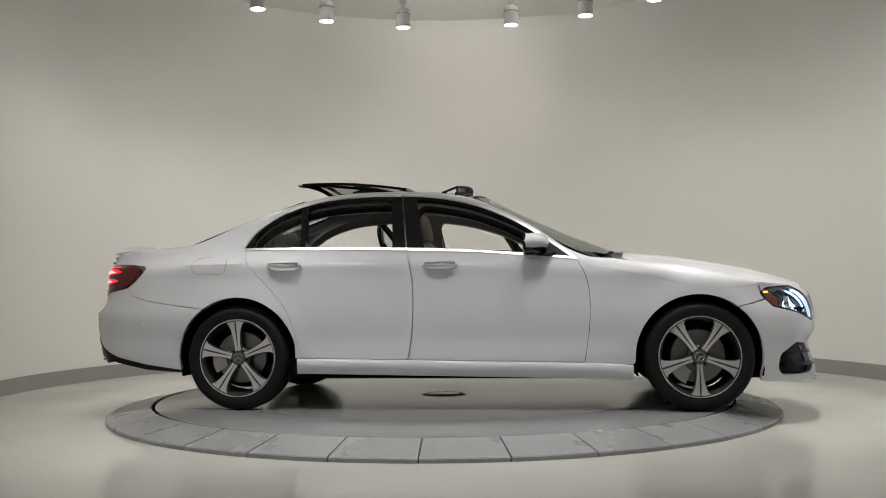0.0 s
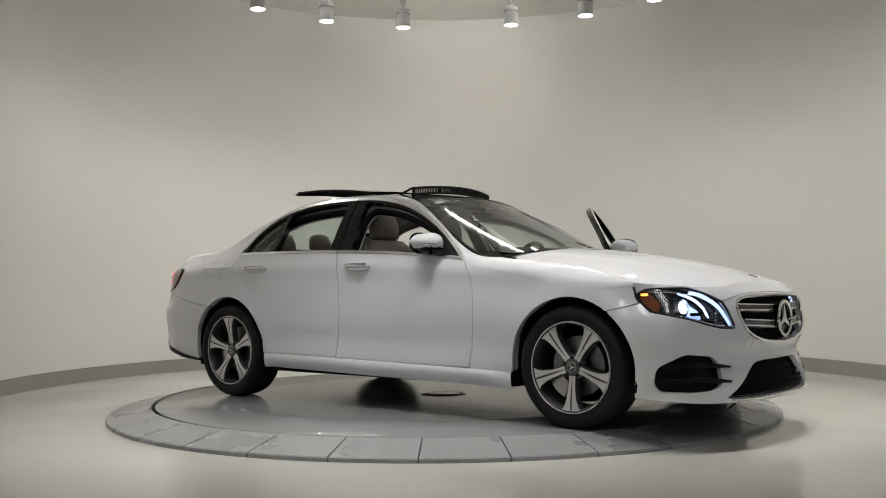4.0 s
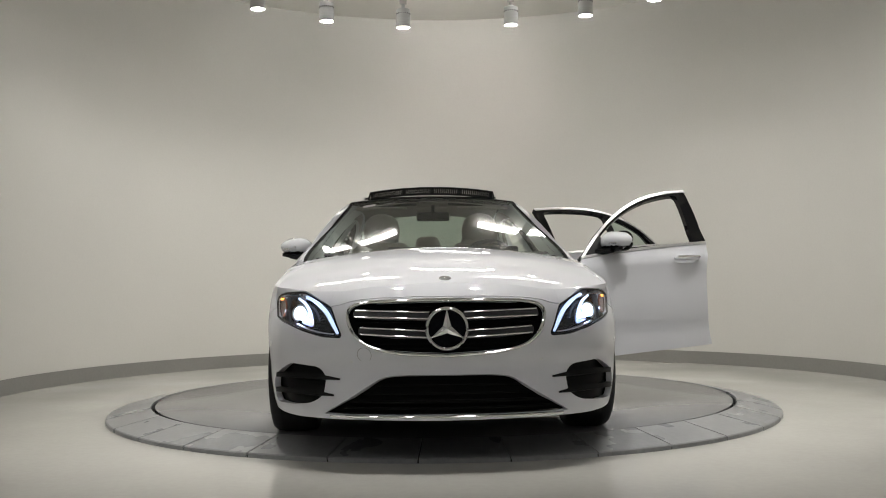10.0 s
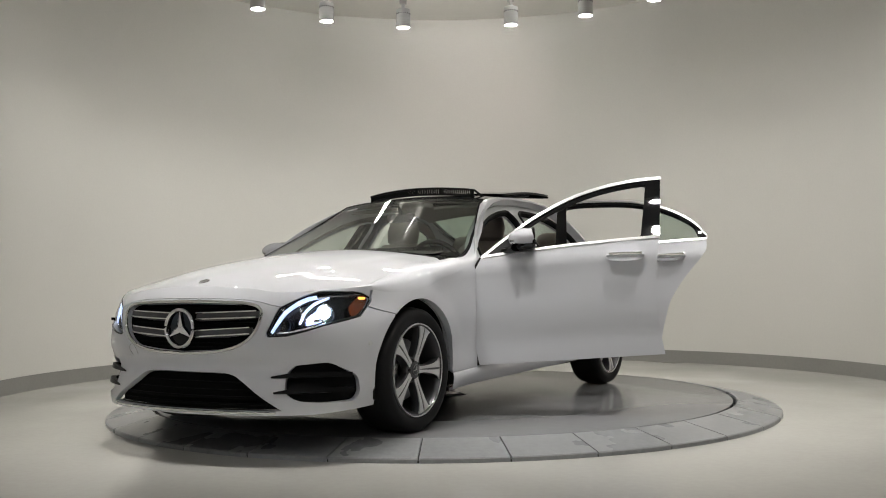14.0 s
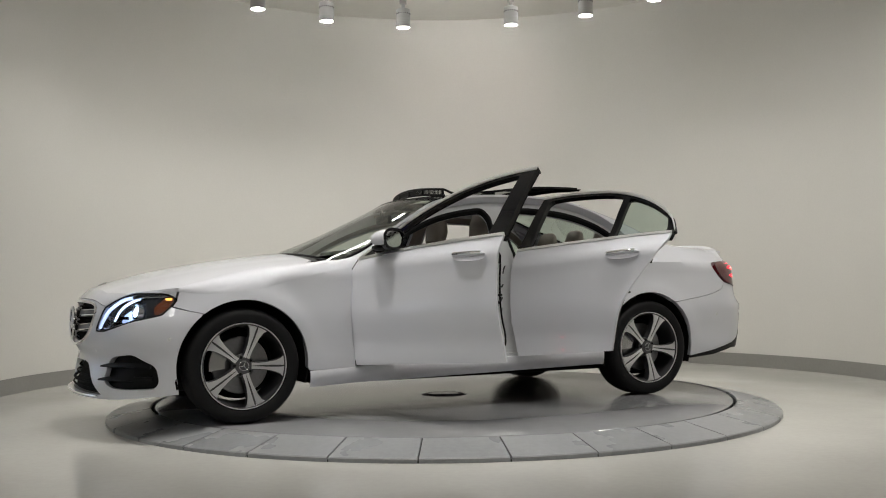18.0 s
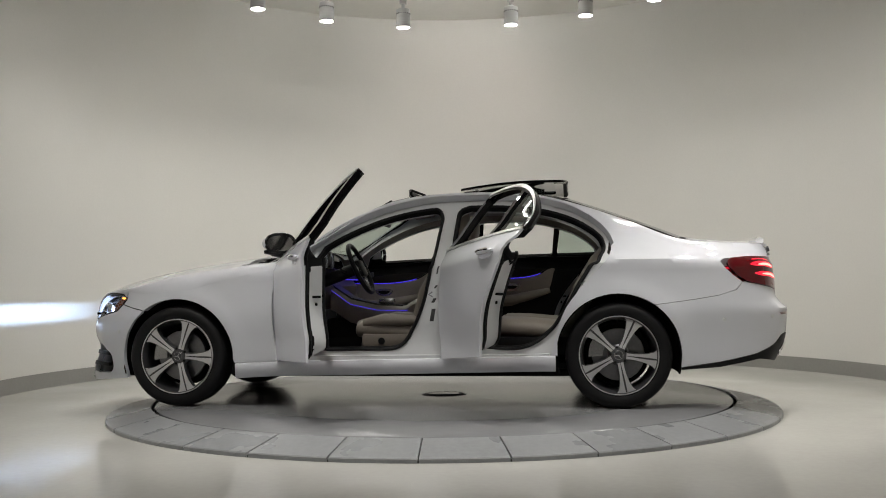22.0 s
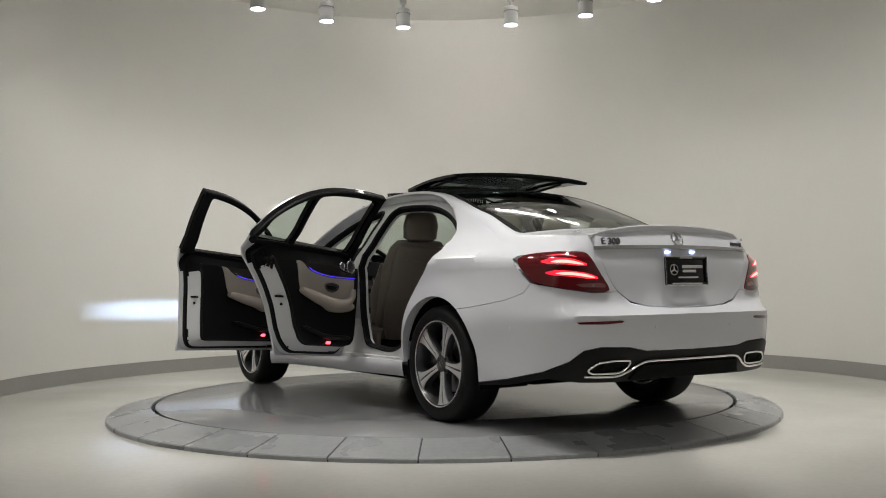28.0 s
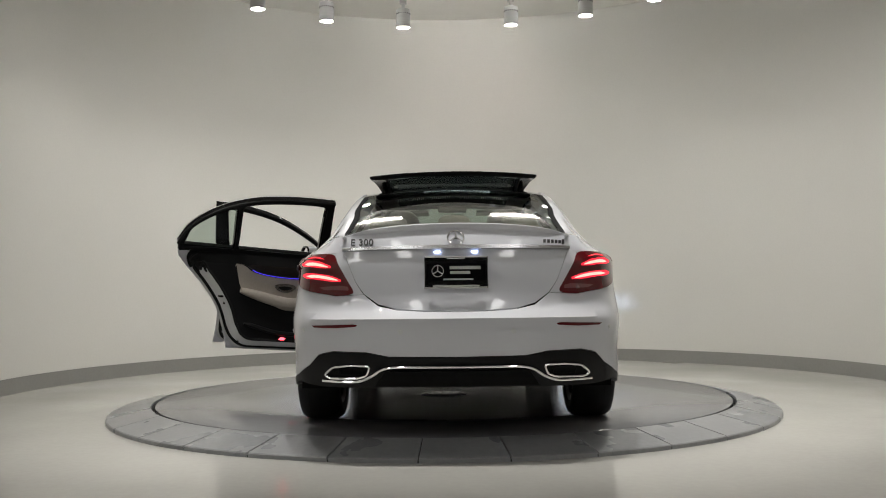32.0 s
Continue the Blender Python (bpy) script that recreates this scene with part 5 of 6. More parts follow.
    for z, rr in ((0.215, 0.006), (0.25, 0.009), (0.29, 0.005), (0.325, 0.005)):
        w = float(np.interp(z, (0.18, 0.285, 0.345), (0.55, 0.44, 0.33)))
        bm = bmesh.new()
        tube(bm, hug([(s_, z) for s_ in np.linspace(-f(w), f(w), 25)], -0.03), rr, 6)
        part("intake_bar", bm, DARK, intake)
    bm = bmesh.new()
    tube(bm, hug([(s_, 0.176) for s_ in np.linspace(-f(0.56), f(0.56), 31)], 0.004), 0.006, 8)
    part("chrome_strip", bm, CHROME, intake)
    bm = bmesh.new()
    sheet(bm, np.array([(s_, 0.163) for s_ in np.linspace(-f(0.62), f(0.62), 31)] + [(s_, 0.145) for s_ in np.linspace(f(0.62), -f(0.62), 31)]), body, 0.04, lift=-0.02, rim=0.03)
    part("lip", bm, BLACK, intake)
    # outer intakes with two blades each
    for side in (1, -1):
        vent = new("side_intake")
        vent.parent = car
        p = mirror_poly(SIDE_IN, side)
        panel("intake_back", shrink(p, -0.01), body, BLACK, vent, lift=-0.04, rim=0, step=0.04)
        for z, y0, x1 in ((0.350, 0.528, 1.995), (0.275, 0.548, 1.990)):
            bm = bmesh.new()
            line = [(f(y0) + (float(sx(x1)) - f(y0)) * t, z - 0.004 + 0.010 * math.sin(t * 2.5)) for t in np.linspace(0, 1, 12)]
            upper = [(s_, zz + 0.004 + 0.012 * min(1, 4 * t)) for (s_, zz), t in zip(line, np.linspace(0, 1, 12))]
            lowr = [(s_, zz - 0.004 - 0.004 * min(1, 4 * t)) for (s_, zz), t in zip(line, np.linspace(0, 1, 12))]
            pl = mirror_poly(upper + lowr[::-1], side)
            sheet(bm, pl, body, 0.02, lift=0.006, rim=0.03)
            part("blade", bm, BLACK, vent)
    # parking sensors
    for side in (1, -1):
        for s_, z in ((float(sx(1.895)), 0.505), (f(0.47), 0.43)):
            bm = bmesh.new()
            q = mirror_poly([(s_, z)], side)
            n = surf_normal(body, q)[0]
            lathe(bm, [(0, 0.002), (0.009, 0.002), (0.0095, 0.0), (0.013, 0.0008), (0.013, -0.002)], 18, m=Matrix.Translation(body(q)[0]) @ Vector(n).to_track_quat("Z", "Y").to_matrix().to_4x4())
            part("parking_sensor", bm, JAMB, car)
    # round tow cover
    bm = bmesh.new()
    ring = [(f(0.40) * -1 + 0.035 * math.cos(t), 0.465 + 0.035 * math.sin(t)) for t in np.linspace(0, math.tau, 33)[:-1]]
    tube(bm, hug(ring, -0.0005), 0.0012, 5, closed=True)
    part("tow_cover", bm, BASE, car)


def LAMP_TOP():
    f = lambda y: float(sf(y))
    return [(f(0.574), 0.692), (f(0.62), 0.716), (f(0.67), 0.739), (f(0.72), 0.757), (f(0.77), 0.769), (f(0.82), 0.768), (float(sx(1.90)), 0.757), (float(sx(1.862)), 0.738)]


def head_outline():
    f = lambda y: float(sf(y))
    e = lambda s_: float(np.interp(s_, ES, EZ)) - 0.003
    top_line = [(s_, min(z, e(s_))) for s_, z in spline(LAMP_TOP(), 18)]
    low = [(float(sx(1.862)), 0.722), (float(sx(1.888)), 0.690), (float(sx(1.940)), 0.644), (f(0.80), 0.612), (f(0.72), 0.580), (f(0.61), 0.554), (f(0.55), 0.546), (f(0.518), 0.551), (f(0.514), 0.566), (f(0.535), 0.61), (f(0.556), 0.66)]
    return np.array(top_line + low)


def build_headlamps():
    f = lambda y: float(sf(y))
    out = head_outline()
    for side in (1, -1):
        lamp = new("headlamp")
        lamp.parent = car
        tagged(lamp, "lit headlamp with two light arcs")
        p = mirror_poly(out, side)
        panel("bowl", shrink(p, -0.004), body, GLOSSB, lamp, "dark lamp bowl", lift=-0.05, rim=0, step=0.03)
        bm = bmesh.new()
        ring_bar(bm, shrink(p, 0.003), -0.004, 0.005)
        part("lamp_rim", bm, BLACK, lamp)
        # light arcs
        for line, rr in (([(f(0.745), 0.752), (f(0.68), 0.728), (f(0.605), 0.675), (f(0.560), 0.61), (f(0.535), 0.568)], 0.0105), ([(f(0.80), 0.742), (f(0.735), 0.712), (f(0.69), 0.665), (f(0.668), 0.61)], 0.0075)):
            c = spline([(a, b) for a, b in line], 18)
            bm = bmesh.new()
            tube(bm, hug(mirror_poly(c, side), -0.016), [rr * (0.55 + 0.45 * math.sin(math.pi * (i + 3) / 22)) for i in range(18)], 8)
            part("light_arc", bm, DRL, lamp, "white glowing light arc")
        # bright brow and rail inside the lens
        for line, rr in (([(float(sx(1.90)), 0.755), (f(0.80), 0.757), (f(0.72), 0.742), (f(0.66), 0.715)], 0.006), ([(f(0.78), 0.618), (f(0.70), 0.590), (f(0.62), 0.572), (f(0.56), 0.566)], 0.005)):
            bm = bmesh.new()
            tube(bm, hug(mirror_poly(spline(line, 14), side), -0.030), rr, 8)
            part("lamp_brow", bm, SATIN, lamp)
        # projector
        q = mirror_poly([(f(0.765), 0.668)], side)
        n = Vector(surf_normal(body, q)[0])
        n = (n + Vector((1.2, 0, 0))).normalized()
        c = Vector(body(q)[0]) - n * 0.045
        rot = Matrix.Translation(c) @ n.to_track_quat("Z", "Y").to_matrix().to_4x4()
        bm = bmesh.new()
        lathe(bm, [(0, 0.012), (0.010, 0.011), (0.020, 0.007), (0.026, 0.0)], 28, m=rot)
        part("projector", bm, BEAM, lamp, "bright white projector lens")
        bm = bmesh.new()
        lathe(bm, [(0.026, 0.0), (0.033, 0.010), (0.044, 0.008), (0.048, -0.02)], 28, m=rot)
        part("projector_ring", bm, CHROME, lamp)
        q = mirror_poly([(f(0.60), 0.603)], side)
        n = Vector((1, side * 0.2, 0)).normalized()
        rot = Matrix.Translation(Vector(body(q)[0]) - n * 0.04) @ n.to_track_quat("Z", "Y").to_matrix().to_4x4()
        bm = bmesh.new()
        lathe(bm, [(0, 0.0), (0.02, 0.004), (0.034, 0.016), (0.036, 0.012), (0.036, -0.01)], 28, m=rot)
        part("reflector_cup", bm, GLOSSB, lamp)
        # emissive panel added for the bluish glow that fills the lens round the projector
        halo = rounded([(f(0.69), 0.605), (f(0.75), 0.622), (f(0.81), 0.66), (f(0.81), 0.70), (f(0.75), 0.69), (f(0.70), 0.65)], 0.02)
        panel("inner_reflector", mirror_poly(halo, side), body, HALO, lamp, "bluish glowing panel for the light spread in the lens", lift=-0.047, rim=0.004, step=0.03)
        # dipped beam: a narrow source under a flat cut-off shield
        q = mirror_poly([(f(0.705), 0.626)], side)
        c = Vector(body(q)[0]) - Vector((0.050, 0, 0))
        bm = bmesh.new()
        vs = [bm.verts.new(c + Vector((0, y, z))) for y, z in ((-0.014, 0.0028), (0.014, 0.0028), (0.014, 0.0048), (-0.014, 0.0048))]
        bm.faces.new(vs)
        part("beam_source", bm, BEAMGLOW, lamp)
        bm = bmesh.new()
        box(bm, c + Vector((0.020, 0, 0.0065)), (0.048, 0.064, 0.003))
        box(bm, c + Vector((0.020, 0, -0.0012)), (0.048, 0.064, 0.003))
        for y in (-0.031, 0.031):
            box(bm, c + Vector((0.020, y, 0)), (0.048, 0.003, 0.016))
        box(bm, c + Vector((-0.004, 0, 0)), (0.003, 0.064, 0.016))
        part("beam_shield", bm, SHIELD, lamp, smooth=False)
        # amber marker at the outer tip
        am = rounded([(float(sx(1.868)), 0.732), (float(sx(1.89)), 0.748), (float(sx(1.93)), 0.742), (float(sx(1.990)), 0.690), (float(sx(1.985)), 0.648), (float(sx(1.955)), 0.650), (float(sx(1.892)), 0.696)], 0.012)
        panel("amber_marker", mirror_poly(am, side), body, AMBER, lamp, "amber side marker", lift=-0.012, rim=0.01, step=0.02)
        ag = rounded([(float(sx(1.882)), 0.740), (float(sx(1.925)), 0.742), (float(sx(1.922)), 0.729), (float(sx(1.885)), 0.728)], 0.005)
        panel("amber_light", mirror_poly(ag, side), body, AMBERGLOW, lamp, lift=-0.009, rim=0.004, step=0.006)
        lens = panel("lens", shrink(p, 0.001), body, LENS, lamp, "clear lamp lens", lift=0.0, rim=0, step=0.03)
        lens.visible_shadow = False


def bonnet_edge():
    f = lambda y: float(sf(y))
    e = lambda s_: float(np.interp(s_, ES, EZ)) - 0.0004
    line = spline(LAMP_TOP(), 18)
    for side in (1, -1):
        poly = [(s_, min(z + 0.004, e(s_) - 0.003)) for s_, z in line]
        poly = [(f(0.5712), 0.6985)] + poly + [(s_, e(s_)) for s_ in np.linspace(float(sx(1.84)), f(0.5712), 20)]
        panel("bonnet_edge", mirror_poly(poly, side), body, PAINT, car, step=0.03, rim=0.02)
    low = [(s_, z + 0.003) for s_, z in spline(SHUT(), 16)]
    half = low + [(s_, e(s_)) for s_ in np.linspace(f(0.571), 0, 16)]
    panel("bonnet_lip", np.array([q for q in half] + [(-s_, z) for s_, z in half[::-1] if s_ > 1e-6]), body, PAINT, car, step=0.03, rim=0.015)


build_nose()
build_headlamps()
bonnet_edge()


# ---- tail ----
def build_tail():
    r = lambda y: SEND - float(sr(y))
    rx = lambda x: SEND - float(sx(x))
    # liner behind the lamps
    for side in (1, -1):
        lamp = new("tail_lamp")
        lamp.parent = car
        tagged(lamp, "red tail lamp with glowing light bars")
        out = [(0.668, 0.953), (0.72, 0.958), (0.905, 0.959), (0.985, 0.956), (1.085, 0.947), (1.124, 0.930), (1.112, 0.900), (1.075, 0.855), (1.005, 0.806), (0.93, 0.787), (0.77, 0.762), (0.635, 0.746), (0.572, 0.747), (0.532, 0.757), (0.535, 0.775), (0.575, 0.83), (0.625, 0.895)]
        p = np.array([tuple(q) for q in rounded(out, 0.03, 3)]) * [side, 1]
        panel("lamp_body", p, tail, REDLAMP, lamp, "dark red lens", flip=True, lift=0.006, rim=0.03, step=0.03)
        for z0, z1, sa, sb, h, mt, lf in ((0.892, 0.908, 0.68, 0.96, 0.014, REDGLOW, 0.0072), (0.893, 0.906, 0.70, 0.90, 0.007, REDCORE, 0.0080), (0.822, 0.850, 0.61, 0.93, 0.015, REDGLOW, 0.0072), (0.824, 0.846, 0.63, 0.87, 0.0075, REDCORE, 0.0080), (0.930, 0.935, 0.74, 0.94, 0.0025, REDGLOW, 0.0072), (0.866, 0.880, 0.66, 0.95, 0.0025, REDLAMP, 0.0076)):
            a = [(sa + (sb - sa) * t, z0 + (z1 - z0) * t + 0.008 * math.sin(t * 3)) for t in np.linspace(0, 1, 12)]
            w_ = [h * min(1, 0.35 + 3 * t, 0.25 + 4 * (1 - t)) for t in np.linspace(0, 1, 12)]
            pl = np.array([(s_, z + k) for (s_, z), k in zip(a, w_)] + [(s_, z - k) for (s_, z), k in zip(a[::-1], w_[::-1])]) * [side, 1]
            panel("light_bar", pl, tail, mt, lamp, "glowing red light bar", flip=True, lift=lf, rim=0.003, step=0.02)
        a = [(r(0.555), 0.772), (r(0.70), 0.775), (r(0.735), 0.790), (r(0.60), 0.797), (r(0.56), 0.790)]
        panel("reversing_lens", np.array(rounded(a, 0.006)) * [side, 1], tail, mat("smoked_lens", (0.22, 0.07, 0.075, 1), 0.1, coat=1.0) if side > 0 else bpy.data.materials["smoked_lens"], lamp, flip=True, lift=0.0078, rim=0.003, step=0.02)
        # reflector in the bumper
        a = rounded([(r(0.488), 0.606), (r(0.735), 0.598), (r(0.735), 0.588), (r(0.60), 0.586), (r(0.50), 0.592)], 0.006)
        panel("bumper_reflector", np.array(a) * [side, 1], tail, REDLAMP, car, "red bumper reflector", flip=True, lift=0.003, rim=0.006, step=0.02)
        # exhaust trim
        ex = rounded([(r(0.435), 0.398), (r(0.54), 0.402), (r(0.63), 0.392), (r(0.685), 0.352), (r(0.66), 0.336), (r(0.50), 0.336), (r(0.455), 0.352)], 0.02) * [side, 1]
        ob = new("exhaust_tip")
        ob.parent = car
        bm = bmesh.new()
        tube(bm, hug(dense(ex, 0.015), 0.008, tail), 0.0062, 8, closed=True)
        part("exhaust_frame", bm, CHROME, ob, "chrome exhaust frame")
        panel("exhaust_back", ex, tail, DARK, ob, flip=True, lift=0.004, rim=0, step=0.03)
        bm = bmesh.new()
        a = rounded([(r(0.48), 0.385), (r(0.60), 0.385), (r(0.60), 0.352), (r(0.48), 0.352)], 0.015) * [side, 1]
        tube(bm, hug(dense(a, 0.015), 0.006, tail), 0.005, 6, closed=True)
        part("exhaust_pipe", bm, DARK, ob)
        # sensors
        for s_, z in ((r(0.78), 0.575), (r(0.28), 0.565), (rx(-2.13), 0.56)):
            bm = bmesh.new()
            q = np.array([(s_ * side, z)])
            n = -surf_normal(tail, q)[0]
            lathe(bm, [(0, 0.002), (0.009, 0.002), (0.0095, 0.0), (0.013, 0.0008), (0.013, -0.002)], 18, m=Matrix.Translation(tail(q)[0]) @ Vector(n).to_track_quat("Z", "Y").to_matrix().to_4x4())
            part("parking_sensor", bm, JAMB, car)
    # bright line over the diffuser
    line = [(r(0.70), 0.325), (r(0.60), 0.322), (r(0.50), 0.324), (r(0.44), 0.345), (r(0.38), 0.380), (r(0.33), 0.392), (r(0.2), 0.394), (0.0, 0.394)]
    c = spline(line, 40)
    c = np.array(list(c) + [(-a, b) for a, b in c[::-1][1:]])
    bm = bmesh.new()
    tube(bm, hug(c, 0.012, tail), 0.0075, 8)
    part("bright_line", bm, CHROME, car, "chrome line over the diffuser")
    bm = bmesh.new()
    pl = np.array([(a, 0.375) for a in np.linspace(-r(0.36), r(0.36), 20)] + [(a, 0.30) for a in np.linspace(r(0.42), -r(0.42), 20)])
    sheet(bm, pl, tail, 0.04, flip=True, lift=0.016, rim=0.03)
    part("diffuser_panel", bm, DARK, car)
    # boot handle strip with plate lights
    boot = new("boot_trim")
    boot.parent = car
    a = [(r(y), 0.995 - 0.012 * (y / 0.6) ** 2) for y in np.linspace(0.612, 0, 20)]
    up = [(s_, z) for s_, z in a] + [(-s_, z) for s_, z in a[::-1][1:]]
    lo = [(s_, z - 0.020 + 0.006 * abs(s_) / 0.6) for s_, z in up]
    panel("bright_strip", np.array(up + lo[::-1]), tail, SATIN, boot, "chrome strip across the boot", flip=True, lift=0.014, rim=0.02, step=0.025)
    for y in (-0.095, 0.095):
        bm = bmesh.new()
        q = np.array([(r(abs(y)) * (1 if y > 0 else -1), 0.962)])
        box(bm, Vector(tail(q)[0]) + Vector((-0.006, 0, 0.0)), (0.012, 0.030, 0.006), 0.002)
        part("plate_light", bm, PLATEGLOW, boot, "small white plate light")
    # plate in its frame; the writing as plain bars
    plate = new("number_plate")
    plate.parent = car
    px0 = -2.549
    tl = pose(px0, 0.0, 0.858, 0, 3, 0)
    bm = bmesh.new()
    box(bm, (0, 0, 0), (0.012, 0.305, 0.150), 0.004, tl)
    part("plate", bm, GLOSSB, plate, "black dealer plate with white bars")
    bm = bmesh.new()
    for c_, s_ in (((-0.006, 0, 0.069), (0.012, 0.312, 0.016)), ((-0.006, 0, -0.069), (0.012, 0.312, 0.018)), ((-0.006, 0.150, 0), (0.012, 0.012, 0.13)), ((-0.006, -0.150, 0), (0.012, 0.012, 0.13))):
        box(bm, c_, s_, 0.004, tl)
    part("plate_frame", bm, GLOSSB, plate, "dark plate frame with a bright rim")
    bm = bmesh.new()
    for c_, s_ in (((-0.0115, -0.045, 0.022), (0.003, 0.155, 0.016)), ((-0.0115, -0.020, -0.002), (0.003, 0.10, 0.014)), ((-0.0115, -0.01, -0.036), (0.003, 0.15, 0.008)), ((-0.0135, 0, -0.069), (0.003, 0.23, 0.007)), ((-0.0135, 0.0, 0.069), (0.003, 0.09, 0.006))):
        box(bm, c_, s_, 0, tl)
    lathe(bm, [(0.030, 0), (0.030, 0.002), (0.027, 0.002)], 28, m=tl @ pose(-0.008, 0.092, 0.006, 0, -90))
    for i in range(3):
        t = math.pi / 2 + i * math.tau / 3
        box(bm, (0, 0, 0), (0.003, 0.005, 0.027), 0, tl @ pose(-0.009, 0.092 + 0.014 * math.cos(t), 0.006 + 0.014 * math.sin(t), math.degrees(t) - 90))
    part("plate_bars", bm, WHITE, plate, smooth=False)
    bm = bmesh.new()
    tube(bm, [tl @ Vector((-0.012, y, z)) for y, z in ((-0.157, -0.077), (0.157, -0.077), (0.157, 0.076), (-0.157, 0.076))], 0.0045, 6, closed=True)
    part("plate_rim", bm, SATIN, plate)
    # lip spoiler
    bm = bmesh.new()
    rows = []
    far = (ES > sr(0.75))
    ey, ex = EP[far][::-1, 1], EP[far][::-1, 0]
    for y in np.linspace(-0.555, 0.555, 41):
        k = (1 - (abs(y) / 0.555) ** 5) ** 0.8
        x = float(np.interp(abs(y), ey, ex))
        z, z2 = float(top_z(x, y)), float(top_z(x + 0.12, y))
        rows.append([(x + 0.12, y, z2 - 0.003), (x + 0.085, y, z2 + 0.25 * (z - z2) + 0.003 * k), (x + 0.04, y, z + 0.010 * k), (x + 0.005, y, z + 0.022 * k), (x - 0.014 * k, y, z + 0.030 * k), (x - 0.017 * k, y, z + 0.025 * k), (x - 0.004, y, z + 0.008 * k), (x, y, z - 0.008), (x + 0.004, y, z - 0.014)])
    loft(bm, rows)
    part("lip_spoiler", bm, PAINT, car, "white boot lip spoiler")
    # round emblem on the boot
    q = np.array([(0.0, 1.032)])
    n = Vector(-surf_normal(tail, q)[0])
    c = Vector(tail(q)[0]) + n * 0.004
    rot = Matrix.Translation(c) @ n.to_track_quat("Z", "Y").to_matrix().to_4x4()
    bm = bmesh.new()
    tube(bm, [rot @ Vector((0.041 * math.cos(t), 0.041 * math.sin(t), 0)) for t in np.linspace(0, math.tau, 37)[:-1]], 0.0042, 8, closed=True)
    for i in range(3):
        t = math.pi / 2 + i * math.tau / 3
        tube(bm, [rot @ Vector((0, 0, 0.002)), rot @ Vector((0.040 * math.cos(t), 0.040 * math.sin(t), 0))], [0.0075, 0.0018], 6)
    part("boot_emblem", bm, CHROME, car, "round chrome emblem")
    # model figures, chrome
    for words, y, size in (("E 300", 0.548, 0.050),):
        cu = bpy.data.curves.new("model_figures", "FONT")
        cu.body = words
        cu.size = size
        cu.extrude = 0.006
        cu.align_x = "LEFT"
        cu.space_character = 1.05
        cu.materials.append(ALLOYD)
        ob = new("model_figures", cu)
        ob.parent = car
        q = np.array([(r(y - 0.08), 0.996)])
        n = Vector(-surf_normal(tail, q)[0])
        p = Vector(tail(q)[0]) + n * 0.006
        zax = n
        xax = Vector((0, 0, 1)).cross(zax).normalized()
        yax = zax.cross(xax)
        m = Matrix((xax, yax, zax)).transposed().to_4x4()
        ob.matrix_basis = Matrix.Translation(p - xax * 0.08 + n * 0.004) @ m
        tagged(ob, "chrome model figures")
    for k in range(6):
        bm = bmesh.new()
        q = np.array([(-r(0.465 + 0.022 * k), 1.012 - 0.001 * k)])
        n = Vector(-surf_normal(tail, q)[0])
        p = Vector(tail(q)[0]) + n * 0.004
        box(bm, p, (0.006, 0.014, 0.026 if k == 5 else 0.018), 0.002)
        part("lettering_bar", bm, ALLOYD, car)
    # fuel flap outline on the right side
    bm = bmesh.new()
    a = rounded([(-1.785, 0.995), (-1.545, 1.000), (-1.55, 0.885), (-1.79, 0.890)], 0.05)
    q = mirror_poly(flank([tuple(v) for v in a]), -1)
    q = dense(q, 0.02)
    tube(bm, [Vector(v) for v in body(q) + surf_normal(body, q) * 0.0002], 0.0016, 5, closed=True)
    part("fuel_flap", bm, BASE, car, "outline of the fuel flap")


build_tail()
_r = lambda y: SEND - float(sr(y))
for _k in (1, -1):
    _top = [(SEND - s_, float(np.interp(s_, ES, EZ)) - 0.0008) for s_ in np.linspace(float(sr(0.50)), float(sx(-2.28)), 16)]
    panel("corner_skin", np.array(_top + [(SEND - float(sx(-2.28)), 0.965), (_r(0.74), 0.955), (_r(0.50), 0.955)]) * [_k, 1], tail, PAINT, car, flip=True, lift=-0.0015, rim=0, step=0.03)


for _k in (1, -1):
    _a = [(0.665, 0.960), (0.645, 0.920), (0.60, 0.830), (0.56, 0.760), (0.545, 0.7495), (0.4775, 0.7515), (0.5225, 0.8145), (0.5575, 0.8895), (0.5875, 0.9445), (0.606, 0.966)]
    panel("lamp_side_skin", np.array([(_r(y), z) for y, z in _a]) * [_k, 1], tail, PAINT, car, flip=True, lift=0.0, rim=0.012, step=0.03)


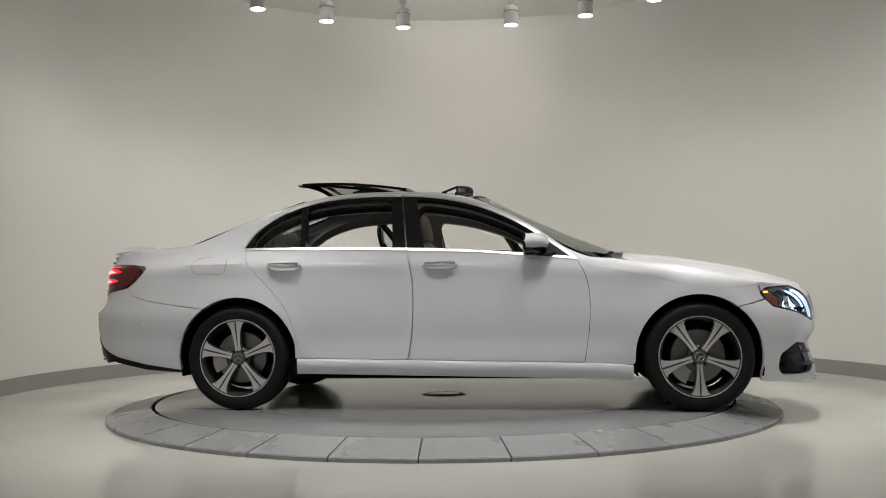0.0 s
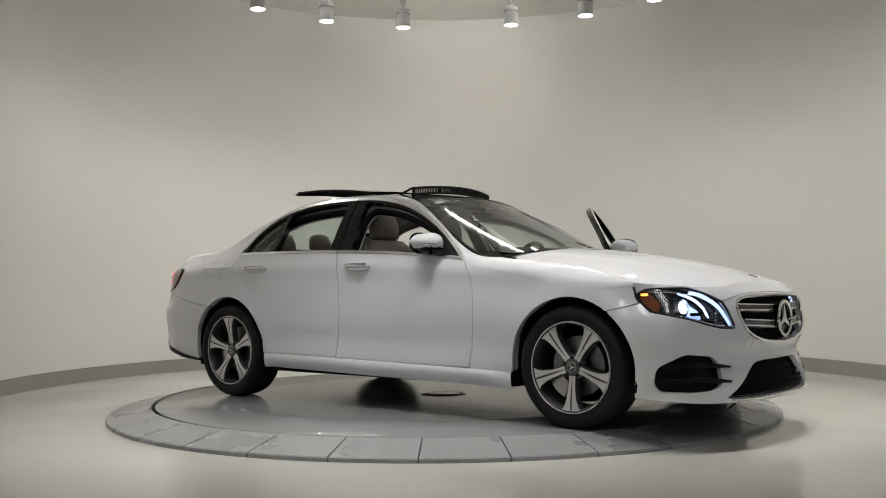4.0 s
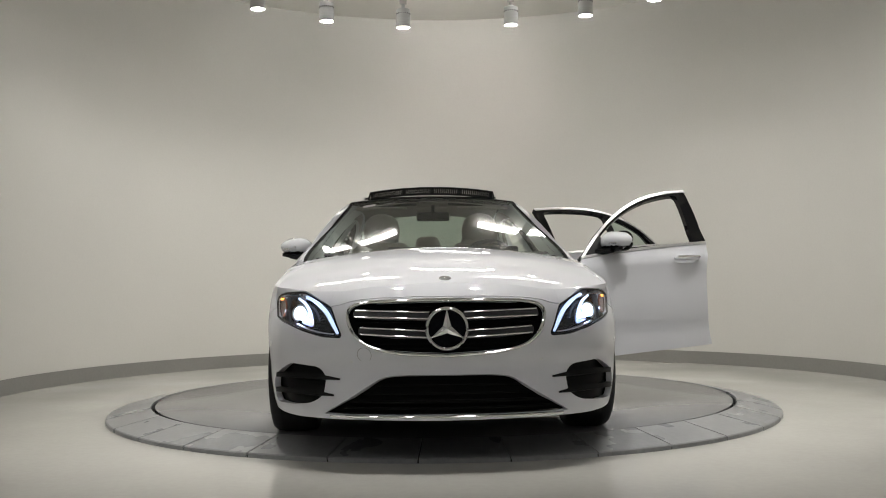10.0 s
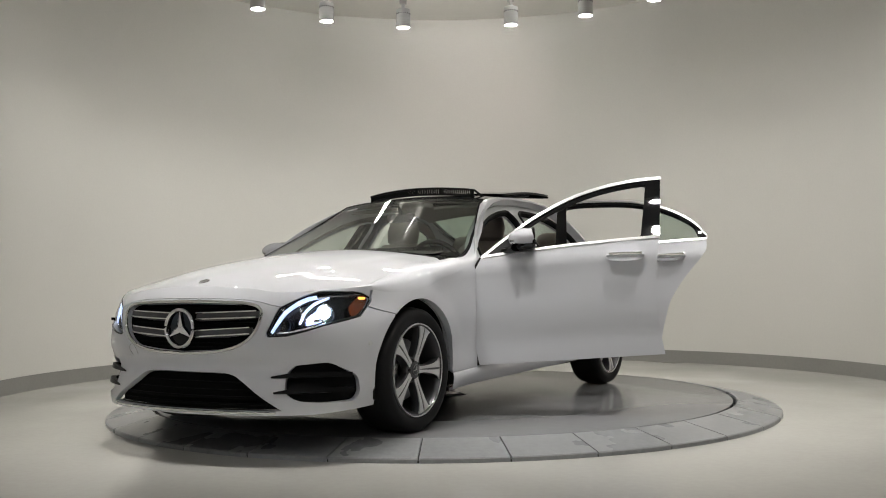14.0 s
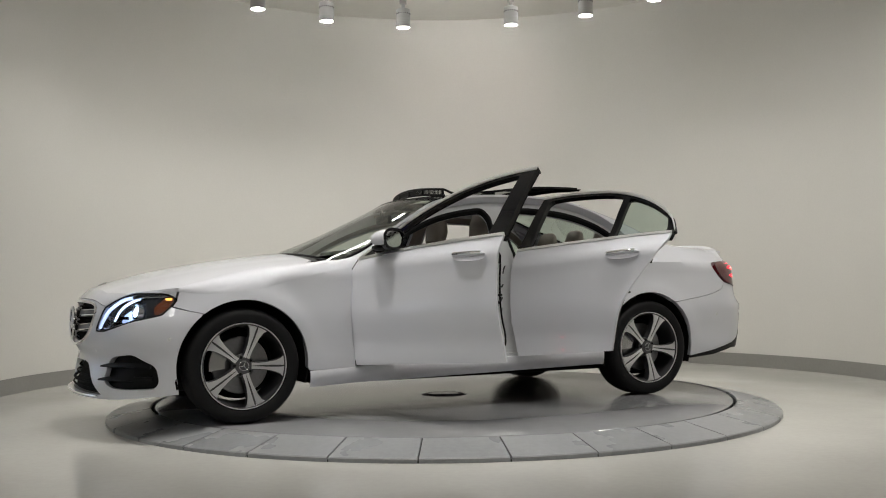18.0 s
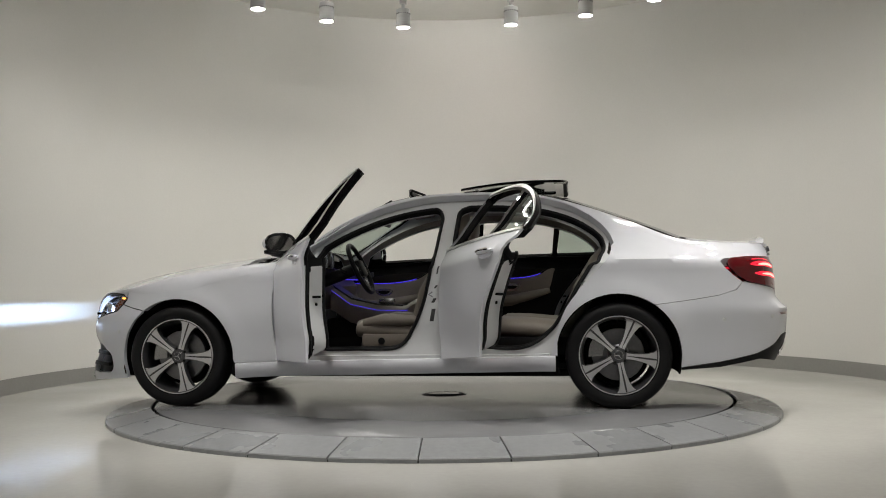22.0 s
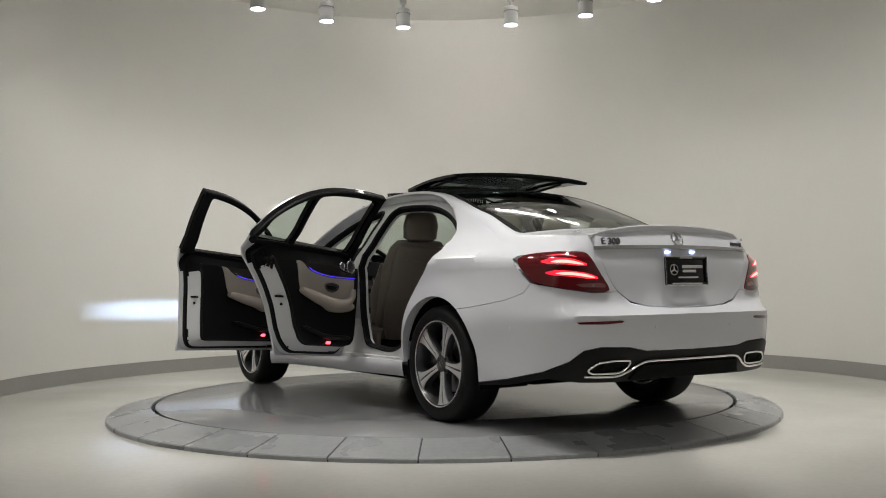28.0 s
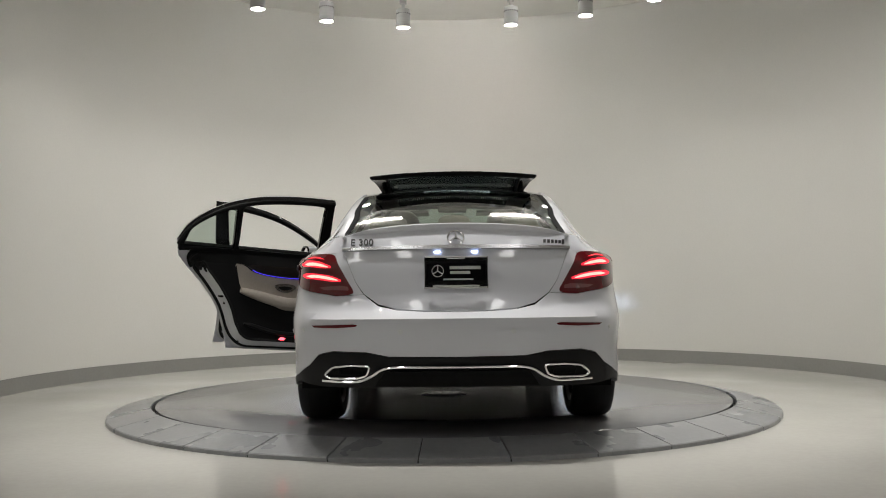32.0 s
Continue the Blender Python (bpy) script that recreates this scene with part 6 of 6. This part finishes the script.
def build_sunroof():
    # sliding glass, raised and moved back
    bm = bmesh.new()
    def lid(q):
        x, y = q[:, 0], q[:, 1]
        t = np.clip((x + 0.42) / -0.74, 0, 1)
        z = 1.487 + 0.044 * t - 0.085 * y * y + 0.02 * np.sin(t * math.pi)
        return np.stack([x, y, z], 1)
    poly = rounded([(-0.42, -0.50), (-0.42, 0.50), (-1.13, 0.545), (-1.16, 0.40), (-1.165, 0), (-1.16, -0.40), (-1.13, -0.545)], [0.05, 0.05, 0.02, 0.1, 0.1, 0.1, 0.02])
    glassp = rounded([(-0.50, -0.42), (-0.50, 0.42), (-1.07, 0.45), (-1.07, -0.45)], 0.05)
    lidp = new("sunroof")
    lidp.parent = car
    sheet(bm, poly, lid, 0.05, holes=[glassp], rim=0.016, back=True)
    part("sunroof_frame", bm, GLOSSB, lidp, "black sunroof frame, slid open")
    panel("sunroof_glass", glassp, lid, GLASSD, lidp, "dark tinted sunroof glass", step=0.06, lift=-0.004, rim=0)
    for y in (-0.44, 0.44):
        bm = bmesh.new()
        tube(bm, [(-0.55, y, 1.445), (-0.75, y, 1.475), (-0.98, y, 1.500)], 0.010, 8)
        part("sunroof_arm", bm, BLACK, lidp)
    bm = bmesh.new()
    rows = []
    for y in np.linspace(-0.53, 0.53, 25):
        z = 1.519 - 0.085 * y * y
        rows.append([(-1.15, y, z - 0.002), (-1.165, y, z + 0.004), (-1.15, y, z - 0.012), (-1.13, y, z - 0.016 if abs(y) < 0.5 else z - 0.012)])
    loft(bm, rows)
    part("sunroof_lip", bm, FELT, lidp)
    # wind deflector with net
    de = new("wind_deflector")
    de.parent = car
    bm = bmesh.new()
    hi = [(-0.075 + 0.07 * (1 - (y / 0.45) ** 2), y, float(top_z(-0.06, y)) + 0.048) for y in np.linspace(-0.44, 0.44, 25)]
    lo = [(x - 0.005, y, float(top_z(-0.06, y)) + 0.006) for x, y, _ in hi]
    hi = [(-0.17, -0.46, float(top_z(-0.1, 0.46)) + 0.004)] + hi + [(-0.17, 0.46, float(top_z(-0.1, 0.46)) + 0.004)]
    tube(bm, hi, 0.0085, 8)
    part("deflector_bar", bm, BLACK, de)
    bm = bmesh.new()
    tube(bm, lo, 0.008, 8)
    part("deflector_bar", bm, BLACK, de)
    for y in (-0.20, 0.0, 0.20, -0.43, 0.43):
        bm = bmesh.new()
        x = -0.075 + 0.07 * (1 - (y / 0.45) ** 2)
        box(bm, (x, y, float(top_z(-0.06, y)) + 0.026), (0.012, 0.02, 0.045), 0.003)
        part("deflector_post", bm, BLACK, de)
    bm = bmesh.new()
    n = 60
    for i in range(n + 1):
        y = -0.43 + 0.86 * i / n
        x = -0.077 + 0.07 * (1 - (y / 0.45) ** 2)
        z = float(top_z(-0.06, y))
        box(bm, (x, y, z + 0.026), (0.002, 0.0125, 0.042))
    part("deflector_net", bm, BLACK, de, smooth=False)
    for side in (1, -1):
        panel("corner_patch", [(-2.34, side * 0.53), (-2.34, side * 0.59), (-2.42, side * 0.56), (-2.44, side * 0.52)], top, PAINT, car, lift=-0.005, rim=0.0, step=0.04)


build_sunroof()


# ---- cabin ----
def pad(bm, stations, n=24, e=0.66):
    """A cushion through stations (x, y, z, half width, half thickness, lean in degrees): rounded sections across y."""
    rows = []
    for x, y, z, hw_, ht, lean in stations:
        nx, nz = math.cos(radians(lean)), math.sin(radians(lean))
        row = []
        for j in range(n):
            t = j * math.tau / n
            a = math.copysign(abs(math.cos(t)) ** e, math.cos(t)) * hw_
            b = math.copysign(abs(math.sin(t)) ** e, math.sin(t)) * ht
            row.append((x + nx * b, y + a, z + nz * b))
        rows.append(row)
    vs = loft(bm, rows, close=True)
    bm.faces.new(vs[0][::-1])
    bm.faces.new(vs[-1])


def build_cabin():
    # side frames seen when the doors are open
    for side in (1, -1):
        outer = [(0.70, 0.33)] + [(0.735, 0.50), (0.745, 0.66), (0.72, 0.86), (0.69, 0.955)] + [(float(x), float(win_top(x)) + 0.008) for x in np.linspace(0.66, -1.44, 50)] + [(-1.42, 1.03)] + [(x - 0.02, z) for x, z in DOOR_C[1:-1]] + [(-1.05, 0.325), (0.70, 0.30)]
        fa = rounded([(0.52, 0.385), (0.575, 0.55), (0.590, 0.90)] + [(float(x), float(win_top(x)) - 0.050) for x in np.linspace(0.48, -0.28, 14)] + [(-0.315, 1.30), (-0.275, 1.0), (-0.212, 0.70), (-0.15, 0.53), (-0.06, 0.39)], [0.10, 0.1, 0.05] + [0] * 13 + [0.06, 0.06, 0.08, 0.08, 0.08, 0.10])
        ra = rounded([(-0.475, 0.41), (-0.435, 0.75), (-0.405, 1.05), (-0.43, 1.34)] + [(float(x), float(win_top(x)) - 0.050) for x in np.linspace(-0.50, -1.385, 16)] + [(-1.405, 1.08), (-1.335, 0.955), (-1.225, 0.805), (-1.13, 0.65), (-1.03, 0.49), (-0.92, 0.405), (-0.79, 0.385)], [0.06, 0.1, 0.1, 0.06] + [0] * 15 + [0.05, 0.06, 0.08, 0.08, 0.08, 0.08, 0.08, 0.08])
        P = lambda p: mirror_poly(flank(p), side)
        bm = bmesh.new()
        sheet(bm, P(outer), body, 0.04, holes=[P(fa), P(ra)], lift=-0.062, rim=0.05)
        sf_ = part("side_frame", bm, JAMB, car, "white painted door frame")
        for hole in (fa, ra):
            bm = bmesh.new()
            q = dense(shrink(P(hole), -0.006), 0.03)
            tube(bm, [Vector(v) for v in body(q) + surf_normal(body, q) * -0.060], 0.010, 8, closed=True, flat=1.0)
            part("door_seal", bm, SEAL, sf_, "black rubber door seal")
            bm = bmesh.new()
            base = dense(P(hole), 0.03)
            rows = []
            for off, dp in ((-0.010, 0.0585), (0.004, 0.060), (0.010, 0.072), (0.010, 0.090)):
                q = shrink(base, off)
                rows.append([Vector(v) for v in body(q) - surf_normal(body, q) * dp])
            loft(bm, rows, close=True)
            part("opening_trim", bm, FELT, sf_, "black lining of the door opening")
        # pillar trim inside
        bm = bmesh.new()
        sheet(bm, P(outer), body, 0.05, holes=[P(fa), P(ra)], lift=0.090, rim=0, flip=True)
        part("pillar_trim", bm, HEADLINE, sf_, "pale pillar trim")
        # sill step and hinge
        bm = bmesh.new()
        sheet(bm, P([(0.70, 0.335), (-1.03, 0.345), (-1.03, 0.318), (0.70, 0.298)]), body, 0.05, lift=-0.02, rim=0.05)
        part("sill_step", bm, JAMB, sf_)
        for x, z in ((-0.385, 0.55), (-0.385, 0.85), (0.70, 0.50), (0.70, 0.80)):
            bm = bmesh.new()
            p = along([(x, z)], side, -0.045)[0]
            box(bm, p, (0.05, 0.05, 0.06), 0.008)
            part("hinge", bm, JAMB, sf_)
        # printed plates on the pillar
        for x, z, w_, h_ in ((-0.262, 0.60, 0.026, 0.085), (-0.272, 0.70, 0.020, 0.03), (-0.285, 0.79, 0.014, 0.022), (-0.30, 0.90, 0.010, 0.06)):
            bm = bmesh.new()
            sheet(bm, P([(x + w_ / 2, z - h_ / 2), (x + w_ / 2 - 0.015, z + h_ / 2), (x - w_ / 2 - 0.015, z + h_ / 2), (x - w_ / 2, z - h_ / 2)]), body, 0.02, lift=-0.060, rim=0.002)
            part("label_plate", bm, ALLOYD, sf_, "small dark printed plate")
        for x, z in ((-0.27, 0.74), (-1.26, 0.80)):
            bm = bmesh.new()
            p = along([(x, z)], side, -0.045)[0]
            tube(bm, [p + Vector((0, 0, -0.015)), p + Vector((0.02, side * 0.02, 0)), p + Vector((0, 0, 0.015))], 0.005, 6)
            part("striker", bm, STEEL, sf_)
    # floor, tunnel, bulkheads
    bm = bmesh.new()
    box(bm, (-0.22, 0, 0.265), (2.30, 1.56, 0.05), 0.01)
    box(bm, (-0.1, 0, 0.35), (1.9, 0.24, 0.18), 0.06)
    part("cabin_floor", bm, CARPET, car, "black carpet")
    bm = bmesh.new()
    box(bm, (0.93, 0, 0.60), (0.06, 1.50, 0.75), 0.02)
    box(bm, (0.80, 0.52, 0.36), (0.24, 0.42, 0.16), 0.05)
    box(bm, (0.80, -0.52, 0.36), (0.24, 0.42, 0.16), 0.05)
    part("bulkhead", bm, CARPET, car)
    bm = bmesh.new()
    box(bm, (-1.72, 0, 1.055), (0.52, 1.24, 0.03), 0.01)
    box(bm, (-1.50, 0, 0.65), (0.05, 1.40, 0.80), 0.01)
    part("parcel_shelf", bm, BLACK, car, "black parcel shelf")
    # roof lining
    hole = rounded([(-0.06, -0.40), (-0.06, 0.40), (-0.60, 0.40), (-0.60, -0.40)], 0.05)
    poly = [(x, float(roof_half(x)) - 0.02) for x in np.linspace(0.03, -1.12, 20)]
    poly = poly + [(x, -y) for x, y in poly[::-1]]
    bm = bmesh.new()
    sheet(bm, poly, top, 0.06, holes=[hole], lift=0.045, rim=0, flip=True)
    part("headliner", bm, HEADLINE, car, "pale fabric roof lining")
    # dashboard
    dash = new("dashboard")
    dash.parent = car
    bm = bmesh.new()
    rows = []
    for y in np.linspace(-0.70, 0.70, 29):
        hood = 0.022 * math.exp(-((y - 0.36) / 0.17) ** 4)
        rows.append([(0.94, y, 0.985), (0.80, y, 1.005), (0.64, y, 1.000 + hood), (0.575, y, 0.985 + hood), (0.555, y, 0.955), (0.57, y, 0.89), (0.59, y, 0.86), (0.62, y, 0.845), (0.72, y, 0.80)])
    loft(bm, rows)
    part("dash_top", bm, BLACK, dash, "black dashboard")
    bm = bmesh.new()
    rows = []
    for y in np.linspace(-0.69, 0.69, 25):
        rows.append([(0.62, y, 0.850), (0.585, y, 0.80), (0.60, y, 0.74), (0.65, y, 0.68), (0.76, y, 0.62)])
    loft(bm, rows)
    part("dash_lower", bm, LEATHER, dash, "beige lower dashboard")
    bm = bmesh.new()
    tube(bm, [(0.572 - 0.0 * y, y, 0.852) for y in np.linspace(-0.68, 0.10, 20)], 0.0045, 6)
    tube(bm, [(0.572, y, 0.852) for y in (0.50, 0.56, 0.62, 0.67)], 0.0045, 6)
    part("ambient_strip", bm, AMBIENT, dash, "blue ambient light strip")
    bm = bmesh.new()
    box(bm, (0.57, 0.12, 0.985), (0.03, 0.86, 0.13), 0.015, pose(0, 0.0, 0))
    part("display", bm, GLOSSB, dash, "wide black display")
    for y, rr in ((0.47, 0.055), (0.30, 0.055)):
        bm = bmesh.new()
        lathe(bm, [(0, 0), (rr * 0.92, 0), (rr, 0.01), (rr * 1.04, 0.0)], 32, m=pose(0.553, y, 0.985, 0, -90))
        part("gauge_ring", bm, ALLOYD, dash)
        bm = bmesh.new()
        lathe(bm, [(0, 0.002), (rr * 0.6, 0.002)], 32, m=pose(0.553, y, 0.985, 0, -90))
        part("gauge_face", bm, BLACK, dash)
        bm = bmesh.new()
        for k in range(18):
            a = math.radians(-30 + 240 * k / 17)
            box(bm, (0.5505, y - rr * 0.78 * math.cos(a), 0.985 + rr * 0.78 * math.sin(a)), (0.002, 0.004, 0.004))
        part("gauge_marks", bm, DIAL, dash, smooth=False)
    for y in (0.62, -0.62, 0.10, 0.0, -0.10, -0.20):
        bm = bmesh.new()
        m_ = pose(0.572, y, 0.905, 0, -80)
        lathe(bm, [(0.0, 0.002), (0.028, 0.004), (0.036, 0.014), (0.042, 0.012), (0.043, 0)], 28, m=m_)
        part("air_vent", bm, SATIN, dash, "round silver air vent")
    # steering wheel
    wheel = new("steering_wheel")
    wheel.parent = car
    wheel.matrix_basis = pose(0.32, 0.37, 0.922, 0, -65, 0)
    bm = bmesh.new()
    tube(bm, [(0.186 * math.cos(t), 0.186 * math.sin(t), 0) for t in np.linspace(0, math.tau, 49)[:-1]], 0.0165, 10, closed=True)
    part("wheel_rim", bm, BLACK, wheel, "black leather wheel rim")
    bm = bmesh.new()
    box(bm, (0, 0, 0.0), (0.13, 0.16, 0.05), 0.02)
    part("wheel_pad", bm, BLACK, wheel)
    for c_, s_ in (((0, 0.125, 0), (0.05, 0.10, 0.02)), ((0, -0.125, 0), (0.05, 0.10, 0.02)), ((-0.12, 0, 0), (0.12, 0.05, 0.02))):
        bm = bmesh.new()
        box(bm, c_, s_, 0.008)
        part("wheel_spoke", bm, SATIN, wheel)
    bm = bmesh.new()
    tube(bm, [(0.36, 0.37, 0.92), (0.60, 0.37, 0.83)], 0.045, 14)
    tube(bm, [(0.43, 0.37, 0.90), (0.42, 0.56, 0.92)], [0.012, 0.008], 8)
    tube(bm, [(0.43, 0.37, 0.90), (0.42, 0.20, 0.92)], [0.012, 0.008], 8)
    part("steering_column", bm, BLACK, car)
    # centre console
    con = new("centre_console")
    con.parent = car
    bm = bmesh.new()
    rows = []
    for x, z, w_ in ((0.60, 0.80, 0.14), (0.45, 0.70, 0.135), (0.25, 0.655, 0.13), (0.05, 0.645, 0.125), (-0.02, 0.69, 0.12), (-0.30, 0.70, 0.115), (-0.36, 0.64, 0.11), (-0.37, 0.40, 0.10)):
        rows.append([(x, -w_, z - 0.17), (x, -w_, z - 0.03), (x, -w_ + 0.03, z), (x, 0, z + 0.006), (x, w_ - 0.03, z), (x, w_, z - 0.03), (x, w_, z - 0.17)])
    loft(bm, rows)
    part("console_body", bm, LEATHER, con, "beige centre console")
    bm = bmesh.new()
    box(bm, (0.14, 0, 0.44), (1.0, 0.21, 0.24), 0.02)
    part("console_base", bm, CARPET, con)
    bm = bmesh.new()
    rows = []
    for x, z, w_ in ((0.59, 0.81, 0.115), (0.45, 0.712, 0.105), (0.25, 0.667, 0.10), (0.06, 0.657, 0.095)):
        rows.append([(x, -w_, z - 0.012), (x, -w_ + 0.01, z), (x, w_ - 0.01, z), (x, w_, z - 0.012)])
    loft(bm, rows)
    part("console_top", bm, WOOD, con, "dark wood console top")
    for k in (-1, 1):
        bm = bmesh.new()
        tube(bm, [(0.60, k * 0.142, 0.775), (0.45, k * 0.139, 0.665), (0.25, k * 0.134, 0.62), (0.02, k * 0.128, 0.615)], 0.0022, 6)
        part("ambient_strip", bm, AMBIENT, con, "blue ambient light strip")
    bm = bmesh.new()
    box(bm, (0.20, 0, 0.685), (0.12, 0.07, 0.04), 0.015)
    part("controller", bm, SATIN, con)
    # rear-view mirror, visors
    bm = bmesh.new()
    box(bm, (0.20, 0, 1.275), (0.035, 0.23, 0.065), 0.015)
    tube(bm, [(0.21, 0, 1.29), (0.22, 0, 1.355)], 0.012, 8)
    part("inner_mirror", bm, BLACK, car, "inner rear-view mirror")
    for y in (-0.36, 0.36):
        bm = bmesh.new()
        box(bm, (0, 0, 0), (0.16, 0.36, 0.018), 0.008, pose(-0.02, y, 1.350, 0, 8))
        part("sun_visor", bm, HEADLINE, car)
    bm = bmesh.new()
    box(bm, (0.0, 0, 1.375), (0.14, 0.22, 0.04), 0.015)
    part("roof_console", bm, HEADLINE, car)


def front_seat(y):
    seat = new("front_seat")
    seat.parent = car
    tagged(seat, "beige leather front seat")
    bm = bmesh.new()
    pad(bm, [(0.315, y, 0.49, 0.19, 0.035, 90), (0.30, y, 0.50, 0.235, 0.062, 90), (0.20, y, 0.50, 0.25, 0.072, 90), (0.0, y, 0.485, 0.25, 0.075, 90), (-0.16, y, 0.47, 0.24, 0.075, 90), (-0.22, y, 0.46, 0.22, 0.05, 90)])
    part("cushion", bm, LEATHER, seat, "beige leather cushion")
    for k in (-1, 1):
        bm = bmesh.new()
        tube(bm, [(0.25, y + k * 0.215, 0.54), (0.10, y + k * 0.235, 0.565), (-0.12, y + k * 0.235, 0.56)], [0.03, 0.045, 0.035], 10)
        part("cushion_bolster", bm, LEATHER, seat)
    bm = bmesh.new()
    pad(bm, [(-0.15, y, 0.47, 0.20, 0.05, 15), (-0.17, y, 0.53, 0.235, 0.075, 15), (-0.25, y, 0.72, 0.255, 0.085, 18), (-0.315, y, 0.92, 0.255, 0.075, 18), (-0.37, y, 1.06, 0.225, 0.058, 18), (-0.39, y, 1.11, 0.18, 0.035, 18)])
    part("backrest", bm, LEATHER, seat, "beige leather backrest")
    bm = bmesh.new()
    pad(bm, [(-0.235, y, 0.42, 0.19, 0.02, 15), (-0.25, y, 0.50, 0.225, 0.04, 15), (-0.335, y, 0.74, 0.24, 0.05, 18), (-0.395, y, 0.95, 0.235, 0.045, 18), (-0.43, y, 1.07, 0.20, 0.025, 18)])
    part("back_shell", bm, LEATHERD, seat, "taupe back shell")
    for x_, z_, w_ in ((-0.452, 0.965, 0.20), (-0.404, 0.72, 0.19)):
        bm = bmesh.new()
        tube(bm, [(x_ + 0.03 * (t * t), y + w_ * t, z_ - 0.03 * t * t) for t in np.linspace(-1, 1, 13)], 0.0035, 6)
        part("seam", bm, LEATHERD, seat)
    for k in (-1, 1):
        bm = bmesh.new()
        tube(bm, [(-0.12, y + k * 0.215, 0.55), (-0.19, y + k * 0.235, 0.75), (-0.28, y + k * 0.225, 0.95)], [0.035, 0.05, 0.03], 10)
        part("back_bolster", bm, LEATHER, seat)
        bm = bmesh.new()
        tube(bm, [(-0.39, y + k * 0.06, 1.06), (-0.40, y + k * 0.06, 1.16)], 0.006, 8)
        part("headrest_post", bm, SATIN, seat)
    bm = bmesh.new()
    pad(bm, [(-0.392, y, 1.115, 0.10, 0.03, 12), (-0.395, y, 1.135, 0.13, 0.055, 12), (-0.41, y, 1.22, 0.138, 0.062, 12), (-0.42, y, 1.29, 0.118, 0.052, 12), (-0.425, y, 1.325, 0.078, 0.035, 12), (-0.426, y, 1.338, 0.04, 0.018, 12)], e=0.85)
    part("headrest", bm, LEATHER, seat, "beige leather headrest")
    bm = bmesh.new()
    box(bm, (0.03, y, 0.37), (0.50, 0.40, 0.12), 0.03)
    part("seat_base", bm, BLACK, seat)
    k = 1 if y > 0 else -1
    bm = bmesh.new()
    box(bm, (0.02, y + k * 0.235, 0.42), (0.48, 0.04, 0.10), 0.02)
    part("side_cover", bm, LEATHER, seat)
    bm = bmesh.new()
    lathe(bm, [(0, 0.006), (0.022, 0.006), (0.024, 0)], 20, m=pose(0.12, y + k * 0.256, 0.42, -90 * k))
    part("side_knob", bm, BLACK, seat)


def rear_bench():
    seat = new("rear_bench")
    seat.parent = car
    tagged(seat, "beige leather rear bench")
    for y, w_ in ((0.40, 0.28), (0.0, 0.14), (-0.40, 0.28)):
        bm = bmesh.new()
        pad(bm, [(-0.655, y, 0.50, w_ * 0.8, 0.04, 90), (-0.68, y, 0.51, w_ * 0.96, 0.065, 90), (-0.85, y, 0.50, w_, 0.072, 90), (-1.10, y, 0.48, w_, 0.07, 90), (-1.22, y, 0.47, w_ * 0.95, 0.06, 90)])
        part("cushion", bm, LEATHER, seat)
        bm = bmesh.new()
        pad(bm, [(-1.15, y, 0.50, w_ * 0.9, 0.05, 20), (-1.18, y, 0.57, w_, 0.075, 22), (-1.27, y, 0.76, w_, 0.08, 24), (-1.37, y, 0.95, w_ * 0.98, 0.065, 26), (-1.41, y, 1.03, w_ * 0.85, 0.04, 26)])
        part("backrest", bm, LEATHER, seat)
        bm = bmesh.new()
        hw_ = min(0.125, w_ * 0.8)
        pad(bm, [(-1.44, y, 1.06, hw_ * 0.75, 0.03, 15), (-1.445, y, 1.08, hw_, 0.045, 15), (-1.46, y, 1.14, hw_, 0.048, 15), (-1.47, y, 1.20, hw_ * 0.85, 0.035, 15), (-1.475, y, 1.22, hw_ * 0.6, 0.02, 15)], e=0.85)
        part("headrest", bm, LEATHER, seat)
    bm = bmesh.new()
    box(bm, (-0.95, 0, 0.38), (0.56, 1.36, 0.14), 0.03)
    part("bench_base", bm, BLACK, seat)


build_cabin()
front_seat(0.37)
front_seat(-0.37)
rear_bench()


def motions():
    rows = [(float(t), pose(0, 0, 0, 0, 0, turn_at(t))) for t in range(33)]
    walk(turntable, rows)
    walk(car, [(t, m @ pose(0.2353, -0.0795, 0)) for t, m in rows])


motions()
